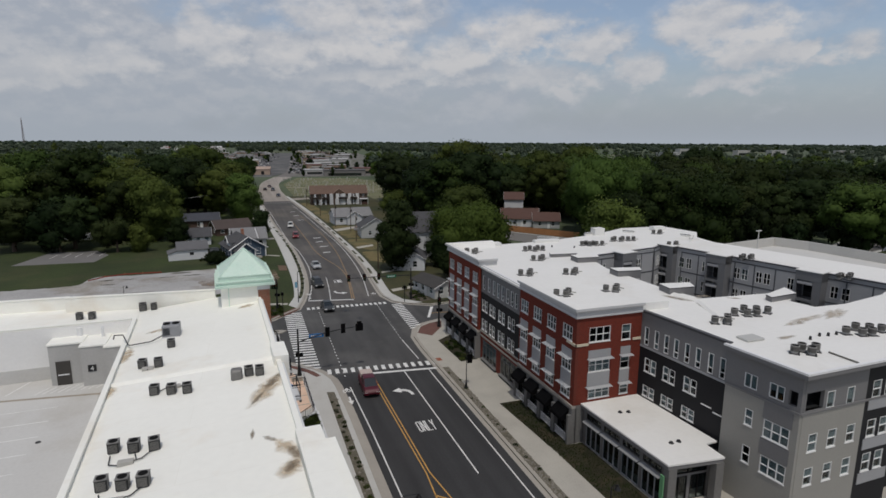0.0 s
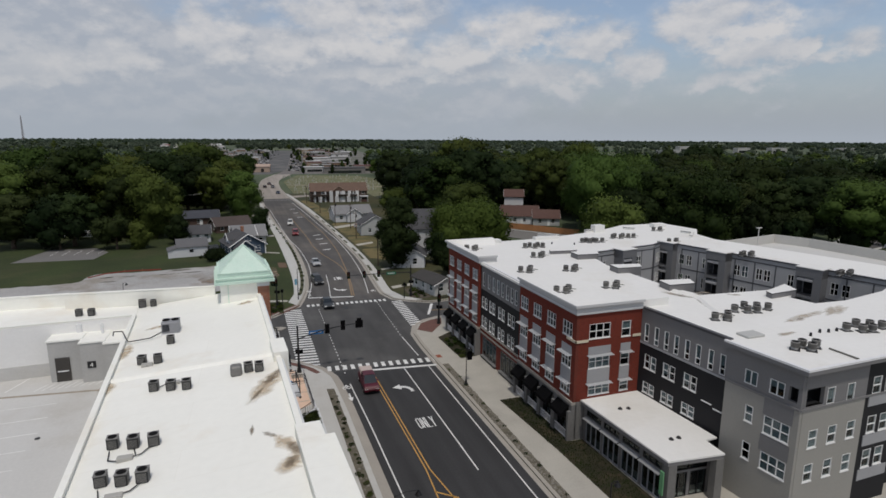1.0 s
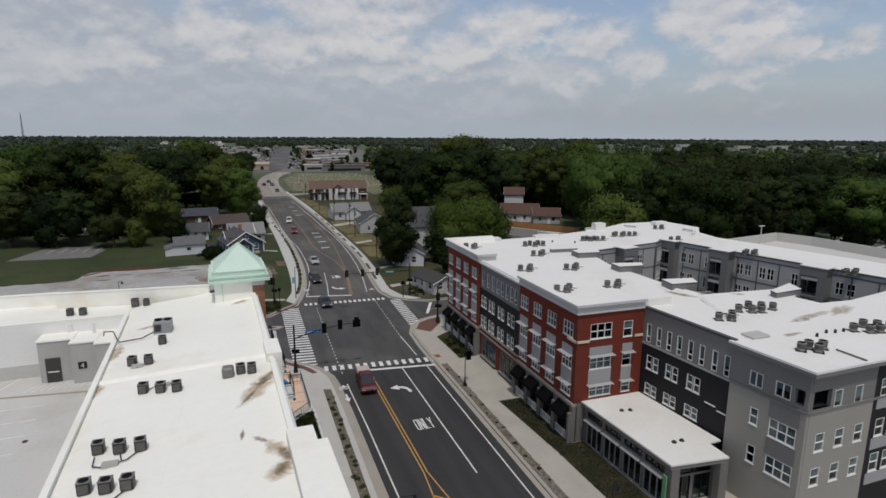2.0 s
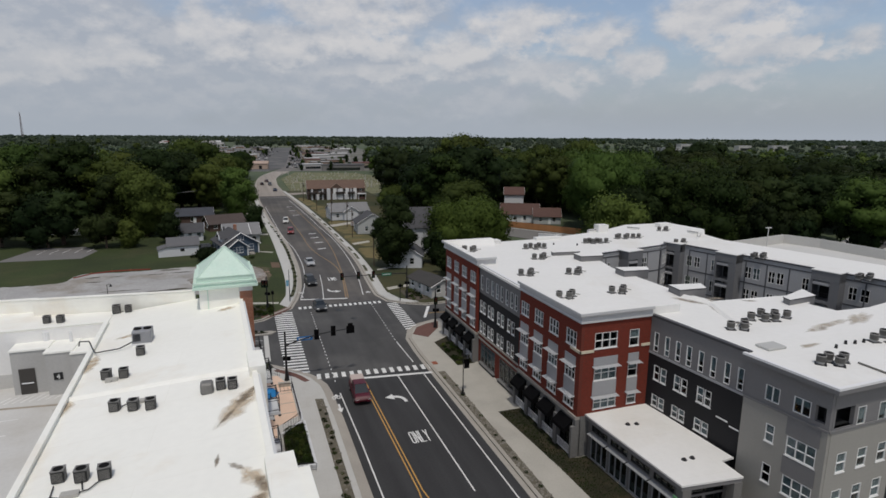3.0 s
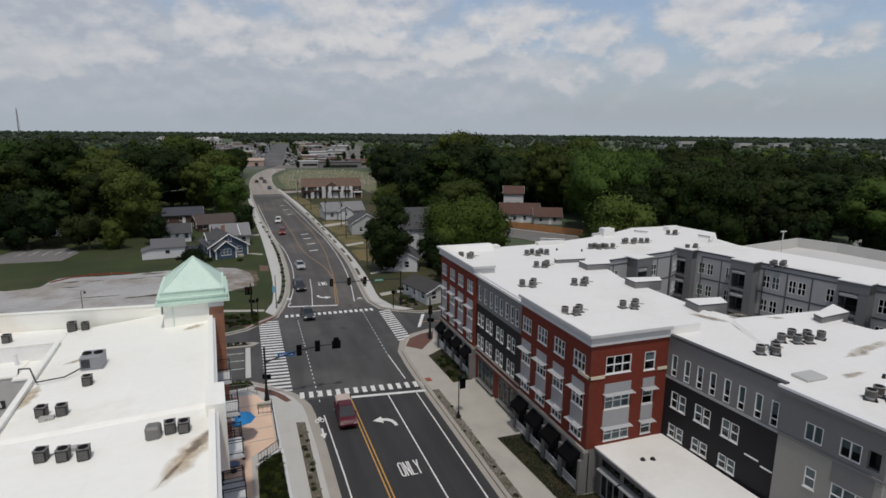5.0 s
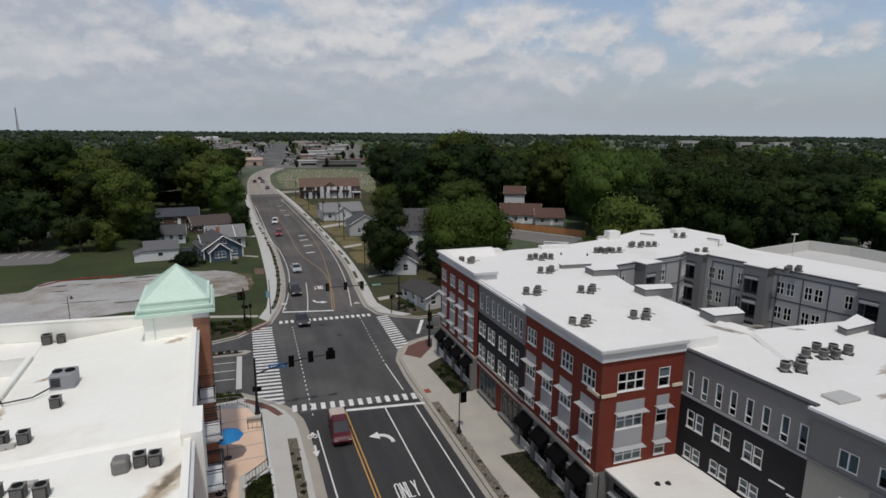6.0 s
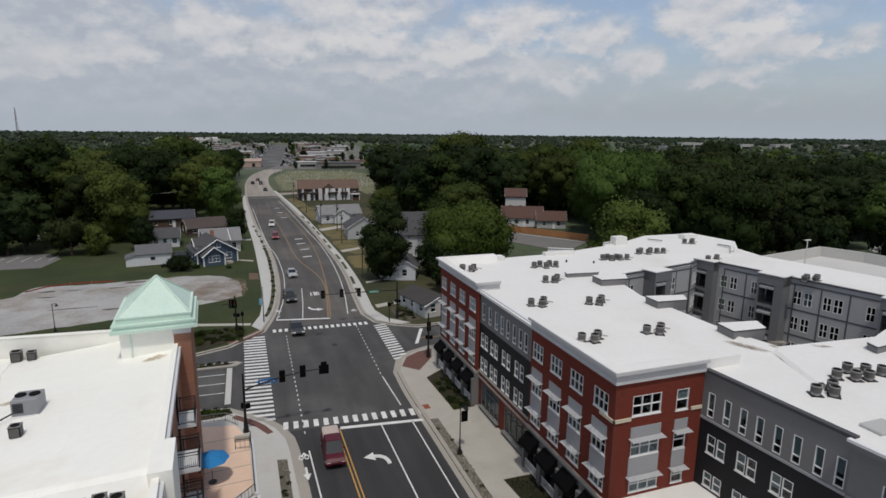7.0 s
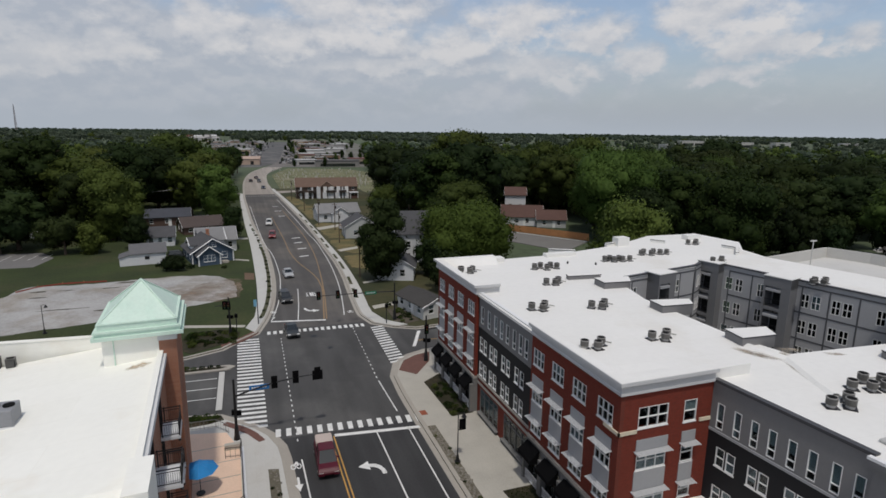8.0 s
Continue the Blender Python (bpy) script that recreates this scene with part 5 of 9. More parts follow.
# raised parapet boxes at the courtyard edge: grey walls, dark drip edge, white top
for poly, zt in (([(20.9, -18.95), (24.1, -19.15), (24.9, -17.5), (21.2, -16.9)], 14.0), ([(20.6, -10.1), (23.8, -10.4), (24.6, -9.0), (20.7, -8.2)], 14.0),
                 ([(20.3, -1.4), (23.4, -1.7), (24.4, 0.1), (20.4, 0.6)], 14.0), ([(18.6, 3.0), (22.6, 2.6), (22.8, 3.4), (18.8, 3.8)], 13.75), ([(29.1, -24.9), (33.0, -24.5), (33.9, -22.3), (29.4, -23.9)], 13.85)):
    bm = bmesh.new()
    prism(bm, poly, 13.0, zt)
    part("parapet_box", bm, GREYPANEL, apt, "grey parapet box with a pale cap")
    cx, cy = sum(p[0] for p in poly) / len(poly), sum(p[1] for p in poly) / len(poly)
    for k, z0, z1, mat, nm in ((1.045, zt, zt + 0.07, CHARCOAL, "drip_edge"), (1.02, zt + 0.07, zt + 0.1, ROOF_W, "parapet_cap")):
        bm = bmesh.new()
        prism(bm, [(cx + k * (x - cx), cy + k * (y - cy)) for x, y in poly], z0, z1)
        part(nm, bm, mat, apt)
# low ledges where the roof steps up to its edge
for pts in ([(34.2, 18.2), (37.5, 18.9)], [(24.1, 17.2), (27.3, 15.4)], [(43.1, 19.3), (44.4, 17.6)], [(50.6, 12.7), (51.2, 10.6), (48.3, 7.8)]):
    for z0, z1, w, mat, nm in ((13.1, 13.72, 0.4, ROOF_W, "roof_ledge"), (13.72, 13.79, 0.5, CHARCOAL, "drip_edge"), (13.79, 13.82, 0.44, ROOF_W, "ledge_cap")):
        part(nm, strip(offset(pts, -w / 2), offset(pts, w / 2), z0, z1), mat, apt)
for x0, y0, x1, y1, z in ((35.9, 17.6, 37.9, 19.0, 14.6), (49.6, 18.6, 52.2, 20.0, 14.1), (11.5, 13.3, 15.5, 14.6, 13.9), (22.0, 14.0, 26.5, 15.0, 13.8)):
    bm = bmesh.new()
    box(bm, x0, y0, 13, x1, y1, z)
    part("roof_hutch", bm, ROOF_W, apt, "low white parapet hutch")
for pts in ([(21.4, -18.8), (22.1, -22.1)], [(22.1, -22.1), (20.3, -25.9), (19.6, -27.6)]):
    bm = bmesh.new()
    for a, b in zip(pts, pts[1:]):
        Fk = Face(a, b)
        prof = [(-0.4, 0.004), (-0.12, 0.2), (0.12, 0.2), (0.4, 0.004)]
        rows_ = [[bm.verts.new(Fk.at(u, d, ROOFZ + z)) for d, z in prof] for u in (0, Fk.length)]
        for i in range(3):
            bm.faces.new((rows_[0][i], rows_[0][i + 1], rows_[1][i + 1], rows_[1][i]))
    bmesh.ops.recalc_face_normals(bm, faces=bm.faces[:])
    part("roof_curb", bm, ROOF_W, apt, "low membrane-covered roof curb")
bm = bmesh.new()
box(bm, 16.5, -33.6, ROOFZ, 18.4, -32.3, ROOFZ + 0.2)
bmesh.ops.bevel(bm, geom=bm.edges[:], offset=0.05, segments=1, affect="EDGES")
part("roof_hatch", bm, surface("hatch_grey", (0.45, 0.45, 0.43), 0.5, 0.05), apt, "grey roof access hatch")
bm = bmesh.new()
rod(bm, (20.8, -37.5, ROOFZ + 0.08), (20.8, -39.9, ROOFZ + 0.08), 0.07)
part("roof_conduit", bm, surface("conduit", (0.14, 0.135, 0.12), 0.6, 0.05), apt)

# roofed entrance block
ent = thing("entrance_block", "single-storey glazed entrance with a white flat roof and grey piers", "entrance", 10.5, -29, 0.15)
bm = bmesh.new()
prism(bm, [(7.35, -22.75), (14.15, -23.15), (14.65, -33.2), (13.35, -33.25), (13.25, -35.5), (7.95, -34.95)], 4.27, 4.42)
part("roof", bm, ROOF_W, ent, "white flat entrance roof")
bm = bmesh.new()
prism(bm, [(7.42, -22.75), (13.9, -23.2), (13.2, -35.42), (8.02, -34.88)], 3.9, 4.27)
part("fascia", bm, GREYPANEL, ent)
F = Face((7.75, -23.2), (8.3, -34.0))
gl = [(0.5 + 2.65 * k, 2.8 + 2.65 * k, 0.25, 2.65) for k in range(4)]
cl = [(0.55 + 2.65 * k, 2.75 + 2.65 * k, 3.0, 3.6) for k in range(4)]
part("wall", F.wall(0.1, 4.0, gl + cl), STONE, ent, "grey stone entrance wall")
for h in gl:
    window(ent, F, *h, cols=3, rows=1, sill=False, frame_mat=GREYLIGHT, blind=0)
for h in cl:
    window(ent, F, *h, cols=3, rows=1, sill=False, frame_mat=DARKMETAL, blind=0)
for h in gl:
    bm = bmesh.new()
    F.box(bm, h[0] - 0.1, h[1] + 0.1, 0, 0.48, 2.78, 2.83, 0.1)
    part("sunshade", bm, surface("entrance_shade", (0.27, 0.275, 0.28), 0.5, 0.06), ent, "white metal sunshade")
bm = bmesh.new()
prism(bm, [(9.0, -23.3), (14, -23.3), (14.5, -33), (9.4, -33)], 0.1, 3.9)
part("unlit_core", bm, INSIDE, ent)
for x, y in ((8.5, -34.6), (12.9, -35.1)):
    bm = bmesh.new()
    box(bm, x - 0.4, y - 0.35, 0.1, x + 0.4, y + 0.35, 3.95)
    part("pier", bm, STONE, ent, "grey stone pier")
F = Face((8.9, -33.9), (13.2, -34.2))
holes = [(0.4, 2.0, 0.12, 2.4), (2.3, 3.9, 0.12, 2.4), (0.4, 3.9, 2.6, 3.5)]
part("wall", F.wall(0.1, 3.95, holes), GREYPANEL, ent)
for h in holes:
    window(ent, F, *h, cols=2, rows=1, sill=False, frame_mat=DARKMETAL, blind=0, name="entrance_door")
bm = bmesh.new()
box(bm, 7.8, -34.7, 1.2, 7.9, -34.3, 3.3)
part("banner", bm, surface("banner_green", (0.14, 0.34, 0.17), 0.7, 0.1), ent, "narrow green banner sign")
for x, y in ((9.9, -26.0), (10.7, -26.2), (10.6, -32.2), (11.4, -32.2)):
    bm = bmesh.new()
    cyl(bm, x, y, 4.42, 4.58, 0.24, 10, 0.12)
    part("roof_vent", bm, DARKMETAL, ent, "small dark roof vent")

# parking structure behind
gar = thing("parking_garage", "pale concrete parking structure with solid parapet walls", "parking garage", 72, -6, 0.0)
bm = bmesh.new()
prism(bm, [(60.2, 13.5), (77.8, 16.6), (80.0, 10.8), (84, -30), (62, -36), (61, -26)], 0.0, 9.3)
part("deck", bm, DECKC, gar, "pale concrete deck")
bm = bmesh.new()
for a, b in (((60.2, 13.5), (77.8, 16.6)), ((77.8, 16.6), (80.0, 10.8)), ((80.0, 10.8), (84, -30)), ((61, -26), (60.2, 13.5))):
    Fk = Face(a, b)
    Fk.box(bm, 0, Fk.length, -0.3, 0.0, 9.3, 11.0)
part("parapet", bm, surface("parapet_concrete", (0.52, 0.51, 0.48), 0.85, 0.06, 0.3, 5), gar, "pale concrete parapet")

# ---- brick building with the green copper tower ----
lb = thing("brick_building", "brick building with cream-white roof and green copper corner tower", "building", -27, -20, 0.15)
EX, EY, LO = Vector((0.9990, 0.045)), Vector((-0.045, 0.9990)), Vector((-22.05, -6.7))


def lp(u, v):
    """Plan of the brick building: u east from its street edge, v north from the tower's south side."""
    p = LO + u * EX + v * EY
    return (p.x, p.y)


def roof_z(x, y):
    u = (Vector((x, y)) - LO).dot(EX)
    return 13.2 + 0.1 * u


bm = bmesh.new()
prism(bm, [lp(*p) for p in ((-12, -60), (-0.1, -60), (-0.1, 4.6), (-12, 4.6))], 0.1, roof_z)
part("roof", bm, ROOF_C, lb, "cream-white membrane roof, slightly stained")
bm = bmesh.new()
prism(bm, [lp(*p) for p in ((-32, 1.2), (-12, 1.2), (-12, 5.4), (-19, 6.4), (-19, 8.0), (-32, 9.0))], 0.1, 12.05)
part("roof", bm, ROOF_C, lb, "white roof of the rear wing")
# parapets: street side, court side, north side
for pts, z0, z1, w, nm in (([(-0.12, -60), (-0.12, 0.2)], 12.6, 13.62, 0.26, "parapet_street"), ([(-12.05, -60), (-12.05, 1.2)], 11.2, 12.36, 0.26, "parapet_court"),
                           ([(-12, 1.35), (-32, 1.35)], 11.4, 12.3, 0.35, "parapet_rear"), ([(-4.4, 4.7), (-19, 6.6)], 11.6, 13.7, 0.4, "parapet_north"), ([(-19, 8.0), (-32, 9.0)], 11.6, 13.4, 0.4, "parapet_north")):
    Fk = Face(lp(*pts[0]), lp(*pts[1]))
    bm = bmesh.new()
    Fk.box(bm, 0, Fk.length, -w / 2, w / 2, z0, z1 - 0.08)
    Fk.box(bm, -0.05, Fk.length + 0.05, -w / 2 - 0.05, w / 2 + 0.05, z1 - 0.08, z1)
    part(nm, bm, ROOF_C, lb, "white wrapped parapet")
bm = bmesh.new()
Fk = Face(lp(-12, -15.5), lp(-0.4, -17.2))
z = [roof_z(*lp(-12, -15.5)), roof_z(*lp(-0.4, -17.2))]
v = [bm.verts.new(p) for p in (Fk.at(0, 0.35, z[0] - 0.02), Fk.at(Fk.length, 0.35, z[1] - 0.02), Fk.at(Fk.length, 0, z[1] + 0.18), Fk.at(0, 0, z[0] + 0.18), Fk.at(0, -0.35, z[0] - 0.02), Fk.at(Fk.length, -0.35, z[1] - 0.02))]
bm.faces.new((v[0], v[1], v[2], v[3])), bm.faces.new((v[3], v[2], v[5], v[4]))
part("roof_ridge", bm, ROOF_C, lb, "low ridge across the white roof")
# popped-out parapet pieces on the street side
for v0, v1, out, zt in ((-18.8, -15.6, 0.65, 13.9), (-60, -30.5, 1.0, 13.85), (-60, -31.75, 1.6, 13.6)):
    bm = bmesh.new()
    prism(bm, [lp(-0.45, v0), lp(out, v0), lp(out, v1), lp(-0.45, v1)], 9.5, zt)
    part("parapet_bay", bm, ROOF_C, lb, "white parapet bay over the balconies")

# street wall of brick with openings
F = Face(lp(0.0, -60), lp(0.0, 7.0))
holes = []
for c in (37.0, 43.2, 49.0, 54.8):
    for zz in (0.3, 3.6, 6.9, 10.0):
        holes.append((c - 0.9, c + 0.9, zz, zz + 2.2))
part("wall", F.wall(0.1, 13.0, holes), ORANGE, lb, "orange-red brick street wall")
for h in holes:
    window(lb, F, *h, cols=2, rows=1, sill=False, frame_mat=DARKMETAL, blind=0.4, name="balcony_door")
bm = bmesh.new()
F.box(bm, 0, F.length, 0, 0.25, 12.95, 13.35), F.box(bm, 0, F.length, 0, 0.14, 12.6, 12.95)
part("eave_moulding", bm, SIDINGW, lb, "pale eave moulding")
bm = bmesh.new()
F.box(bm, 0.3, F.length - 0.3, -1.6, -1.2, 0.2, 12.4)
part("unlit_core", bm, INSIDE, lb)
# stacks of small balconies hung on the street wall
for c, dep in ((54.8, 1.2), (49.0, 1.55), (43.2, 1.55)):
    for zz in (3.25, 6.55, 9.85):
        bm = bmesh.new()
        F.box(bm, c - 1.15, c + 1.15, 0.02, dep, zz - 0.22, zz)
        balc = part("balcony", bm, SIDINGW, lb, "pale balcony slab with black railing")
        sides = ((c - 1.12, c + 1.12, dep - 0.07, dep - 0.03), (c - 1.12, c - 1.08, 0.02, dep - 0.03), (c + 1.08, c + 1.12, 0.02, dep - 0.03))
        for a0, a1, d0, d1 in sides:
            for r0, r1 in ((1.02, 1.08), (0.86, 0.89), (0.1, 0.14)):
                r = bmesh.new()
                F.box(r, a0, a1, d0, d1, zz + r0, zz + r1)
                part_of_rail = part("railing", r, DARKMETAL, lb, "black metal balcony railing")
            n = int(max(a1 - a0, d1 - d0) / 0.115) if zz > 5 and c > 45 else 0
            for i in range(1, n):
                r = bmesh.new()
                if a1 - a0 > d1 - d0:
                    u, d = a0 + (a1 - a0) * i / n, (d0 + d1) / 2
                else:
                    u, d = (a0 + a1) / 2, d0 + (d1 - d0) * i / n
                F.box(r, u - 0.009, u + 0.009, d - 0.009, d + 0.009, zz + 0.12, zz + 0.88)
                part("baluster", r, DARKMETAL, part_of_rail)
        for a0 in (c - 1.1, c + 1.1):
            for d0 in (0.12, dep - 0.06):
                p = bmesh.new()
                F.box(p, a0 - 0.035, a0 + 0.035, d0 - 0.035, d0 + 0.035, zz - 0.1, zz + 1.12)
                x_, y_, z_ = F.at(a0, d0, zz - 0.3)
                lathe(p, [(0.02, z_ - 0.12), (0.09, z_ - 0.06), (0.11, z_), (0.09, z_ + 0.06), (0.03, z_ + 0.12)], 10, x_, y_)
                part("post", p, DARKMETAL, balc, "black post with a round foot")

# tower
bm = bmesh.new()
TU0, TU1, TV1 = -3.85, 1.0, 5.7
prism(bm, [lp(TU0, 0), lp(-0.2, 0), lp(-0.2, TV1), lp(TU0, TV1)], 12.0, 15.0)
part("tower_base", bm, ROOF_C, lb, "white tower base above the roof")
bm = bmesh.new()
prism(bm, [lp(-0.2, 0), lp(TU1, 0), lp(TU1, TV1), lp(-0.2, TV1)], 0.1, 14.6)
part("tower_shaft", bm, ORANGE, lb, "orange brick tower shaft")
bm = bmesh.new()
prism(bm, [lp(-0.25, -0.05), lp(TU1 + 0.05, -0.05), lp(TU1 + 0.05, TV1 + 0.05), lp(-0.25, TV1 + 0.05)], 14.4, 15.05)
part("tower_frieze", bm, SIDINGW, lb)


def ring_slab(bm, e, z0, z1, e2=None):
    e2 = e if e2 is None else e2
    lo = [bm.verts.new((*lp(u, v), z0)) for u, v in ((TU0 - e, -e), (TU1 + e, -e), (TU1 + e, TV1 + e), (TU0 - e, TV1 + e))]
    hi = [bm.verts.new((*lp(u, v), z1)) for u, v in ((TU0 - e2, -e2), (TU1 + e2, -e2), (TU1 + e2, TV1 + e2), (TU0 - e2, TV1 + e2))]
    bm.faces.new(lo[::-1]), bm.faces.new(hi)
    for i in range(4):
        j = (i + 1) % 4
        bm.faces.new((lo[i], lo[j], hi[j], hi[i]))


bm = bmesh.new()
ring_slab(bm, 0.55, 14.95, 15.2), ring_slab(bm, 0.35, 15.2, 15.45), ring_slab(bm, 0.45, 15.45, 15.6)
ring_slab(bm, 0.15, 15.6, 16.02), ring_slab(bm, 0.22, 16.02, 16.1)
part("tower_eave", bm, COPPER, lb, "stepped green copper eave")
bm = bmesh.new()
apex = (*lp(-1.27, 2.85), 18.45)
cs = [(*lp(u, v), 16.08) for u, v in ((TU0 - 0.05, 0.0), (TU1 + 0.05, 0.0), (TU1 + 0.05, TV1), (TU0 - 0.05, TV1))]
vs, ap = [bm.verts.new(p) for p in cs], bm.verts.new(apex)
bm.faces.new(vs[::-1])
for i in range(4):
    bm.faces.new((vs[i], vs[(i + 1) % 4], ap))
for c in cs:
    rod(bm, (c[0], c[1], c[2] + 0.03), (apex[0], apex[1], apex[2] + 0.03), 0.07, 5)
part("tower_roof", bm, COPPER, lb, "green copper pyramid roof")
for u in (-3.1,):
    bm = bmesh.new()
    x, y = lp(u, -0.12)
    rod(bm, (x, y, 12.9), (x, y, 15.0), 0.045)
    part("downpipe", bm, COPPER, lb)

# rear wing: pale wall above the parking deck, stair house
bm = bmesh.new()
prism(bm, [lp(-12.2, -60), lp(-12.2, 1.1), lp(-34, 1.1), lp(-60, -60)], 0.1, 7.0)
deck = structure("deck", bm, DECKC, "pale concrete rooftop parking deck with painted stalls", "parking deck")
Fk = Face(lp(-32, 1.1), lp(-12.2, 1.1))
bm = bmesh.new()
Fk.box(bm, 0, Fk.length, -0.3, 0.0, 7.0, 12.1)
REARWALL = surface("rear_wall_white", (0.80, 0.795, 0.775), 0.7, 0.04, 0.3, 4, 0.03)
part("rear_wall", bm, REARWALL, lb, "pale siding wall above the deck")
bm = bmesh.new()
Fk.box(bm, 0, Fk.length, 0.0, 0.05, 7.0, 8.3)
part("rear_plinth", bm, DECKC, lb)
bm = bmesh.new()
Fk = Face(lp(-12.2, -60), lp(-12.2, 1.1))
Fk.box(bm, 0, Fk.length, -0.01, 0.02, 7.0, 12.2)
part("court_wall", bm, REARWALL, lb)
stair = thing("stair_house", "low grey block stair house with white roof on the deck", "stair house", -38, -8, 7.0)
BLOCK = surface("grey_block", (0.42, 0.415, 0.40), 0.9, 0.08, 0.5, 5, 0.15)
for x0, x1, y0, z1 in ((-41.25, -38.4, -8.4, 10.95), (-38.4, -36.3, -9.4, 10.85), (-36.3, -33.9, -9.9, 10.75)):
    bm = bmesh.new()
    box(bm, x0, y0, 7.0, x1 + 0.002, -5.5, z1)
    part("wall", bm, BLOCK, stair, "grey block wall")
    bm = bmesh.new()
    box(bm, x0 - 0.08, y0 - 0.08, z1, x1 + 0.05, -5.45, z1 + 0.14)
    part("roof", bm, ROOF_C, stair, "white roof")
bm = bmesh.new()
box(bm, -40.75, -8.5, 7.02, -39.55, -8.38, 9.35)
dr = part("door", bm, surface("door_brown", (0.05, 0.045, 0.04), 0.5, 0.1), stair, "dark metal door with push bar")
bm = bmesh.new()
box(bm, -40.6, -8.56, 8.0, -39.7, -8.5, 8.09)
part("push_bar", bm, CAP, dr)
bm = bmesh.new()
box(bm, -37.9, -9.46, 8.4, -37.2, -9.4, 9.05)
sgn = part("level_sign", bm, DARKMETAL, stair, "black level sign with a white figure 4")
cu = bpy.data.curves.new("figure", "FONT")
cu.body, cu.size, cu.extrude, cu.align_x = "4", 0.62, 0.008, "CENTER"
tmp = new("figure_text", cu)
me = bpy.data.meshes.new_from_object(tmp)
bpy.data.objects.remove(tmp)
me.transform(Matrix.Translation((-37.55, -9.472, 8.5)) @ Matrix.Rotation(math.pi / 2, 4, "X"))
me.materials.append(PAINT)
part("figure", me, PAINT, sgn)
for x, y in ((-39.0, -6.3), (-36.9, -7.0)):
    bm = bmesh.new()
    cyl(bm, x, y, 11.0, 11.9, 0.28 if x < -38 else 0.14, 12)
    part("roof_vent", bm, CAP, stair, "white round roof vent")
bm = bmesh.new()
rod(bm, (-41.9, -5.8, 7.0), (-41.9, -5.8, 11.6), 0.08)
part("downpipe", bm, CAP, stair)


def deck_line(pts, w=0.1):
    part("stall_line", strip(offset(pts, -w / 2), offset(pts, w / 2), 7.002, 7.008), PAINT, deck)


for k in range(9):
    y = -13.5 - 2.7 * k
    deck_line([(-45.5, y - 0.2), (-39.5, y)])
for k in range(3):
    deck_line([(-44.6 - 2.7 * k, -9.6), (-43.4 - 2.7 * k, -6.4)])
for k in range(9):
    deck_line([(-42.2 + 0.62 * k, -10.2), (-41.4 + 0.62 * k, -8.8)])
part("deck_joint", strip(offset([(-48, -10.35), (-34.6, -11.9)], -0.18), offset([(-48, -10.35), (-34.6, -11.9)], 0.18), 7.001, 7.006), surface("joint_dirt", (0.33, 0.29, 0.235), 0.9, 0.25, 0.8, 5), deck)
bm = bmesh.new()
cyl(bm, -39.2, -19.9, 7.0, 7.03, 0.2, 14)
part("drain_cover", bm, DARKMETAL, deck)

# ---- condensers on the roofs ----
rc = thing("round_condenser", "round grey louvred air conditioner on a dark roof pad", "air conditioner", group="condensers on the apartment roof")
bm = bmesh.new()
box(bm, -0.5, -0.5, 0.0, 0.5, 0.5, 0.07)
part("pad", bm, DARKMETAL, rc, "dark roof pad")
bm = bmesh.new()
lathe(bm, [(0.40, 0.3)] + [q for k in range(6) for q in ((0.41, 0.3 + 0.09 * k), (0.43, 0.35 + 0.09 * k), (0.36, 0.362 + 0.09 * k))] + [(0.40, 0.84)], 18)
part("body", bm, surface("condenser_casing", (0.15, 0.146, 0.136), 0.5, 0.12, 1, 8, 0.1, rnd=0.15, local=True), rc, "grey louvred casing")
bm = bmesh.new()
cyl(bm, 0, 0, 0.83, 0.90, 0.45, 18, 0.43)
part("top_ring", bm, surface("unit_top", (0.26, 0.25, 0.235), 0.5, 0.08, local=True), rc)
bm = bmesh.new()
cyl(bm, 0, 0, 0.07, 0.3, 0.34, 18)
part("base_ring", bm, surface("unit_base", (0.42, 0.41, 0.39), 0.6, 0.1, local=True), rc, "pale base ring")
bm = bmesh.new()
box(bm, 0.36, -0.13, 0.28, 0.46, 0.13, 0.83)
part("service_panel", bm, MATS["unit_base"], rc, "pale service panel")
bm = bmesh.new()
cyl(bm, 0, 0, 0.895, 0.912, 0.36, 16)
part("fan_grille", bm, UNITFAN, rc, "black fan grille")
CL = {2: [(-0.55, 0.1), (0.6, -0.1)], 3: [(-0.75, 0.25), (0.2, -0.35), (1.0, 0.35)], 4: [(-1.1, 0.2), (-0.1, 0.55), (0.0, -0.55), (1.15, 0.1)],
      5: [(-1.7, 0.1), (-0.7, 0.6), (-0.2, -0.55), (0.8, 0.4), (1.5, -0.3)], 6: [(-1.9, 0.2), (-0.8, -0.5), (0.1, 0.75), (0.25, -0.75), (1.2, 0.2), (2.1, -0.4)]}
spec_ = [(8.8, 9.4, 3), (18.9, 8.5, 5), (15.9, 1.9, 3), (10.0, -5.7, 3), (15.8, -6.9, 3), (29.2, 9.7, 4), (31.0, 9.2, 2), (36.9, 11.7, 5), (38.8, 11.4, 2), (42.3, 5.2, 3), (48.1, 15.9, 3),
         (9.4, -15.6, 3), (15.7, -15.7, 3), (18.6, -28.7, 3), (23.4, -27.3, 6), (19.1, -36.9, 4), (28.4, -34.9, 6), (45.0, -6.9, 4), (46.9, -19.9, 4)]
rr = random.Random(3)
places = []
for x, y, n in spec_:
    for dx, dy in CL[n]:
        places.append(pose(x + 0.9 * dx + rr.uniform(-0.08, 0.08), y + 0.9 * dy + rr.uniform(-0.1, 0.1), ROOFZ, 0, 0, rr.uniform(0, 90)) @ Matrix.Scale(0.88, 4))
spots(rc, places)
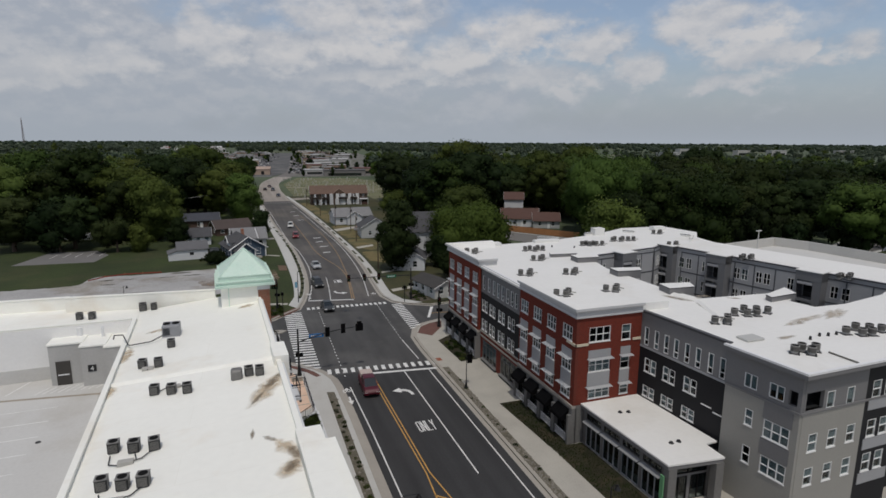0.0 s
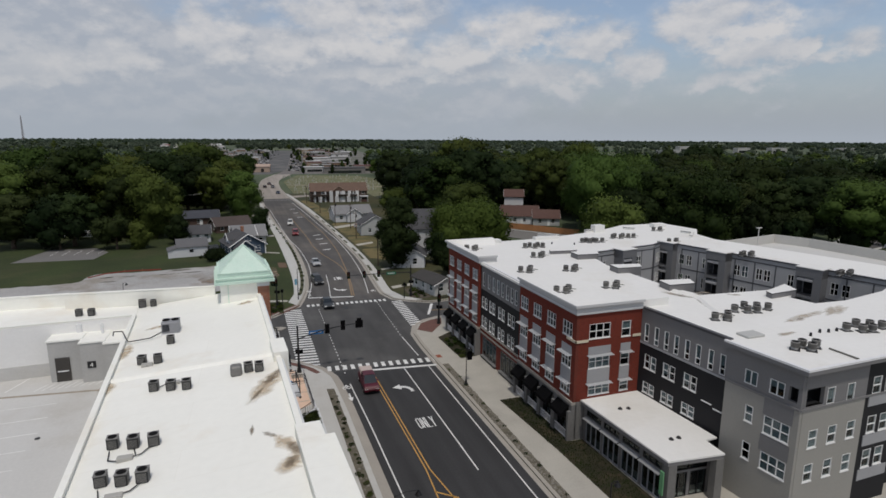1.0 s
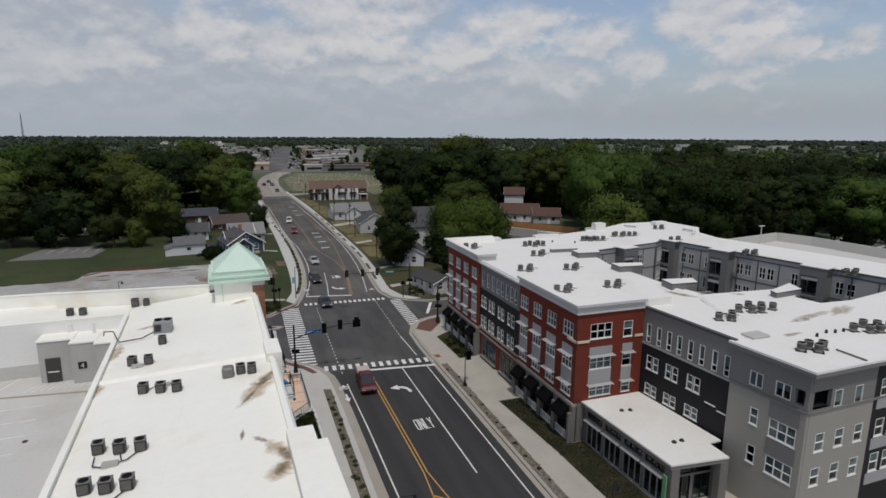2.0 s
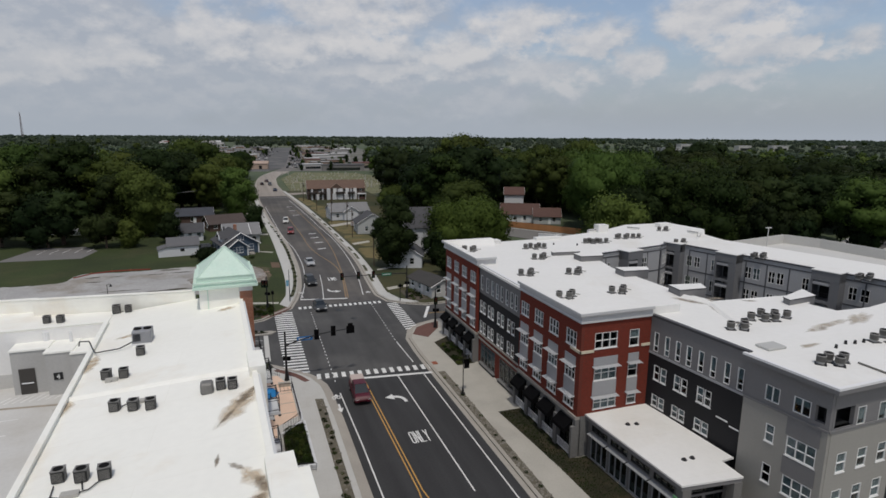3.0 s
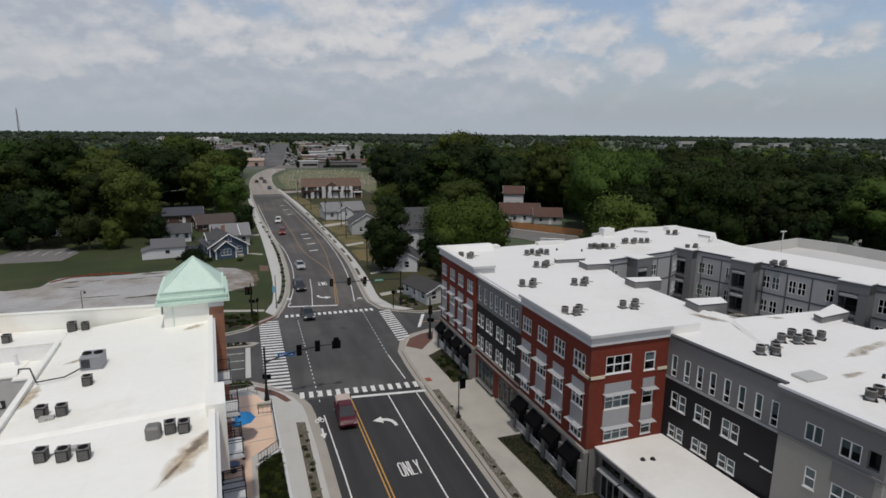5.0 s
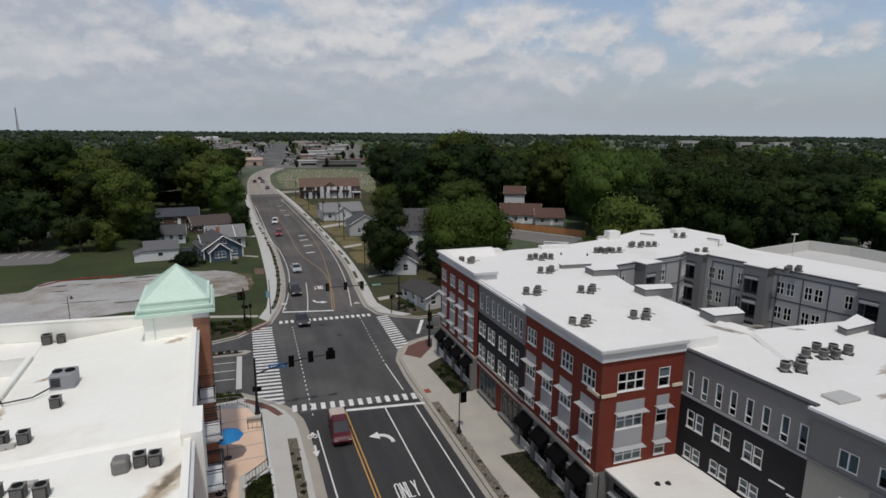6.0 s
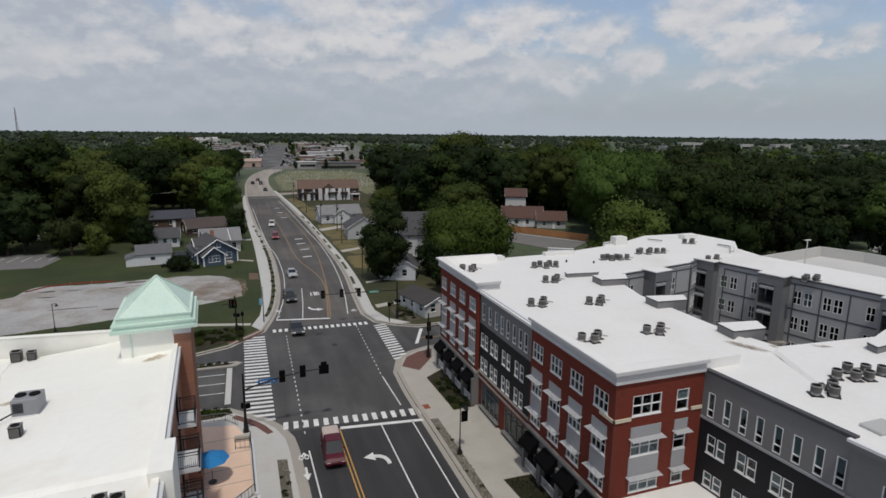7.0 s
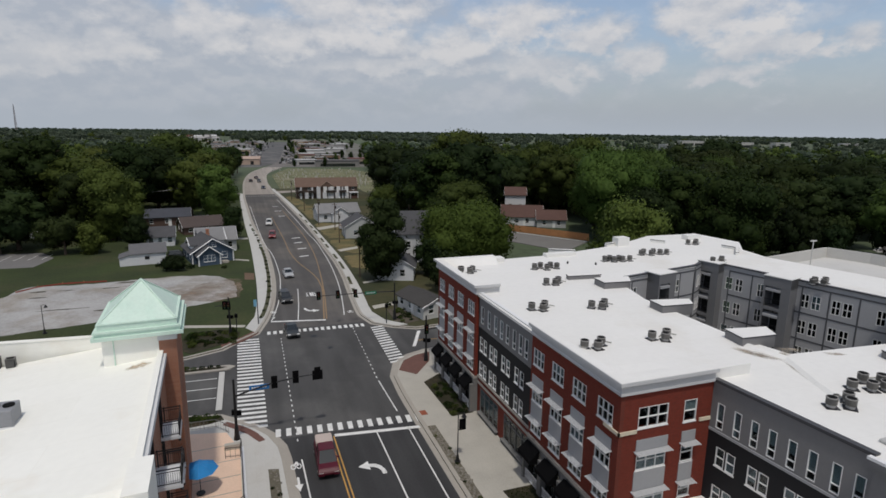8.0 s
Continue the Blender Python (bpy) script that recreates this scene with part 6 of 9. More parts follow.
rl = thing("refrigerant_lines", "thin pale insulated lines beside the roof condensers", "pipes", 18, -28, ROOFZ)
for k, (x, y, n) in enumerate(spec_):
    bm = bmesh.new()
    p = [(x + 0.2, y + 0.4), (x + 0.9, y + 0.9), (x + 1.6, y + 0.75), (x + 1.9, y + 0.35)]
    for a, b in zip(p, p[1:]):
        rod(bm, (*a, ROOFZ + 0.1), (*b, ROOFZ + 0.1), 0.05, 5)
    part("line", bm, surface("insulation", (0.40, 0.39, 0.36), 0.8, 0.1), rl)

sc_ = thing("square_condenser", "dark square air conditioner on the cream roof", "air conditioner", group="condensers on the cream roof")
bm = bmesh.new()
box(bm, -0.42, -0.42, 0.06, 0.42, 0.42, 0.95)
bmesh.ops.bevel(bm, geom=[e for e in bm.edges if abs(e.verts[0].co.z - e.verts[1].co.z) > 0.5], offset=0.06, segments=2, affect="EDGES")
part("casing", bm, UNIT, sc_, "dark louvred casing")
for s in range(4):
    bm = bmesh.new()
    for k in range(11):
        z = 0.14 + 0.065 * k
        box(bm, -0.33, -0.435, z, 0.33, -0.42, z + 0.03)
    bm.transform(Matrix.Rotation(s * math.pi / 2, 4, "Z"))
    part("louvre", bm, UNITG, sc_)
bm = bmesh.new()
box(bm, -0.44, -0.44, 0.95, 0.44, 0.44, 1.0)
part("top_pan", bm, UNITG, sc_)
bm = bmesh.new()
cyl(bm, 0, 0, 1.0, 1.02, 0.34, 18)
part("fan_grille", bm, UNITFAN, sc_, "black fan grille")
for a in (-0.35, 0.35):
    bm = bmesh.new()
    box(bm, a - 0.05, -0.4, 0.0, a + 0.05, 0.4, 0.06)
    part("foot", bm, CAP, sc_)
sq = [(-33.9, -2.6), (-32.8, -2.9), (-29.75, -16.4), (-31.45, -20.2), (-30.25, -20.6), (-29.85, -26.1), (-28.7, -26.6), (-27.65, -27.0), (-31.1, -33.4), (-29.95, -33.9), (-28.85, -34.2), (-30.95, -37.3), (-29.9, -37.7), (-28.9, -37.9), (-23.5, -26.3), (-22.75, -26.6)]
pl = [m @ Matrix.Scale(0.84, 4) for m in [pose(x, y, roof_z(x, y), 0, 0, rr.uniform(-8, 8)) for x, y in sq] + [pose(-39.45, -4.0, 12.05, 0, 0, 3), pose(-38.3, -4.2, 12.05, 0, 0, -3)]]
spots(sc_, pl)
tan = thing("roof_exhaust_box", "tilted grey exhaust box on the cream roof", "roof vent", -24.35, -26.4, roof_z(-24.35, -26.4))
bm = bmesh.new()
box(bm, -24.75, -26.8, roof_z(-24.35, -26.4) - 0.05, -23.95, -26.0, roof_z(-24.35, -26.4) + 0.75)
bmesh.ops.bevel(bm, geom=bm.edges[:], offset=0.12, segments=1, affect="EDGES")
part("casing", bm, UNITG, tan)
big = thing("packaged_rooftop_unit", "large grey rooftop unit with two fans and a side duct", "air conditioner", -29.8, -13.0, 12.38)
bm = bmesh.new()
box(bm, -30.8, -13.95, 12.3, -29.25, -12.35, 12.48)
part("curb", bm, CAP, big)
bm = bmesh.new()
box(bm, -30.75, -13.9, 12.48, -29.3, -12.4, 13.5)
bmesh.ops.bevel(bm, geom=bm.edges[:], offset=0.04, segments=1, affect="EDGES")
part("casing", bm, surface("unit_casing", (0.26, 0.265, 0.28), 0.5, 0.08, 0.8, 6, 0.05), big, "grey sheet metal casing")
for x in (-30.4, -29.65):
    bm = bmesh.new()
    cyl(bm, x, -13.1, 13.5, 13.58, 0.31, 18)
    part("fan_grille", bm, UNITFAN, big, "black fan grille")
bm = bmesh.new()
for k in range(6):
    box(bm, -30.65, -13.95, 12.7 + 0.11 * k, -30.1, -13.9, 12.75 + 0.11 * k)
part("louvre", bm, DARKMETAL, big)
hose = thing("gas_pipe", "thin dark gas pipe running over the roof to the unit", "pipe", -32, -14.5, 12.2)
bm = bmesh.new()
p = [(-34.7, -13.4, 12.6), (-34.6, -13.5, 13.0), (-33.9, -13.6, 13.0), (-33.5, -14.2, 12.35), (-33.3, -14.6, 12.3), (-31.6, -14.5, 12.42), (-30.7, -13.9, 12.7)]
for a, b in zip(p, p[1:]):
    rod(bm, a, b, 0.05)
part("pipe", bm, DARKMETAL, hose)
# pipes between condensers
pp = thing("roof_conduit_run", "black conduits and a pale junction box by the condensers", "pipes", -29.9, -35, 12.3)
for pts in (((-31.2, -34.0), (-31.1, -35.0), (-30.6, -35.3), (-29.4, -35.1), (-28.9, -34.3)), ((-29.9, -34.2), (-29.7, -35.0)), ((-31.0, -37.9), (-30.8, -38.8), (-29.4, -38.7), (-28.9, -38.0)), ((-29.5, -25.9), (-29.0, -25.5), (-28.2, -25.7), (-27.8, -26.4)), ((-31.4, -20.6), (-31.0, -21.1), (-30.6, -20.9))):
    bm = bmesh.new()
    for a, b in zip(pts, pts[1:]):
        rod(bm, (*a, roof_z(*a) + 0.1), (*b, roof_z(*b) + 0.1), 0.035, 5)
    part("conduit", bm, DARKMETAL, pp)
for x, y in ((-30.2, -35.2), (-30.1, -38.9), (-28.6, -25.7), (-31.0, -20.9)):
    bm = bmesh.new()
    z = roof_z(x, y)
    box(bm, x - 0.4, y - 0.2, z, x + 0.4, y + 0.2, z + 0.22)
    part("junction_box", bm, surface("box_grey", (0.42, 0.41, 0.38), 0.6, 0.06), pp)


def rim_mesh(pts, faces, rim, m_, parent):
    """A flat patch whose rim value (1 inside, 0 at its edge) thins the stain out."""
    me = bpy.data.meshes.new("roof_stain")
    me.from_pydata(pts, [], faces)
    me.materials.append(m_)
    me.attributes.new("rim", "FLOAT", "POINT").data.foreach_set("value", rim)
    part("roof_stain", me, m_, parent)


def smear(x, y, length, width, turn, zf, m_, parent):
    """Dried dirt left where water stood."""
    r_ = random.Random(int(x * 100))
    n, c, s = 22, math.cos(turn), math.sin(turn)
    rr_ = [r_.uniform(0.75, 1.25) for _ in range(n)]
    pts, rim, faces = [(x, y, zf(x, y) + 0.006)], [1.0], []
    for q, v in ((0.5, 0.9), (1.0, 0.0)):
        for i in range(n):
            a = 2 * math.pi * i / n
            px_, py_ = length / 2 * math.cos(a) * rr_[i] * q, width / 2 * math.sin(a) * rr_[i] * q
            pts.append((x + px_ * c - py_ * s, y + px_ * s + py_ * c, zf(x, y) + 0.006))
            rim.append(v)
    for i in range(n):
        j = (i + 1) % n
        faces += [(0, 1 + i, 1 + j), (1 + i, 1 + n + i, 1 + n + j, 1 + j)]
    rim_mesh(pts, faces, rim, m_, parent)


SM1, SM2 = stain_mat("roof_stain_dark", (0.20, 0.15, 0.10), 1.6, 0.22, True), stain_mat("roof_stain_tan", (0.50, 0.39, 0.26), 0.9, 0.22, True)


def streak(p, q, w, m_, seed):
    """Dirt that ran along the roof from p to q: a ragged narrow band."""
    r_ = random.Random(seed)
    p, q = Vector(p), Vector(q)
    d = (q - p).normalized()
    e = Vector((-d.y, d.x))
    n, pts, rim, faces = 12, [], [], []
    for i in range(n + 1):
        t = i / n
        k = 1.25 * w * math.sin(math.pi * (0.05 + 0.90 * t)) * r_.uniform(0.7, 1.15)
        c = p.lerp(q, t) + e * r_.uniform(-0.15, 0.15) * w
        for f, v in ((-1, 0), (-0.5, 0.75), (0, 1), (0.5, 0.75), (1, 0)):
            v2 = c + e * k * f
            pts.append((v2.x, v2.y, roof_z(v2.x, v2.y) + 0.006 + 0.0005 * seed))
            rim.append(v * min(1.0, 4 * t * (1 - t) + 0.1))
    for i in range(n):
        for j in range(4):
            o = 5 * i + j
            faces.append((o, o + 1, o + 6, o + 5))
    rim_mesh(pts, faces, rim, m_, lb)


for i, (p, q, w, m_) in enumerate((((-21.0, -26.6), (-23.7, -31.9), 0.75, SM2), ((-21.2, -26.9), (-22.6, -29.6), 0.36, SM1), ((-22.5, -29.5), (-23.6, -31.7), 0.16, SM1), ((-23.4, -34.6), (-23.5, -36.0), 0.12, SM1), ((-22.9, -35.8), (-22.1, -36.8), 0.2, SM1),
                                    ((-22.3, -36.5), (-20.9, -39.2), 0.5, SM2), ((-21.6, -37.6), (-20.9, -39.3), 0.42, SM1), ((-21.0, -38.8), (-22.1, -40.8), 0.75, SM2), ((-21.2, -39.2), (-21.9, -40.3), 0.4, SM1), ((-33.2, -14.5), (-33.4, -18.5), 0.6, SM2), ((-32.6, -11.2), (-30.2, -10.6), 0.4, SM2), ((-24.4, -8.2), (-22.6, -7.6), 0.5, SM2), ((-33.2, -22.5), (-33.4, -26), 0.6, SM2))):
    streak(p, q, w, m_, i)
for x, y, l, w, tr in ((31.5, -30.0, 5.5, 1.6, 0.35), (25.0, -31.0, 3.2, 0.9, 0.1), (24.0, -20.6, 2.2, 0.8, -0.4), (26.6, -22.4, 2.0, 0.7, -0.5), (33.5, -35.5, 4.5, 1.6, 0.2), (21.0, -20.9, 3.4, 1.1, -1.05), (20.8, -24.2, 5.0, 0.6, 1.22), (27.4, -30.3, 6.0, 1.1, 0.19), (20.9, -33.6, 2.4, 0.7, 0.1), (20.6, -20.4, 3.2, 1.2, -1.2), (22.9, -21.0, 1.8, 0.9, 0.4)):
    smear(x, y, l, w, tr, lambda a, b: ROOFZ, stain_mat("roof_stain_pink", (0.42, 0.36, 0.28), 0.7, 0.25, True), apt)
for x, y in ((22.3, -34.7), (23.9, -34.3), (24.7, -34.5), (25.7, -34.5), (20.3, 9.6), (26.0, 8.6), (22.9, 10.2)):
    bm = bmesh.new()
    cyl(bm, x, y, ROOFZ, ROOFZ + 0.3, 0.13, 10, 0.1)
    part("roof_vent", bm, DARKMETAL, apt)

# ---- signals, lamps, poles ----
def signal_head(parent, x, y, z, side="s"):
    """A black three-lens signal with its backplate, facing along the street; a wide one has five lenses."""
    bm = bmesh.new()
    d = 0.14 if side.endswith("n") else -0.14
    if side.startswith("wide"):
        box(bm, x - 0.36, y - 0.14, z - 0.52, x + 0.36, y + 0.14, z + 0.2), box(bm, x - 0.18, y - 0.13, z + 0.2, x + 0.18, y + 0.13, z + 0.56)
        head = part("signal_head", bm, BLACK, parent, "black five-lens signal head")
        b = bmesh.new()
        box(b, x - 0.5, y - 0.02, z - 0.64, x + 0.5, y + 0.02, z + 0.34), box(b, x - 0.3, y - 0.02, z + 0.34, x + 0.3, y + 0.02, z + 0.68)
        part("backplate", b, BLACK, head)
        for dx in (-0.18, 0.18):
            for k, c in ((1, (0.06, 0.035, 0.008)), (2, (0.008, 0.04, 0.018))):
                l = bmesh.new()
                rod(l, (x + dx, y + d, z + 0.36 - 0.34 * k), (x + dx, y + d * 1.5, z + 0.36 - 0.34 * k), 0.12, 12)
                part("lens", l, surface("lens_%d" % k, c, 0.3, 0.05, bump=0), head)
        return
    box(bm, x - 0.17, y - 0.14, z - 0.52, x + 0.17, y + 0.14, z + 0.52)
    head = part("signal_head", bm, BLACK, parent, "black three-lens signal head")
    b = bmesh.new()
    box(b, x - 0.29, y - 0.02, z - 0.64, x + 0.29, y + 0.02, z + 0.64)
    part("backplate", b, BLACK, head)
    for k, c in enumerate(((0.06, 0.008, 0.008), (0.06, 0.035, 0.008), (0.008, 0.04, 0.018))):
        l = bmesh.new()
        zc = z + 0.33 - 0.33 * k
        rod(l, (x, y + d, zc), (x, y + d * 1.5, zc), 0.12, 12)
        part("lens", l, surface("lens_%d" % k, c, 0.3, 0.05, bump=0), head)


def mast(label, px_, py_, h, arm_z, ex, ey, rise, heads, sign=None, sign_mat=None):
    """A black signal pole with one long arm."""
    t = thing("traffic_signal", label, "traffic signal", px_, py_, 0.15, group="signals at the crossing")
    bm = bmesh.new()
    cyl(bm, px_, py_, 0.15, 0.5, 0.32, 14, 0.26), cyl(bm, px_, py_, 0.5, 1.5, 0.24, 14, 0.17), cyl(bm, px_, py_, 1.5, h, 0.14, 12, 0.10)
    part("pole", bm, DARKMETAL, t, "black steel pole")
    bm = bmesh.new()
    box(bm, px_ + 0.13, py_ - 0.2, 2.7, px_ + 0.55, py_ + 0.1, 3.15), box(bm, px_ - 0.35, py_ - 0.1, 2.75, px_ - 0.13, py_ + 0.25, 3.2)
    part("walk_signal", bm, BLACK, t, "black walk signal boxes")
    bm = bmesh.new()
    n = 8
    pts = [(px_ + (ex - px_) * k / n, py_ + (ey - py_) * k / n, arm_z + rise * (1 - (1 - k / n) ** 2)) for k in range(n + 1)]
    side_ = Vector((ey - py_, px_ - ex, 0)).normalized()
    rings = [[bm.verts.new(Vector(q) + (0.095 - 0.006 * k) * (math.cos(a * 0.785) * side_ + Vector((0, 0, math.sin(a * 0.785))))) for a in range(8)] for k, q in enumerate(pts)]
    for r0, r1 in zip(rings, rings[1:]):
        for a in range(8):
            bm.faces.new((r0[a], r0[a - 1], r1[a - 1], r1[a]))
    bm.faces.new(rings[0]), bm.faces.new(rings[-1][::-1])
    part("arm", bm, DARKMETAL, t, "black steel mast arm")
    L = math.hypot(ex - px_, ey - py_)
    for f, side in heads:
        signal_head(t, px_ + (ex - px_) * f, py_ + (ey - py_) * f, arm_z + rise * (1 - (1 - f) ** 2) + 0.05, side)
    if sign:
        bm = bmesh.new()
        f0, f1 = sign
        xa, xb = px_ + (ex - px_) * f0, px_ + (ex - px_) * f1
        za = arm_z + rise * 0.5
        box(bm, min(xa, xb), py_ - 0.1, za - 0.25, max(xa, xb), py_ - 0.06, za + 0.25)
        sg = part("street_sign", bm, sign_mat, t, "street name sign with white lettering bars")
        b = bmesh.new()
        w = abs(xb - xa)
        for k in range(6):
            a = min(xa, xb) + w * (0.12 + 0.13 * k)
            box(b, a, py_ - 0.115, za - 0.08, a + w * 0.09, py_ - 0.1, za + 0.08)
        part("lettering", b, PAINT, sg)
    return t


SIGNGREEN = surface("sign_green", (0.01, 0.16, 0.09), 0.5, 0.05)
mast("black traffic signal mast with three heads and a blue street sign", -17.6, 3.0, 6.4, 4.6, -9.5, 2.7, 1.4, ((0.46, "n"), (0.71, "n"), (0.97, "wide_n")), (0.17, 0.40), SIGNBLUE)
mast("black traffic signal mast with three heads and a green sign", 6.1, 33.1, 6.2, 4.8, -5.7, 33.3, 0.15, ((0.525, "s"), (0.754, "s"), (1.0, "s")), (0.25, 0.40), SIGNGREEN)
mast("black traffic signal pole at the brick corner", 5.8, 15.8, 6.3, 4.4, 8.2, 15.2, 0.3, ((0.02, "s"), (0.98, "s")))
mast("black traffic signal pole beside the shrub bed", -18.5, 33.4, 5.9, 4.6, -20.4, 33.0, 0.2, ((0.03, "s"), (0.3, "s")))
for x, y, h, lab in ((-17.6, 33.0, 3.6, "short black pedestrian signal pole"), (4.4, 31.6, 3.4, "short black pedestrian signal pole")):
    t = thing("pedestrian_signal", lab, "traffic signal", x, y, 0.12, group="signals at the crossing")
    bm = bmesh.new()
    cyl(bm, x, y, 0.1, h, 0.07, 10)
    part("pole", bm, DARKMETAL, t)
    bm = bmesh.new()
    box(bm, x - 0.22, y - 0.2, h - 0.7, x + 0.22, y + 0.15, h - 0.2)
    part("signal_box", bm, BLACK, t)


def lamp(x, y, h, banner=None, group="street lamps", reach=0.55):
    t = thing("street_lamp", "black street lamp post with a bell-shaped lantern" if not banner else "black street lamp post carrying a small banner", "street lamp", x, y, 0.15, group=group)
    bm = bmesh.new()
    cyl(bm, x, y, 0.15, 0.32, 0.30, 14, 0.26), cyl(bm, x, y, 0.32, 0.9, 0.17, 12, 0.09), cyl(bm, x, y, 0.9, h, 0.06, 10, 0.045)
    part("post", bm, DARKMETAL, t)
    bm = bmesh.new()
    rod(bm, (x, y, h - 0.15), (x + reach * 0.45, y, h + 0.08), 0.03), rod(bm, (x + reach * 0.45, y, h + 0.08), (x + reach, y, h + 0.02), 0.03)
    part("bracket", bm, DARKMETAL, t)
    bm = bmesh.new()
    cyl(bm, x + reach, y, h - 0.35, h - 0.05, 0.26, 14, 0.08), cyl(bm, x + reach, y, h - 0.05, h + 0.05, 0.08, 10)
    part("lantern", bm, DARKMETAL, t, "black bell-shaped lantern")
    bm = bmesh.new()
    cyl(bm, x + reach, y, h - 0.37, h - 0.345, 0.2, 12)
    part("lens", bm, surface("lamp_lens", (0.6, 0.6, 0.55), 0.3, 0.03), t)
    if banner:
        bm = bmesh.new()
        box(bm, x + 0.1, y - 0.015, h - 1.6, x + 0.75, y + 0.015, h - 0.5)
        part("banner", bm, banner, t)
    return t


lamp(1.4, -7.4, 4.9, BLACK)
lamp(-14.3, -33.2, 5.25, reach=1.75)
lamp(-44.0, 42.2, 4.4)
lamp(1.4, -36.5, 4.9)
t = thing("banner_pole", "slim dark pole with a pale blue banner beside the footpath", "banner pole", -14.5, 37.2, 0.15)
bm = bmesh.new()
cyl(bm, -14.5, 37.2, 0.15, 6.0, 0.08, 10, 0.05)
part("pole", bm, DARKMETAL, t)
bm = bmesh.new()
box(bm, -15.05, 37.18, 3.0, -14.6, 37.22, 4.1)
part("banner", bm, surface("banner_blue", (0.16, 0.36, 0.48), 0.7, 0.1), t)
up = thing("utility_pole", "wooden utility pole with a dark crossbox", "utility pole", 4.6, 61, 0.1, group="utility poles")
bm = bmesh.new()
cyl(bm, 4.6, 61, 0.1, 8.7, 0.13, 10, 0.09)
part("pole", bm, BARK, up)
bm = bmesh.new()
box(bm, 3.9, 60.94, 7.7, 5.3, 61.06, 7.85)
part("crossarm", bm, BARK, up)
bm = bmesh.new()
cyl(bm, 4.9, 61.2, 6.5, 7.3, 0.18, 10)
part("transformer", bm, DARKMETAL, up)
spots(up, [pose(5.9, 60, 0.1), pose(8.0, 98, 0.1, 0, 0, 10), pose(6.5, 128, 0.1), pose(5.5, 160, 0.1), pose(4.0, 195, 0.1), pose(10, 118, 0.1)])
cable = thing("overhead_wire", "thin overhead wire sagging between the trees", "wire", -40, 150, 9)
bm = bmesh.new()
pts = [(-66 + 42 * k / 12, 150 + 4 * k / 12, 10.2 - 2.0 * math.sin(math.pi * k / 12) + 1.6 * k / 12) for k in range(13)]
for a, b in zip(pts, pts[1:]):
    rod(bm, a, b, 0.06, 4)
part("wire", bm, surface("wire_grey", (0.30, 0.30, 0.30), 0.6, 0.03), cable)
gl_ = thing("deck_light_pole", "tall thin light pole with flat head on the parking structure", "light pole", 68.2, 12.0, 9.3)
bm = bmesh.new()
cyl(bm, 68.2, 12.0, 9.3, 13.5, 0.08, 8)
part("pole", bm, DECKC, gl_)
bm = bmesh.new()
box(bm, 67.6, 11.85, 13.45, 68.8, 12.15, 13.6)
part("head", bm, DECKC, gl_)

# ---- patio furniture and rails ----
um = thing("patio_umbrella", "open bright blue patio umbrella with eight panels", "umbrella", -20.42, -5.0, 0.17)
bm = bmesh.new()
top = bm.verts.new((-20.42, -5.0, 2.95))
r1 = [bm.verts.new((-20.42 + 0.8 * math.cos(a), -5.0 + 0.8 * math.sin(a), 2.78)) for a in (i * math.pi / 4 for i in range(8))]
r2 = [bm.verts.new((-20.42 + 1.5 * math.cos(a), -5.0 + 1.5 * math.sin(a), 2.36)) for a in (i * math.pi / 4 for i in range(8))]
for i in range(8):
    j = (i + 1) % 8
    bm.faces.new((top, r1[i], r1[j])), bm.faces.new((r1[i], r2[i], r2[j], r1[j]))
part("canopy", bm, CANVAS, um, "blue canvas canopy")
for i in range(8):
    a = i * math.pi / 4
    bm = bmesh.new()
    rod(bm, (-20.42, -5.0, 2.96), (-20.42 + 0.8 * math.cos(a), -5.0 + 0.8 * math.sin(a), 2.79), 0.018, 5), rod(bm, (-20.42 + 0.8 * math.cos(a), -5.0 + 0.8 * math.sin(a), 2.79), (-20.42 + 1.5 * math.cos(a), -5.0 + 1.5 * math.sin(a), 2.37), 0.018, 5)
    part("rib", bm, surface("rib_blue", (0.05, 0.22, 0.5), 0.6, 0.05), um)
bm = bmesh.new()
cyl(bm, -20.42, -5.0, 0.17, 2.9, 0.03, 8), cyl(bm, -20.42, -5.0, 0.17, 0.25, 0.35, 14)
part("stand", bm, DARKMETAL, um)


def railing(label, pts, h=1.0, z=0.17, mat=None):
    t = thing("railing", label, "railing", pts[0][0], pts[0][1], z, group="patio rails")
    for a, b in zip(pts, pts[1:]):
        a3, b3 = Vector((*a, z)), Vector((*b, z))
        for up_, r_ in ((h, 0.035), (0.15, 0.02)):
            bm = bmesh.new()
            rod(bm, a3 + Vector((0, 0, up_)), b3 + Vector((0, 0, up_)), r_)
            part("rail", bm, mat or DARKMETAL, t)
        n = max(1, int((b3 - a3).length / 0.35))
        for k in range(n + 1):
            p = a3.lerp(b3, k / n)
            bm = bmesh.new()
            rod(bm, p, p + Vector((0, 0, h)), 0.014 if k % 4 else 0.03, 5)
            part("baluster" if k % 4 else "post", bm, mat or DARKMETAL, t)


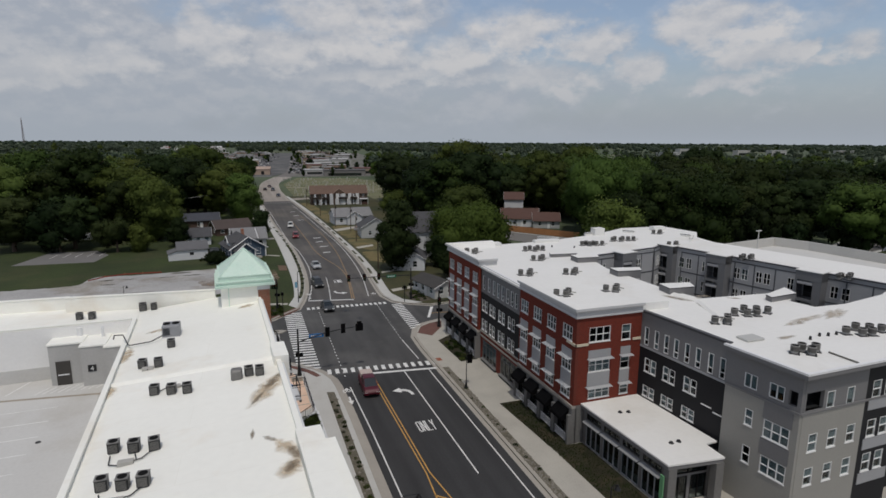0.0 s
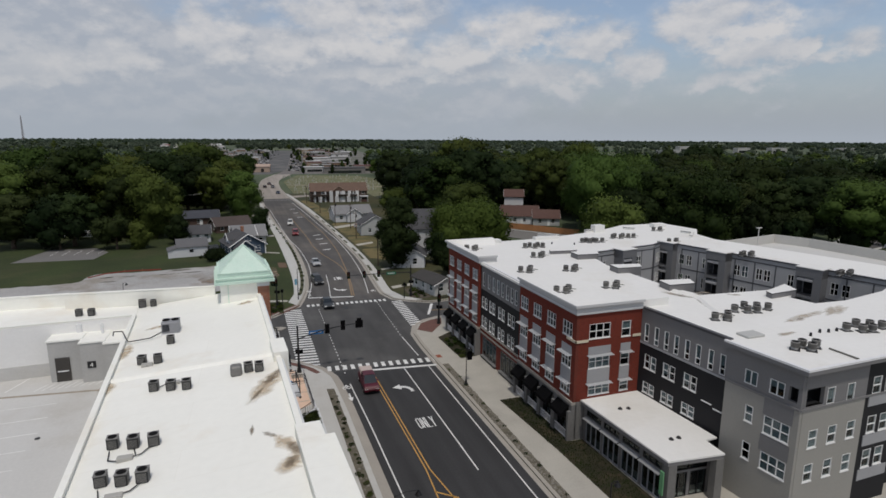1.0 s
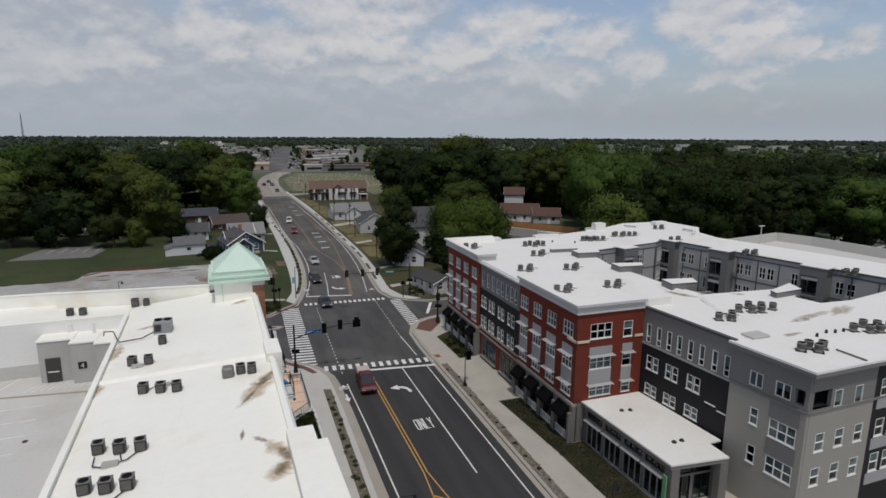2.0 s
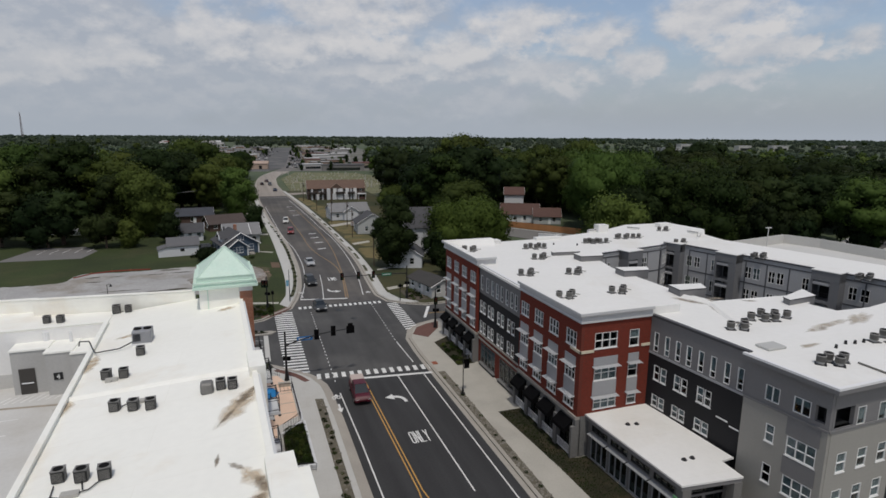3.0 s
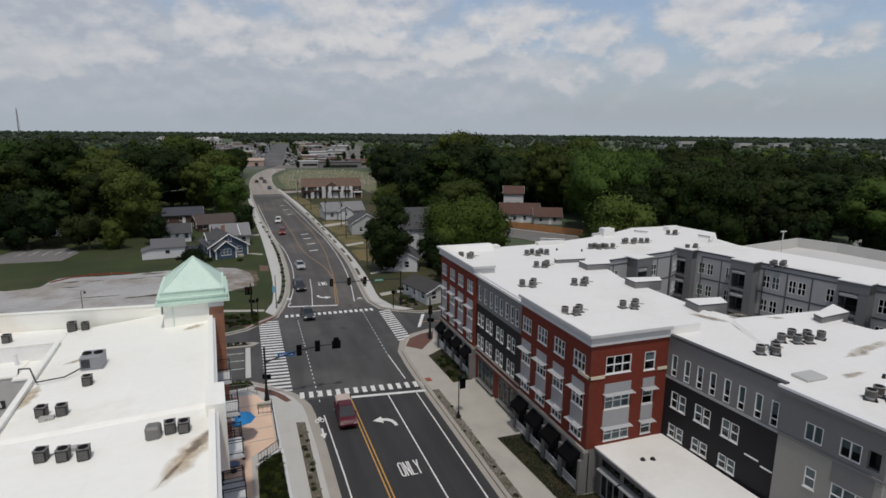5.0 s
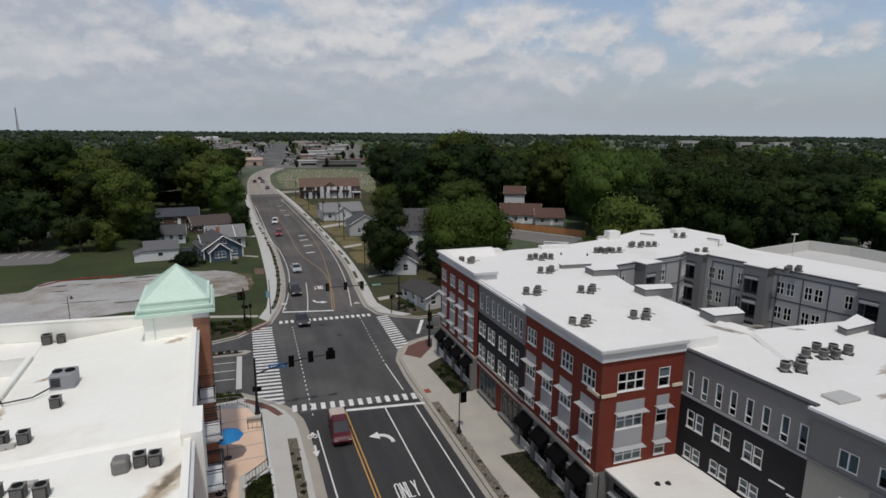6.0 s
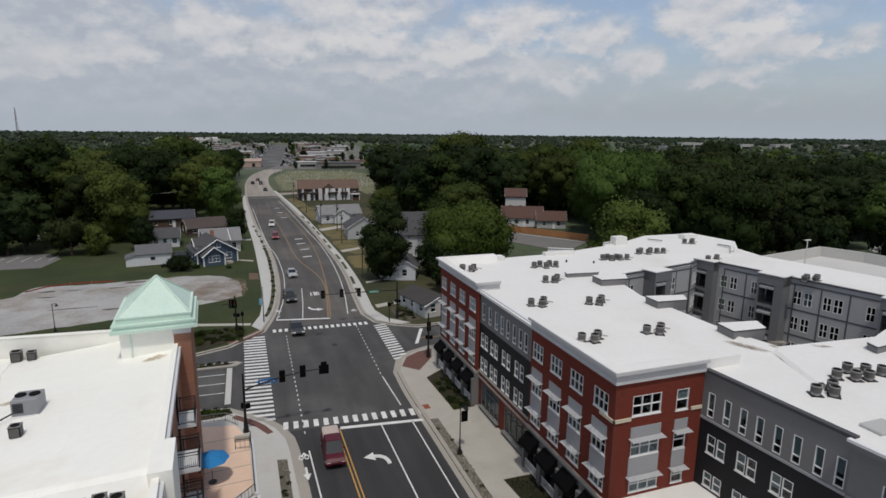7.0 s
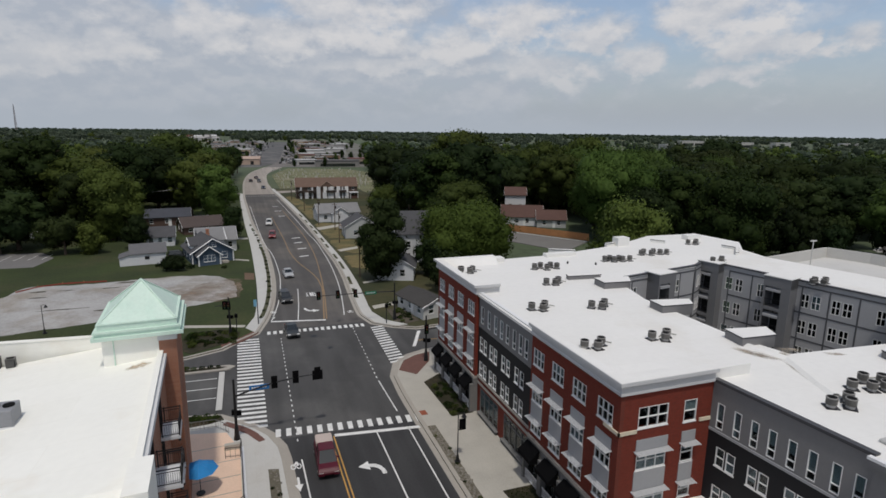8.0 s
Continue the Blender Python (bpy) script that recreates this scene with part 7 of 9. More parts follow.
railing("black metal rail along the patio edge", [(-17.2, 0.0), (-17.05, -7.8)], 1.0)
railing("black metal rail at the upper landing", [(-18.6, -0.2), (-17.3, -0.35), (-17.2, 1.1)], 1.0)
railing("black metal rail at the patio steps", [(-17.0, -7.9), (-18.9, -9.9)], 1.0)
railing("black metal rail beside the planter", [(-18.95, -17.0), (-16.6, -17.6)], 0.8)
railing("pale metal rail along the patio ramp", [(-22.2, 6.0), (-19.6, 5.9), (-18.4, 4.4)], 0.9, 0.17, UNITG)
st = thing("patio_steps", "short concrete steps with side rails beside the signal pole", "steps", -18.1, 1.9, 0.15)
for k in range(3):
    bm = bmesh.new()
    box(bm, -18.7 + 0.0, 1.1 + 0.35 * k, 0.15, -17.35, 1.45 + 0.35 * k, 0.68 - 0.17 * k)
    part("step", bm, CONCRETE, st)
wall_ = thing("garden_wall", "low pale garden wall along the patio", "low wall", -17.2, -3, 0.15)
bm = bmesh.new()
prism(bm, [(-17.3, 1.0), (-17.0, 1.0), (-16.75, -8.2), (-17.05, -8.2)], 0.15, 0.42)
part("wall", bm, SIDINGW, wall_)
plw = thing("planter_wall", "white low wall round the clipped hedge bed", "planter", -17.8, -13, 0.15)
for a, b in (((-19.1, -10.75), (-16.95, -8.7)), ((-16.75, -8.7), (-16.55, -17.2)), ((-16.55, -17.2), (-19.1, -16.95))):
    Fp = Face(a, b)
    bm = bmesh.new()
    Fp.box(bm, 0.0, Fp.length - 0.13, -0.12, 0.12, 0.15, 0.62)
    part("wall", bm, SIDINGW, plw)
tb = thing("patio_table", "round blue-grey patio table under the balcony", "table", -21.0, -10.4, 0.17)
bm = bmesh.new()
cyl(bm, -21.0, -10.4, 0.88, 0.93, 0.55, 16)
part("tabletop", bm, surface("table_blue", (0.10, 0.16, 0.26), 0.5, 0.08), tb)
bm = bmesh.new()
cyl(bm, -21.0, -10.4, 0.17, 0.88, 0.05, 8), cyl(bm, -21.0, -10.4, 0.17, 0.22, 0.3, 12)
part("pedestal", bm, DARKMETAL, tb)

# ---- houses ----
def house(name, label, x, y, w, d, turn, eave, ridge, wall_mat, roof_mat, porch=False, windows=3, chimney=False, group="", gable_front=0.0):
    """A gabled house: ridge along its own x; its front faces its own -y."""
    t = thing(name, label, "house", group=group)
    for s, nm in ((0, "front"), (1, "back")):
        F = Face((-w / 2, -d / 2), (w / 2, -d / 2)) if s == 0 else Face((w / 2, d / 2), (-w / 2, d / 2))
        hs = []
        floors = (0.9,) if eave < 4.8 else (0.9, 3.6)
        for zz in floors:
            for k in range(windows):
                c = w * (k + 0.5) / windows
                hs.append((c - 0.55, c + 0.55, zz, zz + 1.4))
        part("wall", F.wall(0, eave, hs, 0.2), wall_mat, t)
        for h in hs:
            window(t, F, *h, cols=1, blind=0.5)
    for s in (-1, 1):
        F = Face((-w / 2, d / 2), (-w / 2, -d / 2)) if s < 0 else Face((w / 2, -d / 2), (w / 2, d / 2))
        hs = [(d * q - 0.5, d * q + 0.5, 0.9, 2.3) for q in (0.3, 0.7)]
        if eave >= 4.8:
            hs += [(d * q - 0.5, d * q + 0.5, 3.6, 5.0) for q in (0.3, 0.7)]
        part("wall", F.wall(0, eave, hs, 0.2, 0.202, d - 0.202), wall_mat, t)
        for h in hs:
            window(t, F, *h, cols=1, blind=0.5)
        bm = bmesh.new()
        a, b, c = F.at(0, 0, eave), F.at(d, 0, eave), F.at(d / 2, 0, ridge - 0.12)
        a2, b2, c2 = F.at(0, -0.2, eave), F.at(d, -0.2, eave), F.at(d / 2, -0.2, ridge - 0.12)
        v = [bm.verts.new(q) for q in (a, b, c, a2, b2, c2)]
        bm.faces.new((v[0], v[1], v[2])), bm.faces.new((v[5], v[4], v[3]))
        bm.faces.new((v[0], v[3], v[4], v[1])), bm.faces.new((v[1], v[4], v[5], v[2])), bm.faces.new((v[2], v[5], v[3], v[0]))
        part("gable", bm, wall_mat, t)
        bm = bmesh.new()
        o = 0.32
        for q in ((0, d / 2), (d, d / 2)):
            p, r = F.at(q[0] + (-0.4 if q[0] == 0 else 0.4), o, eave - 0.3), F.at(q[1], o, ridge + 0.02)
            rod(bm, p, r, 0.09, 4)
        part("bargeboard", bm, FRAME, t, "white bargeboard")
    bm = bmesh.new()
    k, o = (ridge - eave) / (d / 2), 0.5
    for s in (-1, 1):
        P = [(-w / 2 - 0.35, 0, ridge), (w / 2 + 0.35, 0, ridge), (w / 2 + 0.35, s * (d / 2 + o), eave - k * o), (-w / 2 - 0.35, s * (d / 2 + o), eave - k * o)]
        lo, hi = [bm.verts.new(q) for q in P], [bm.verts.new((q[0], q[1], q[2] + 0.14)) for q in P]
        if s > 0:
            lo, hi = lo[::-1], hi[::-1]
        bm.faces.new(lo), bm.faces.new(hi[::-1])
        for i in range(4):
            j = (i + 1) % 4
            bm.faces.new((lo[j], lo[i], hi[i], hi[j]))
    part("roof", bm, roof_mat, t)
    bm = bmesh.new()
    box(bm, -w / 2 + 0.3, -d / 2 + 0.3, 0, w / 2 - 0.3, d / 2 - 0.3, eave - 0.05)
    part("unlit_core", bm, INSIDE, t)
    if gable_front:
        g, gd = gable_front, d / 2 + 1.4
        zr = eave + (ridge - eave) * 0.72
        bm = bmesh.new()
        v = [bm.verts.new(q) for q in ((-g, -gd, 0), (g, -gd, 0), (g, -gd, eave), (0, -gd, zr), (-g, -gd, eave), (-g, 0, 0), (g, 0, 0), (g, 0, eave), (0, 0, zr), (-g, 0, eave))]
        for f in ((0, 1, 2, 3, 4), (0, 4, 9, 5), (1, 6, 7, 2)):
            bm.faces.new([v[i] for i in f])
        part("front_gable", bm, wall_mat, t)
        bm = bmesh.new()
        for s in (-1, 1):
            P = [(0, -gd - 0.4, zr + 0.02), (0, 0, zr + 0.02), (s * (g + 0.45), 0, eave - 0.25), (s * (g + 0.45), -gd - 0.4, eave - 0.25)]
            lo, hi = [bm.verts.new(q) for q in P], [bm.verts.new((q[0], q[1], q[2] + 0.14)) for q in P]
            bm.faces.new(lo), bm.faces.new(hi[::-1])
            for i in range(4):
                j = (i + 1) % 4
                bm.faces.new((lo[j], lo[i], hi[i], hi[j]))
        part("front_roof", bm, roof_mat, t)
        F = Face((-g, -gd), (g, -gd))
        bm = bmesh.new()
        for s in (0, 2 * g):
            rod(bm, F.at(s + (-0.4 if s == 0 else 0.4), 0.38, eave - 0.22), F.at(g, 0.38, zr + 0.05), 0.1, 4)
        part("bargeboard", bm, FRAME, t, "white bargeboard")
        window(t, Face((-g, -gd - 0.03), (g, -gd - 0.03)), g - 0.9, g + 0.9, 1.0, 2.5, cols=2, blind=0.6)
        window(t, Face((-g, -gd - 0.03), (g, -gd - 0.03)), g - 0.6, g + 0.6, eave - 0.2, eave + 0.8, cols=2, blind=0.4)
    if porch:
        bm = bmesh.new()
        box(bm, -w / 2, -d / 2 - 2.0, 2.5, w / 2, -d / 2 + 0.1, 2.66)
        part("porch_roof", bm, roof_mat, t)
        for k in range(4):
            bm = bmesh.new()
            cx = -w / 2 + 0.15 + (w - 0.3) * k / 3
            box(bm, cx - 0.08, -d / 2 - 1.9, 0, cx + 0.08, -d / 2 - 1.74, 2.5)
            part("porch_post", bm, FRAME, t)
    if chimney:
        bm = bmesh.new()
        box(bm, w * 0.18, -0.3, eave, w * 0.18 + 0.6, 0.3, ridge + 0.9)
        part("chimney", bm, ORANGE_X, t)
    bm = bmesh.new()
    box(bm, 0.3, -d / 2 - 0.05, 0, 1.2, -d / 2 - 0.01, 2.05)
    part("door", bm, FRAME, t)
    t.matrix_basis = pose(x, y, 0.08, 0, 0, turn)
    return t


GREYSIDE = surface("pale_grey_siding", (0.42, 0.43, 0.42), 0.75, 0.06, 0.5, 6)


def gable_roof(bm, x0, x1, y0, y1, eave, ridge, along, over=0.45):
    """Two sloping slabs over a rectangle; along: the way the ridge runs, 'x' or 'y'."""
    swap = along == "y"
    a0, a1, b0, b1 = (y0, y1, x0, x1) if swap else (x0, x1, y0, y1)
    mid, k = (b0 + b1) / 2, (ridge - eave) / ((b1 - b0) / 2)
    for e, sg in ((b0, -1), (b1, 1)):
        P = [(a0 - over, mid, ridge), (a1 + over, mid, ridge), (a1 + over, e + sg * over, eave - k * over), (a0 - over, e + sg * over, eave - k * over)]
        P = [(q[1], q[0], q[2]) if swap else q for q in P]
        lo, hi = [bm.verts.new(q) for q in P], [bm.verts.new((q[0], q[1], q[2] + 0.14)) for q in P]
        bm.faces.new(lo), bm.faces.new(hi[::-1])
        for i in range(4):
            j = (i + 1) % 4
            bm.faces.new((lo[j], lo[i], hi[i], hi[j]))
    bmesh.ops.recalc_face_normals(bm, faces=bm.faces[:])


def gabled_box(bm, x0, x1, y0, y1, eave, ridge, along):
    """A closed body under such a roof."""
    swap = along == "y"
    a0, a1, b0, b1 = (y0, y1, x0, x1) if swap else (x0, x1, y0, y1)
    prof = [(b0, 0), (b1, 0), (b1, eave), ((b0 + b1) / 2, ridge), (b0, eave)]
    rings = [[bm.verts.new((b, a, z) if swap else (a, b, z)) for b, z in prof] for a in (a0, a1)]
    bm.faces.new(rings[0]), bm.faces.new(rings[1])
    for i in range(5):
        j = (i + 1) % 5
        bm.faces.new((rings[0][i], rings[0][j], rings[1][j], rings[1][i]))
    bmesh.ops.recalc_face_normals(bm, faces=bm.faces[:])


def rake(t, p, apex, q, r=0.12):
    """White boards along both slopes of a gable."""
    for e in (p, q):
        bm = bmesh.new()
        rod(bm, e, apex, r, 4)
        part("bargeboard", bm, FRAME, t, "white bargeboard")


def bungalow(x, y, turn):
    """Craftsman bungalow: front gable with a lower porch gable before it, dormer on one slope, pale rear wing. Its front faces its own -y."""
    t = thing("bungalow", "slate-blue craftsman bungalow with white trim, porch gable and dormer", "house")
    PALE = surface("shingle_pale", (0.21, 0.21, 0.212), 0.9, 0.1, 0.6, 6)
    for nm, w, r, mw, mr in (("body", (-4.4, 4.4, 0.0, 10.5, 2.6, 5.3), "y", BLUE_SIDE, SHINGLE), ("porch", (-3.5, 0.9, -2.5, 0.4, 2.4, 4.1), "y", BLUE_SIDE, SHINGLE),
                             ("dormer", (-4.0, -0.4, 2.2, 5.6, 4.1, 5.35), "x", SIDINGW, SHINGLE), ("rear_wing", (-0.4, 5.0, 10.2, 14.6, 3.4, 5.5), "x", SIDINGW, PALE)):
        bm = bmesh.new()
        gabled_box(bm, *w, r)
        part(nm, bm, mw, t)
        bm = bmesh.new()
        gable_roof(bm, *w[:4], w[4] + 0.03, w[5] + 0.03, r)
        part("roof", bm, mr, t, "grey shingle roof")
    rake(t, (-4.9, -0.48, 2.35), (0, -0.48, 5.42), (4.9, -0.48, 2.35))
    rake(t, (-4.0, -2.98, 2.1), (-1.3, -2.98, 4.22), (1.4, -2.98, 2.1))
    rake(t, (-4.48, 1.7, 3.9), (-4.48, 3.9, 5.45), (-4.48, 6.1, 3.9), 0.1)
    rake(t, (5.46, 9.7, 3.15), (5.46, 12.4, 5.6), (5.46, 15.1, 3.15))
    F = Face((-3.5, -2.53), (0.9, -2.53))
    window(t, F, 1.0, 3.4, 0.9, 2.3, cols=3, rows=2, blind=0.5)
    F = Face((-4.4, -0.03), (4.4, -0.03))
    window(t, F, 6.3, 7.5, 0.9, 2.3, cols=1, blind=0.5)
    window(t, F, 3.6, 5.2, 3.6, 4.6, cols=2, rows=2, blind=0.3)
    F = Face((4.43, 0), (4.43, 10.5))
    for u in (1.5, 5.0, 8.0):
        window(t, F, u, u + 1.1, 0.9, 2.3, blind=0.5)
    F = Face((-4.43, 10.5), (-4.43, 0))
    for u in (1.6, 4.4, 7.6):
        window(t, F, u, u + 1.1, 0.9, 2.3, blind=0.5)
    window(t, Face((-4.03, 5.6), (-4.03, 2.2)), 1.0, 2.4, 3.5, 4.6, cols=2, blind=0.3)
    F = Face((5.03, 10.2), (5.03, 14.6))
    for u in (0.8, 2.8):
        window(t, F, u, u + 1.1, 1.0, 2.5, blind=0.5)
    for px_ in (-3.55, 0.95, -4.35, 4.35):
        bm = bmesh.new()
        y0 = -2.6 if abs(px_) < 4 else -0.1
        box(bm, px_ - 0.13, y0 - 0.1, 0, px_ + 0.13, y0 + 0.12, 2.35)
        part("corner_post", bm, FRAME, t)
    bm = bmesh.new()
    box(bm, 0.9, -1.6, 0.0, 3.0, -0.05, 0.35), box(bm, 1.1, -2.1, 0.0, 2.7, -1.6, 0.18)
    part("porch_step", bm, KERB, t)
    bm = bmesh.new()
    box(bm, 0.4, 7.2, 4.4, 1.1, 7.9, 6.4)
    part("chimney", bm, ORANGE_X, t, "brick chimney")
    t.matrix_basis = pose(x, y, 0.08, 0, 0, turn)


def shed(x, y, turn):
    t = thing("garden_shed", "long low white shed with a lean-to and grey roof", "shed")
    for w, r, nm in (((-2.6, 4.3, -2.6, 2.8, 2.6, 4.2), "x", "body"),):
        bm = bmesh.new()
        gabled_box(bm, *w, r)
        part(nm, bm, SIDINGW, t)
        bm = bmesh.new()
        gable_roof(bm, *w[:4], w[4] + 0.02, w[5] + 0.02, r, 0.3)
        part("roof", bm, surface("shed_roof", (0.12, 0.12, 0.125), 0.85, 0.12, 0.6, 6), t)
    bm = bmesh.new()
    prism(bm, [(-4.8, -2.6), (-2.604, -2.6), (-2.604, 2.2), (-4.8, 2.2)], 0, lambda px_, py_: 1.75 + 0.3 * (px_ + 4.8))
    part("lean_to", bm, SIDINGW, t)
    bm = bmesh.new()
    v = [bm.verts.new(q) for q in ((-5.0, -2.8, 1.72), (-2.62, -2.8, 2.43), (-2.62, 2.4, 2.43), (-5.0, 2.4, 1.72))]
    w = [bm.verts.new(q.co + Vector((0, 0, 0.1))) for q in v]
    bm.faces.new(v[::-1]), bm.faces.new(w)
    for i in range(4):
        j = (i + 1) % 4
        bm.faces.new((v[i], v[j], w[j], w[i]))
    part("lean_to_roof", bm, MATS["shed_roof"], t)
    bm = bmesh.new()
    box(bm, 0.1, -2.66, 1.2, 1.0, -2.61, 1.9)
    part("shed_window", bm, INSIDE, t, "small dark opening")
    t.matrix_basis = pose(x, y, 0.08, 0, 0, turn)


bungalow(-22.6, 83.2, 15)
shed(-37.0, 87.6, 8)
house("ranch_house", "small white outbuilding with a grey roof under trees", -36.0, 109, 6.5, 7, 4, 2.6, 4.5, SIDINGW, SHINGLE)
house("ranch_house", "low dark-roofed ranch house behind the shed", -38.0, 143, 13, 9, 5, 2.8, 4.7, SHINGLE_B, surface("shingle_blue", (0.06, 0.065, 0.08), 0.9, 0.15, 0.6, 6))
house("ranch_house", "brown-roofed ranch house beside the street", -27.5, 126, 11, 9, 16, 2.3, 4.4, SHINGLE_B, surface("shingle_umber", (0.075, 0.058, 0.052), 0.9, 0.15, 0.6, 6))
house("ranch_house", "pale roofed outbuilding by the bungalow", -22.5, 99, 9, 7, 6, 3.0, 5.4, GREYSIDE, surface("shingle_pale", (0.27, 0.27, 0.27), 0.9, 0.1, 0.6, 6))
house("town_house", "tall pale house with a dark grey roof behind the trees", 22.4, 74.5, 11, 9, -8, 7.0, 11.2, SIDINGW, SHINGLE, windows=2)
house("garage_house", "small white house with a dark roof beside the lawn", 13.4, 59.4, 6.6, 7.4, 70, 3.0, 5.2, SIDINGW, SHINGLE, windows=2)
house("cottage", "low white cottage with dark shutters and a grey roof", 11.7, 36.0, 8.4, 4.9, -76, 2.4, 3.3, surface("cottage_siding", (0.56, 0.56, 0.54), 0.75, 0.06, 0.5, 6), surface("shingle_cottage", (0.052, 0.049, 0.046), 0.9, 0.12, 0.6, 6))
house("white_house", "white gabled house with a grey roof", 13.6, 138, 13.5, 9, 4, 3.0, 5.4, SIDINGW, surface("shingle_pale", (0.27, 0.27, 0.27), 0.9), gable_front=2.6)
house("grey_house", "grey house with white gable facing the street", 15.2, 107, 8, 9, 88, 3.4, 6.0, GREYSIDE, SHINGLE, windows=2)
row = house("apartment_row", "two-storey brown apartment row with white bays below the eaves", 19.5, 203, 26, 11, -4, 5.2, 8.4, surface("brown_siding", (0.085, 0.062, 0.05), 0.8, 0.1, 0.5, 6), surface("shingle_tan", (0.135, 0.088, 0.066), 0.9, 0.15, 0.6, 6), windows=7)
row_at, row.matrix_basis = row.matrix_basis.copy(), Matrix()
for c, w, z1 in ((-10.9, 0.7, 4.9), (-8.6, 1.5, 2.6), (-6.2, 0.7, 4.9), (-3.6, 1.6, 4.9), (-1.2, 1.3, 2.6), (1.0, 0.8, 4.9), (4.2, 1.4, 2.6), (6.6, 0.7, 4.9), (8.6, 1.2, 2.6)):
    bm = bmesh.new()
    box(bm, c - w / 2, -6.1, 0, c + w / 2, -5.52, z1)
    part("bay", bm, SIDINGW, row, "white stair bay")
for a, b in ((-12.6, -9.2), (-7.8, -4.4), (-0.4, 3.4), (5.0, 8.2)):
    bm = bmesh.new()
    box(bm, a, -6.9, 2.62, b, -5.5, 2.78)
    box(bm, a, -6.9, 2.78, b, -6.84, 3.6)
    part("balcony", bm, surface("dark_rail", (0.04, 0.032, 0.028), 0.8), row, "dark balcony before the upper flats")
bm = bmesh.new()
box(bm, 9.4, -8.6, 2.5, 13.2, -5.5, 2.75)
box(bm, 9.6, -8.4, 0, 9.85, -8.15, 2.5), box(bm, 12.8, -8.4, 0, 13.05, -8.15, 2.5)
part("porch", bm, SIDINGW, row, "white flat-roofed porch")
bm = bmesh.new()
box(bm, 9.9, -8.0, 0, 12.7, -5.6, 1.1)
part("porch_wall", bm, SHINGLE_R, row, "low red wall under the porch")
bm = bmesh.new()
v = [bm.verts.new(q) for q in ((-2.9, -6.0, 5.1), (2.9, -6.0, 5.1), (0, -6.0, 7.2), (0, -2.1, 7.2))]
bm.faces.new((v[0], v[1], v[2])), bm.faces.new((v[0], v[2], v[3])), bm.faces.new((v[1], v[3], v[2]))
part("front_gable", bm, MATS["shingle_tan"], row, "shallow brown front gable")
bm = bmesh.new()
for a in (-1, 1):
    rod(bm, (a * 3.2, -6.06, 4.95), (0, -6.06, 7.27), 0.12, 4)
part("bargeboard", bm, surface("tan_trim", (0.28, 0.21, 0.16), 0.7), row, "tan bargeboard")
row.matrix_basis = row_at
row = bpy.data.objects["apartment_row"]
Fr = Face((7.0, 198.35), (32.0, 196.6))
for u in (8.6, 11.4, 14.2, 17.0, 20.5):
    bm = bmesh.new()
    Fr.box(bm, u - 0.75, u + 0.75, -0.2, 0.55, 0.1, 5.2)
    part("stair_bay", bm, FRAME, row, "white stair bay")
house("hip_house", "white house with a brick-red roof behind the fence", 70, 114, 13, 9, -25, 3.0, 6.0, SIDINGW, SHINGLE_R, windows=4)
house("garage", "garage wing with a brick-red roof", 77, 107.5, 9, 8, -25, 2.7, 5.0, GREYSIDE, SHINGLE_R, windows=2)
house("tall_house", "tall narrow white house with an orange-red roof", 74.5, 128, 7, 7, -25, 8.2, 10.4, SIDINGW, SHINGLE_R, windows=2)
fence = thing("wooden_fence", "long new cedar board fence beside the parking lot", "fence", 66, 92, 0.05)
Ff = Face((74.5, 82.0), (57.0, 107.5))
nb = 120
me = None
for k in range(nb):
    bm = bmesh.new()
    u = Ff.length * k / nb
    Ff.box(bm, u, u + Ff.length / nb * 0.94, 0, 0.03, 0.05, 2.0)
    part("board", bm, CEDAR, fence)
raised("lot_fence", [(73.5, 81.0), (56.0, 106.5), (47.0, 99.5), (61, 71.5)], surface("pale_lot", (0.17, 0.165, 0.155), 0.9, 0.12, 0.2, 4), "asphalt lot inside the cedar fence", 0.07, "parking lot")
structure("kerb_lot", strip([(73.0, 80.8), (55.6, 106.2)], [(73.5, 81.15), (56.1, 106.55)], 0.02, 0.16), CONCRETE_PALE, "pale kerb along the cedar fence", "kerb")
for k in range(9):
    u = 2.2 + 3.0 * k
    a, b = Ff.at(u, 0.9, 0), Ff.at(u, 5.2, 0)
    structure("stall_line", strip(offset([(a.x, a.y), (b.x, b.y)], -0.07), offset([(a.x, a.y), (b.x, b.y)], 0.07), 0.06, 0.078), PAINT, "white stall line on the fenced lot", "road paint")
# orange-red silt fence along the back of the gravel lot
silt = thing("silt_fence", "low orange-red fabric silt fence behind the gravel lot", "fence", -40, 72, 0.1)
sp = [(-55.2, 67.6), (-52.6, 70.6), (-49, 72.0), (-45.4, 71.9), (-41.5, 71.6)]
for a, b in zip(sp, sp[1:]):
    Fs = Face(a, b)
    bm = bmesh.new()
    Fs.box(bm, 0.02, Fs.length - 0.02, -0.01, 0.01, 0.1, 0.36)
    part("fabric", bm, surface("silt_fabric", (0.27, 0.055, 0.04), 0.8, 0.25, 0.8, 6), silt)
    bm = bmesh.new()
    Fs.box(bm, -0.03, 0.03, -0.03, 0.03, 0.08, 0.55)
    part("stake", bm, CEDAR, silt)
tr = thing("trailer", "long low white trailer parked under the trees", "trailer", -69, 121.5, 0.05)
Ft = Face((-74, 123.2), (-65, 120.2))
bm = bmesh.new()
Ft.box(bm, 0.2, 8.6, -2.2, 0, 0.7, 2.5)
bmesh.ops.bevel(bm, geom=bm.edges[:], offset=0.2, segments=2, affect="EDGES")
part("body", bm, SIDINGW, tr)
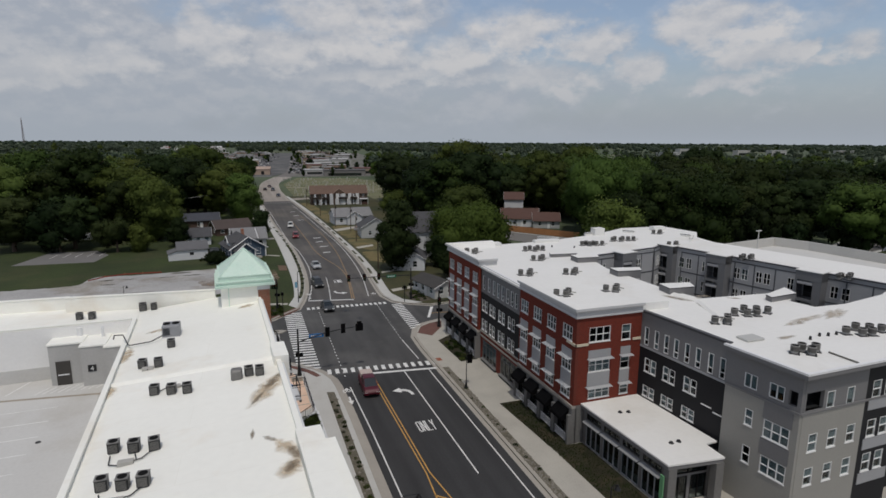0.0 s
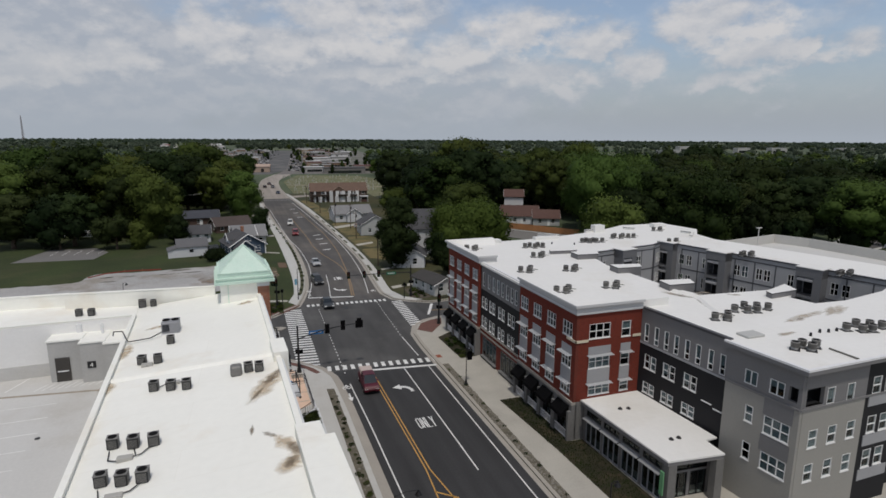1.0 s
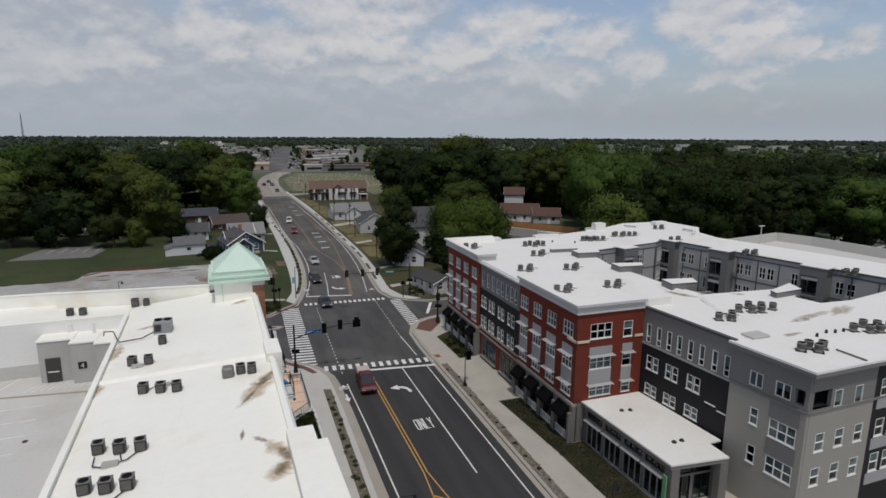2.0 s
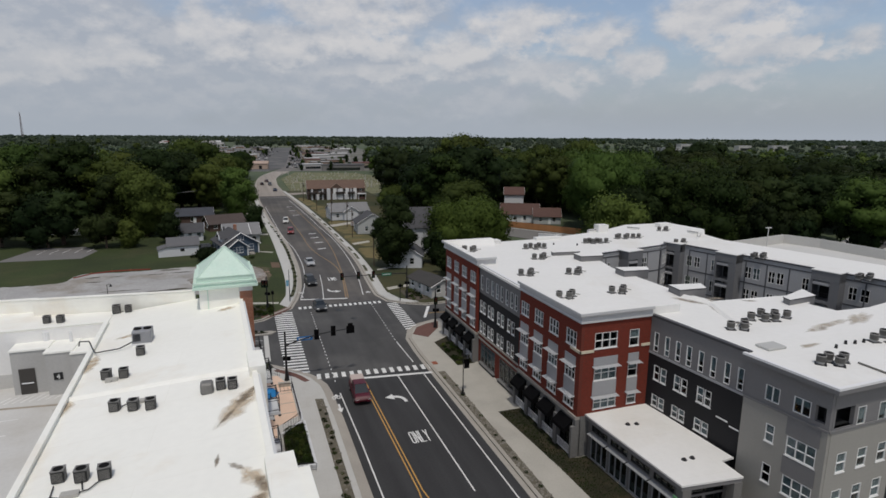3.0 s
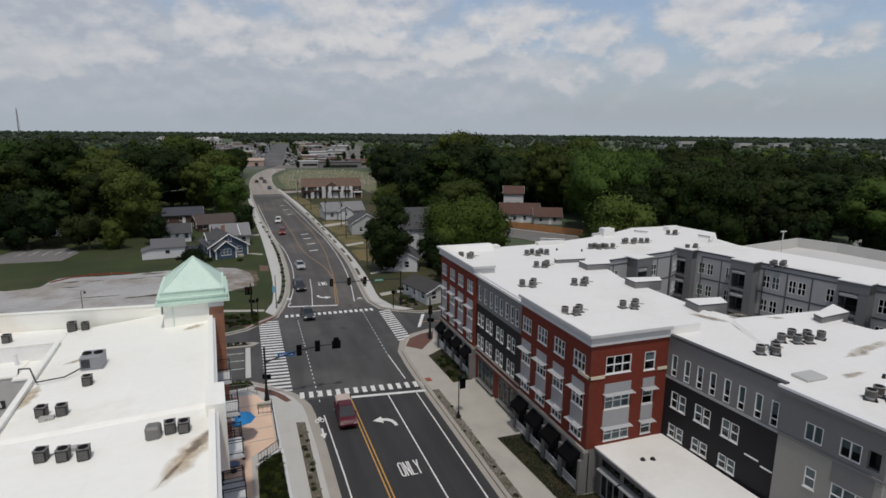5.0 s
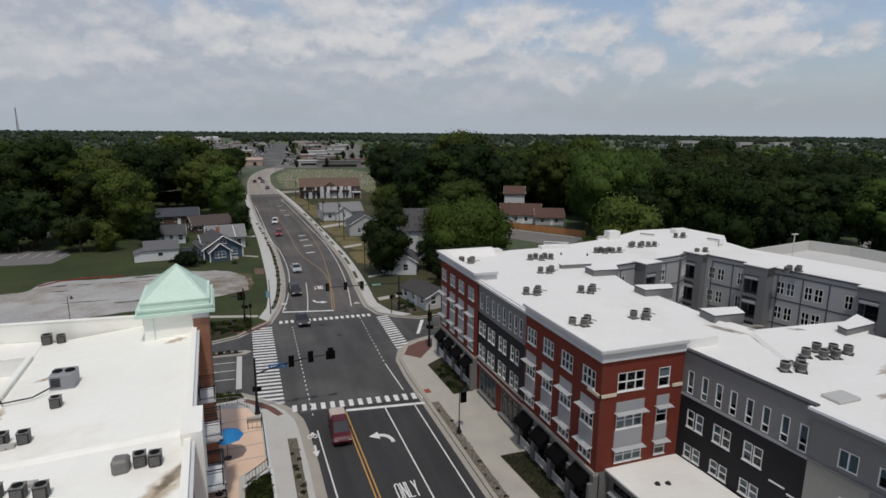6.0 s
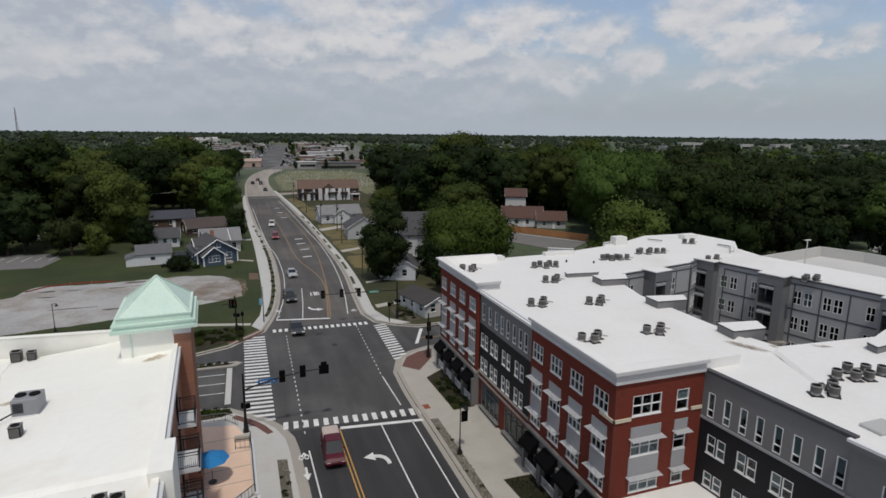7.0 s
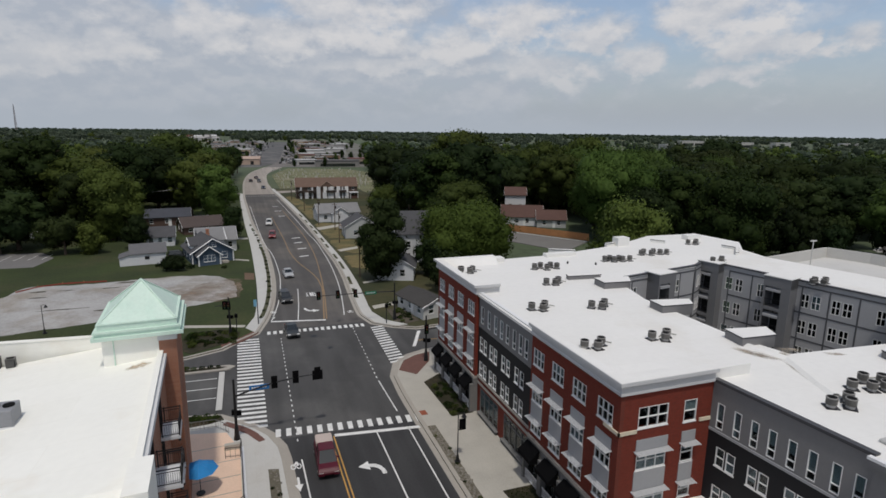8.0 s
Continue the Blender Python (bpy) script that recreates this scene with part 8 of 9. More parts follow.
for u in (3.6, 4.6):
    bm = bmesh.new()
    rod(bm, Ft.at(u, -0.25, 0.42), Ft.at(u, 0.02, 0.42), 0.38, 14)
    part("wheel", bm, DARKMETAL, tr)
bm = bmesh.new()
Ft.box(bm, 8.6, 9.6, -1.2, -1.0, 0.5, 0.65)
part("tow_bar", bm, DARKMETAL, tr)
raised("lot_left", [(-72, 105.6), (-61.1, 104.9), (-57.0, 98.0), (-58.6, 89.1), (-76, 90)], surface("lot_grey", (0.16, 0.155, 0.15), 0.9, 0.12, 0.2, 4), "small grey parking lot on the grass", 0.09, "parking lot")
for k in range(5):
    x = -70 + 2.7 * k
    bm = bmesh.new()
    prism(bm, [(x, 97), (x + 0.12, 97), (x + 0.8, 102.5), (x + 0.68, 102.5)], 0.085, 0.1)
    structure("stall_line", bm, PAINT, "white stall line on the small lot", "road paint")


# ---- cars ----
TYRE, RIM = surface("tyre", (0.012, 0.012, 0.012), 0.9, 0.1, local=True), surface("rim", (0.35, 0.35, 0.36), 0.3, 0.05, metal=0.8, local=True)
CARGLASS = surface("car_glass", (0.016, 0.020, 0.020), 0.05, 0.05, bump=0, spec=1.0, local=True)
HEADL, TAILL = surface("headlight", (0.7, 0.7, 0.68), 0.15, 0.03, bump=0, local=True), surface("taillight", (0.28, 0.012, 0.01), 0.2, 0.03, bump=0, local=True)


def car(name, label, paint_rgb, kind="sedan"):
    """A parked or waiting car; its nose points along its own +x."""
    t = thing(name, label, "car" if kind != "pickup" else "pickup truck", group="cars on the street")
    pm = surface("paint_%s" % name, paint_rgb, 0.33, 0.04, 1, 8, 0.0, local=True, spec=0.35)
    L, W = {"sedan": (4.7, 1.82), "suv": (4.6, 1.88), "pickup": (5.7, 1.98)}[kind]
    prof = {"sedan": [(-2.35, 0.55), (-2.3, 0.95), (-1.65, 1.02), (0.95, 0.98), (2.1, 0.80), (2.35, 0.60), (2.33, 0.30), (-2.33, 0.30)],
            "suv": [(-2.3, 0.6), (-2.25, 1.08), (0.9, 1.06), (2.05, 0.95), (2.3, 0.7), (2.28, 0.33), (-2.28, 0.33)],
            "pickup": [(-2.85, 0.6), (-2.83, 1.12), (1.5, 1.14), (2.6, 1.06), (2.85, 0.8), (2.83, 0.4), (-2.83, 0.4)]}[kind]
    bm = bmesh.new()
    sides = []
    for s, ww in ((-1, W / 2), (1, W / 2)):
        sides.append([bm.verts.new((x, s * (ww - (0.10 if z > 0.9 else 0.0)), z)) for x, z in prof])
    n = len(prof)
    bm.faces.new(sides[0]), bm.faces.new(sides[1][::-1])
    for i in range(n):
        j = (i + 1) % n
        bm.faces.new((sides[0][j], sides[0][i], sides[1][i], sides[1][j]))
    bmesh.ops.bevel(bm, geom=bm.edges[:], offset=0.06, segments=2, affect="EDGES")
    bmesh.ops.recalc_face_normals(bm, faces=bm.faces[:])
    part("body", bm, pm, t, smooth=False)
    cab = {"sedan": [(-1.75, 0.98), (-1.05, 1.42), (0.15, 1.45), (1.05, 0.98)], "suv": [(-2.15, 1.05), (-1.95, 1.68), (0.2, 1.72), (1.05, 1.05)], "pickup": [(-0.9, 1.1), (-0.75, 1.80), (0.65, 1.85), (1.75, 1.12)]}[kind]
    bm = bmesh.new()
    sides = [[bm.verts.new((x, s * (W / 2 - 0.12 - (0.16 if z > 1.2 else 0)), z)) for x, z in cab] for s in (-1, 1)]
    bm.faces.new(sides[0]), bm.faces.new(sides[1][::-1])
    for i in range(4):
        j = (i + 1) % 4
        bm.faces.new((sides[0][j], sides[0][i], sides[1][i], sides[1][j]))
    bmesh.ops.recalc_face_normals(bm, faces=bm.faces[:])
    part("glasshouse", bm, CARGLASS, t, "dark tinted windows")
    bm = bmesh.new()
    x0, x1, zr = cab[1][0], cab[2][0], cab[2][1]
    box(bm, x0 - 0.02, -W / 2 + 0.26, zr - 0.06, x1 + 0.02, W / 2 - 0.26, zr + 0.03)
    bmesh.ops.bevel(bm, geom=bm.edges[:], offset=0.03, segments=2, affect="EDGES")
    part("roof", bm, pm, t)
    for s in (-1, 1):
        for (xa, za), (xb, zb) in ((cab[0], cab[1]), (cab[3], cab[2]), (((x0 + x1) / 2, cab[0][1]), ((x0 + x1) / 2, zr))):
            bm = bmesh.new()
            rod(bm, (xa, s * (W / 2 - 0.12), za), (xb, s * (W / 2 - 0.28), zb), 0.045, 5)
            part("pillar", bm, pm, t)
    if kind == "pickup":
        bm = bmesh.new()
        box(bm, -2.75, -0.82, 1.08, -1.0, 0.82, 1.72)
        bmesh.ops.bevel(bm, geom=bm.edges[:], offset=0.08, segments=2, affect="EDGES")
        part("bed_cargo", bm, surface("tan_cargo", (0.50, 0.42, 0.38), 0.8, 0.1, local=True), t, "tan load in the truck bed")
    wx = {"sedan": 1.42, "suv": 1.38, "pickup": 1.8}[kind]
    for x in (-wx, wx):
        for s in (-1, 1):
            bm = bmesh.new()
            rod(bm, (x, s * (W / 2 - 0.2), 0.33), (x, s * (W / 2 + 0.02), 0.33), 0.33, 18)
            wh = part("wheel", bm, TYRE, t, "black tyre")
            bm = bmesh.new()
            rod(bm, (x, s * (W / 2 + 0.02), 0.33), (x, s * (W / 2 + 0.035), 0.33), 0.2, 12)
            part("rim", bm, RIM, wh)
    e = L / 2
    for s in (-1, 1):
        bm = bmesh.new()
        box(bm, e - 0.16, s * W * 0.36 - 0.2, 0.62, e - 0.01, s * W * 0.36 + 0.2, 0.78)
        part("headlight", bm, HEADL, t)
        bm = bmesh.new()
        box(bm, -e + 0.0, s * W * 0.38 - 0.16, 0.72, -e + 0.1, s * W * 0.38 + 0.16, 0.92)
        part("taillight", bm, TAILL, t)
        bm = bmesh.new()
        box(bm, 0.72, s * (W / 2 + 0.0) - 0.08, 1.0, 0.92, s * (W / 2 + 0.0) + 0.12 * s + 0.04, 1.14)
        part("mirror", bm, pm, t)
    bm = bmesh.new()
    box(bm, e - 0.03, -0.45, 0.38, e + 0.015, 0.45, 0.56)
    part("grille", bm, BLACK, t)
    return t


car("pickup_truck", "red pickup truck with a tan load waiting in the lane", (0.085, 0.007, 0.017), "pickup").matrix_basis = pose(-9.95, -3.6, 0.0, 0, 0, -92) @ Matrix.Scale(0.93, 4)
dk = car("dark_sedan", "dark grey sedan driving in the lane", (0.035, 0.04, 0.045), "sedan")
dk.matrix_basis = pose(-9.95, 31.6, 0.0, 0, 0, -88)
car("charcoal_suv", "charcoal sport utility car in the lane", (0.025, 0.028, 0.032), "suv").matrix_basis = pose(-9.6, 48.8, 0, 0, 0, -84)
car("silver_sedan", "silver sedan driving in the lane", (0.38, 0.39, 0.40), "sedan").matrix_basis = pose(-7.75, 66.5, 0, 0, 0, -87)
car("red_suv", "red sport utility car on the far street", (0.20, 0.012, 0.02), "suv").matrix_basis = pose(-8.4, 111, 0, 0, 0, -94)
wc = car("white_suv", "white sport utility car on the far street", (0.62, 0.62, 0.60), "suv")
wc.matrix_basis = pose(-8.2, 133, 0, 0, 0, -95)
for nm, lab, col, x, y, k, a in (("blue_sedan", "dark blue sedan far along the street", (0.02, 0.03, 0.06), -5.4, 245, "sedan", -88), ("grey_suv", "grey sport utility car far along the street", (0.10, 0.10, 0.11), -6.2, 281, "suv", -85),
                                 ("black_sedan", "black sedan far along the street", (0.012, 0.012, 0.013), -10.5, 285, "sedan", 93), ("maroon_sedan", "maroon sedan turning off at the side street", (0.05, 0.012, 0.014), -7.0, 305, "sedan", -80),
                                 ("parked_pickup", "white pickup truck parked by the house", (0.6, 0.6, 0.6), 14.0, 118, "pickup", 20), ("parked_suv", "dark car parked beside the bungalow", (0.03, 0.035, 0.04), -30.3, 90.5, "suv", 12)):
    car(nm, lab, col, k).matrix_basis = pose(x, y, 0.02 if abs(x) < 12 else 0.1, 0, 0, a)

# ---- trees ----
def crown_arrays(rg, height, radius, base, nblob, nleaf, size, flat=0.85, mass=(7, 4)):
    """Leaf clumps over a cluster of rounded masses; returns points and faces."""
    mid, up = (height + base) / 2, (height - base) / 2
    blobs = [(0, 0, mid, min(radius, up) * 0.62)]
    if up > radius * 0.9:
        blobs += [(0, 0, mid + sg * up * q, radius * r_) for sg, q, r_ in ((1, 0.5, 0.5), (-1, 0.45, 0.58), (-1, 0.78, 0.45))]
    for k in range(nblob - 1):
        a, q = rg.uniform(0, 2 * math.pi), rg.uniform(-0.9, 0.95)
        rr_ = math.sqrt(max(0.02, 1 - q * q)) * radius * rg.uniform(0.45, 0.8)
        b = radius * rg.uniform(0.15, 0.36)
        blobs.append((rr_ * math.cos(a), rr_ * math.sin(a), mid + q * (up - b * 0.7), b))
    pts, faces, nor = [], [], []
    centre = Vector((0, 0, mid - up * 0.25))
    # inner masses, rough like the leaves over them
    n1, n2 = mass
    for x, y, z, b in blobs:
        i0 = len(pts)
        for j in range(n2 + 1):
            ph = math.pi * j / n2
            for i in range(n1):
                th = 2 * math.pi * i / n1 + j * 0.4
                w = b * 0.84 * (1 + rg.uniform(-0.16, 0.16))
                pts.append((x + w * math.sin(ph) * math.cos(th), y + w * math.sin(ph) * math.sin(th), z + w * flat * math.cos(ph)))
                nor.append((math.sin(ph) * math.cos(th), math.sin(ph) * math.sin(th), math.cos(ph)))
        for j in range(n2):
            for i in range(n1):
                k2 = (i + 1) % n1
                faces.append((i0 + j * n1 + i, i0 + (j + 1) * n1 + i, i0 + (j + 1) * n1 + k2, i0 + j * n1 + k2))
    B = np.array(blobs)
    wsum = [b * b for *_, b in blobs]
    made = 0
    while made < nleaf:
        x, y, z, b = rg.choices(blobs, wsum)[0]
        d = Vector((rg.gauss(0, 1), rg.gauss(0, 1), rg.gauss(0.2, 1))).normalized()
        p = Vector((x, y, z)) + Vector((d.x, d.y, d.z * flat)) * b * (rg.uniform(0.82, 1.1) if rg.random() < 0.74 else rg.uniform(1.05, 1.45))
        if (((B[:, :3] - np.array(p)) ** 2).sum(1) < (B[:, 3] * 0.7) ** 2).any():
            made += 0.2
            continue
        nrm = (d * 0.8 + Vector((rg.gauss(0, 0.5), rg.gauss(0, 0.5), rg.gauss(0.15, 0.5)))).normalized()
        out = (d * 0.75 + (p - centre).normalized() * 0.6 + Vector((rg.gauss(0, 0.22), rg.gauss(0, 0.22), rg.gauss(0, 0.22)))).normalized()
        if nrm.dot(out) < 0:
            nrm = -nrm
        s1 = Matrix.Rotation(rg.uniform(0, 6.28), 3, nrm) @ nrm.orthogonal().normalized()
        s2 = nrm.cross(s1)
        h, w = size * rg.uniform(0.45, 1.15), size * rg.uniform(0.3, 0.7)
        i0 = len(pts)
        fold = nrm * size * rg.uniform(-0.3, 0.1)
        pts += [tuple(p - s1 * h), tuple(p - s2 * w + fold), tuple(p + s1 * h), tuple(p + s2 * w + fold)]
        faces += [(i0, i0 + 1, i0 + 2), (i0, i0 + 2, i0 + 3)]
        nor += [tuple(out)] * 4
        made += 1
    return pts, faces, nor


def tree_proto(label, seed, height, radius, base, nblob, nleaf, size, leaf, group="trees"):
    rg = random.Random(seed)
    t = thing("tree", label, "tree", group=group)
    bm = bmesh.new()
    lean = (rg.uniform(-0.3, 0.3), rg.uniform(-0.3, 0.3))
    r0 = 0.02 * height + 0.06
    rod(bm, (0, 0, -0.1), (lean[0] * 0.5, lean[1] * 0.5, base + 1), r0 * 1.25, 9, r0 * 0.85)
    rod(bm, (lean[0] * 0.5, lean[1] * 0.5, base + 1), (lean[0], lean[1], height * 0.72), r0 * 0.85, 8, r0 * 0.3)
    for k in range(5):
        a, z = rg.uniform(0, 6.28), base + (height - base) * (0.1 + 0.12 * k)
        rod(bm, (lean[0] * 0.6, lean[1] * 0.6, z), (lean[0] + radius * 0.6 * math.cos(a), lean[1] + radius * 0.6 * math.sin(a), z + height * 0.16), r0 * 0.45, 6, r0 * 0.12)
    part("trunk", bm, BARK, t, "grey-brown trunk with limbs")
    pts, faces, nor = crown_arrays(rg, height, radius, base, nblob, nleaf, size)
    me = bpy.data.meshes.new("crown")
    me.from_pydata(pts, [], faces, shade_flat=False)
    me.normals_split_custom_set_from_vertices(nor)
    me.materials.append(leaf)
    part("crown", me, leaf, t, "leafy crown")
    return t


# single trees near the street
for label, seed, h, r, b0, nb_, nl, size, leaf, x, y in (
        ("tall narrow dark green tree beside the footpath", 11, 16.6, 5.2, 0.5, 64, 8000, 0.32, LEAF_DARK, 10.0, 57.8),
        ("broad round bright green tree behind the red building", 12, 14.6, 10.8, 0.6, 78, 19000, 0.34, LEAF_FRESH, 30.0, 63.0),
        ("broad tree with fresh green leaves behind the roofs", 13, 17.6, 9.0, 0.8, 40, 8000, 0.40, LEAF_BRIGHT, 52, 37),
        ("broad dark tree behind the roofs", 34, 15.5, 9.5, 0.8, 30, 6000, 0.42, LEAF_DARK, 84, 72),
        ("very tall spreading fresh green tree above the woods", 36, 26.0, 12.5, 3.0, 58, 14000, 0.42, LEAF_BRIGHT, 82, 82),
        ("tall mid green tree above the parking structure", 37, 21.5, 9.6, 1.5, 44, 9000, 0.42, LEAF_MID, 84, 43),
        ("broad tree beside the town lots", 38, 14.0, 9.5, 0.5, 20, 1800, 0.8, LEAF_MID, 80, 372),
        ("broad dark tree beside the town lots", 39, 13.0, 9.0, 0.5, 20, 1800, 0.8, LEAF_DARK, 98, 392),
        ("round dark tree in the field", 40, 8.0, 3.4, 0.4, 14, 800, 0.6, LEAF_DARK, 66, 318),
        ("dark tree at the town crossroads", 41, 11.0, 5.0, 0.5, 14, 800, 0.7, LEAF_DARK, 42, 520),
        ("large mid green tree behind the roofs", 14, 20.0, 12.0, 1.0, 32, 8000, 0.46, LEAF_MID, 115, 70),
        ("tall tree beside the footpath", 15, 18.8, 7.0, 1.6, 30, 5200, 0.42, LEAF_BRIGHT, -23.5, 141),
        ("large spreading tree behind the sheds", 16, 20.0, 9.0, 1.2, 28, 6000, 0.42, LEAF_MID, -48.5, 118.4),
        ("low round tree on the lawn", 17, 7.5, 3.8, 0.5, 16, 2200, 0.32, LEAF_MID, -50.2, 100.7),
        ("dark conical evergreen beside the shed", 18, 9.0, 3.4, 0.3, 16, 2400, 0.30, LEAF_DARK, -40.8, 105.0),
        ("dark round tree beside the small lot", 19, 10.5, 6.0, 0.5, 20, 3200, 0.36, LEAF_DARK, -55.6, 101.5),
        ("young tree beside the footpath", 20, 9.5, 3.4, 1.2, 14, 1800, 0.34, LEAF_DARK, -18.6, 110.2),
        ("dark tree beside the small white house", 31, 8.0, 4.0, 0.3, 22, 2600, 0.32, LEAF_DARK, 20.8, 58.0),
        ("large rounded dark green bush on the lawn before the shed", 51, 3.0, 2.9, 0.1, 18, 1800, 0.26, LEAF_DARK, -29.9, 78.4),
        ("dark tree behind the white house", 32, 13.0, 6.5, 0.6, 20, 3200, 0.40, LEAF_MID, 27, 122),
        ("dark tree behind the white cottage", 33, 8.0, 4.6, 0.3, 16, 2400, 0.34, LEAF_DARK, 19.5, 46.5)):
    tree_proto(label, seed, h, r, b0, nb_, nl, size, leaf).matrix_basis = pose(x, y, 0.02)

# the woods: a few kinds, planted over the plan
kinds = [tree_proto("tall leafy woodland tree, dark green", 21, 21.5, 8.2, 4.0, 44, 3500, 0.46, LEAF_DARK, "woodland trees"),
         tree_proto("leafy woodland tree, mid green", 22, 22.5, 9.0, 4.5, 46, 3700, 0.46, LEAF_MID, "woodland trees"),
         tree_proto("broad woodland tree, dark green", 23, 19.0, 9.8, 3.6, 48, 3800, 0.46, LEAF_DARK, "woodland trees"),
         tree_proto("woodland tree with lighter leaves", 24, 21.0, 8.2, 4.0, 44, 3400, 0.46, LEAF_LIGHT, "woodland trees"),
         tree_proto("tall slim woodland tree", 25, 24.0, 6.8, 5.0, 40, 3100, 0.46, LEAF_MID, "woodland trees")]
used = [(30, 63), (93, 84), (115, 70), (-22.5, 141), (-48.5, 118.4), (-50, 100), (-41, 105), (10, 57.5)]
keep_off = [(82, 82, 13), (84, 43, 9), (74, 74, 8), (142, 40, 7), (152, 45, 9), (165, 54, 8), (56, 90, 15), (-69, 122, 7), (27, 122, 6), (70, 112, 17), (66, 92, 14), (-37, 88, 9), (-24, 86, 12), (-37, 111, 10), (-40, 143, 13), (-28, 129, 10), (20, 72, 12), (58, 90, 11), (-63, 98, 11), (74, 125, 10), (70, 118, 16), (-34, 166, 9)]


def in_woods(x, y):
    if x < -18:
        return (y > 150 and x < -30 - 0.02 * (y - 150)) or (y > 118 and x < -50) or (y > 108 and x < -66)
    if y > 212 and y < 380 and -6 < x < 66:
        return False
    return (x > 42 and y > 84 and (x > 50 or y > 95)) or (x > 32 and 78 < y < 200 and x > 30 + (y - 78) * 0.16) or (x > 86 and y > 74) or (x > 108 and y > 50) or (x > 128 and y > 26)


rg = random.Random(5)
cand = []
for _ in range(9000):
    side = rg.random()
    x, y = (rg.uniform(-210, -20), rg.uniform(106, 330)) if side < 0.4 else (rg.uniform(30, 300), rg.uniform(26, 330))
    # no tree where no line of sight reaches
    if abs(math.degrees(math.atan2(x + 20, y + 60)) - 20.5) > 41:
        continue
    if not in_woods(x, y) or any((x - a) ** 2 + (y - b) ** 2 < r * r for a, b, r in keep_off):
        continue
    gap = rg.uniform(9.0, 12.5)
    if any((x - a) ** 2 + (y - b) ** 2 < gap * gap for a, b in used):
        continue
    used.append((x, y))
    cand.append((x, y))
cand.sort(key=lambda p: math.hypot(p[0] + 18, p[1] + 60))
near, rest = cand[:130], cand[130:]
firsts = [True] * len(kinds)
for x, y in near:
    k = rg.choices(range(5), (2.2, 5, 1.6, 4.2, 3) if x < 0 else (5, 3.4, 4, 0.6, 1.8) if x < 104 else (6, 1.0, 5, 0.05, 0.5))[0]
    s = rg.choice((0.72, 0.86, 0.95, 1.0, 1.08, 1.16)) * rg.uniform(0.94, 1.06) * (1.06 if x < 0 else 1.07)
    m = pose(x, y, 0.0, 0, 0, rg.uniform(0, 360)) @ Matrix.Diagonal((s * rg.uniform(0.95, 1.35), s * rg.uniform(0.95, 1.35), s * rg.uniform(0.85, 1.05), 1))
    if firsts[k]:
        kinds[k].matrix_basis, firsts[k] = m, False
    else:
        c = copy_thing(kinds[k], Matrix())
        c.matrix_basis = m


for k, x, y, q in ((1, -25.5, 168, 0.74), (4, -26.5, 184, 0.78), (3, -26, 200, 0.70), (0, -27, 212, 0.74), (1, -24.5, 243, 0.8), (4, -24, 258, 0.8), (3, -23.5, 276, 0.8), (1, -23, 294, 0.82), (0, -21.5, 312, 0.8), (1, -20, 330, 0.78), (4, -17.5, 348, 0.7), (1, -31, 268, 0.85), (0, -31, 300, 0.85), (1, -34, 226, 0.8)):
    c = copy_thing(kinds[k], Matrix())
    c.matrix_basis = pose(x, y, 0, 0, 0, rg.uniform(0, 360)) @ Matrix.Diagonal((q * 0.92, q * 0.92, q * 1.05, 1))
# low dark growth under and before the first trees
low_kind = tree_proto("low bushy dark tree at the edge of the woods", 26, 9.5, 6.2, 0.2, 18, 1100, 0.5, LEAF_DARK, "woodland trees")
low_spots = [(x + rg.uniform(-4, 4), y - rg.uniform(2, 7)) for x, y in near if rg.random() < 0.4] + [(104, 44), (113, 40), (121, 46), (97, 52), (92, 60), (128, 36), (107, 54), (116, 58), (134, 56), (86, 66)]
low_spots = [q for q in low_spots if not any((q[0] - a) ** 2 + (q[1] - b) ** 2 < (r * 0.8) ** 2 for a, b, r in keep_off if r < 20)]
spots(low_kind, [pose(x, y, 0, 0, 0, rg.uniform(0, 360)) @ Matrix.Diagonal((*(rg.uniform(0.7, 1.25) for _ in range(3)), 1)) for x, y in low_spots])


def far_wood(name, label, places, leaf, nb, nl, size, weights=(5, 4, 1.2), wide=1.0):
    """Many small crowns joined: woods too far off to tell trees apart."""
    rg = random.Random(len(places))
    protos = [crown_arrays(random.Random(40 + i), 19.0, 8.6, 1.5, nb, nl, size, mass=(6, 3)) for i in range(6)]
    P, Nn, Fc, M, off = [], [], [], [], 0
    for x, y, s in places:
        pts, fs, nor = protos[rg.randrange(6)]
        a, e = np.array(pts), np.array(nor)
        t = rg.uniform(0, 6.28)
        c, q = math.cos(t), math.sin(t)
        w = s * rg.uniform(0.9, 1.3) * wide
        b = np.stack([x + w * (c * a[:, 0] - q * a[:, 1]), y + w * (q * a[:, 0] + c * a[:, 1]), s * rg.uniform(0.85, 1.1) * a[:, 2]], 1)
        P.append(b)
        Nn.append(np.stack([c * e[:, 0] - q * e[:, 1], q * e[:, 0] + c * e[:, 1], e[:, 2]], 1))
        M += [rg.choices(range(len(leaf)), weights)[0]] * len(fs)
        Fc += [tuple(i + off for i in f) for f in fs]
        off += len(a)
    me = bpy.data.meshes.new(name)
    me.from_pydata(np.concatenate(P).tolist(), [], Fc, shade_flat=False)
    me.normals_split_custom_set_from_vertices(np.concatenate(Nn).tolist())
    for l in leaf:
        me.materials.append(l)
    me.polygons.foreach_set("material_index", M)
    tagged(part(name, me, leaf), label, "woods", kind="stuff")


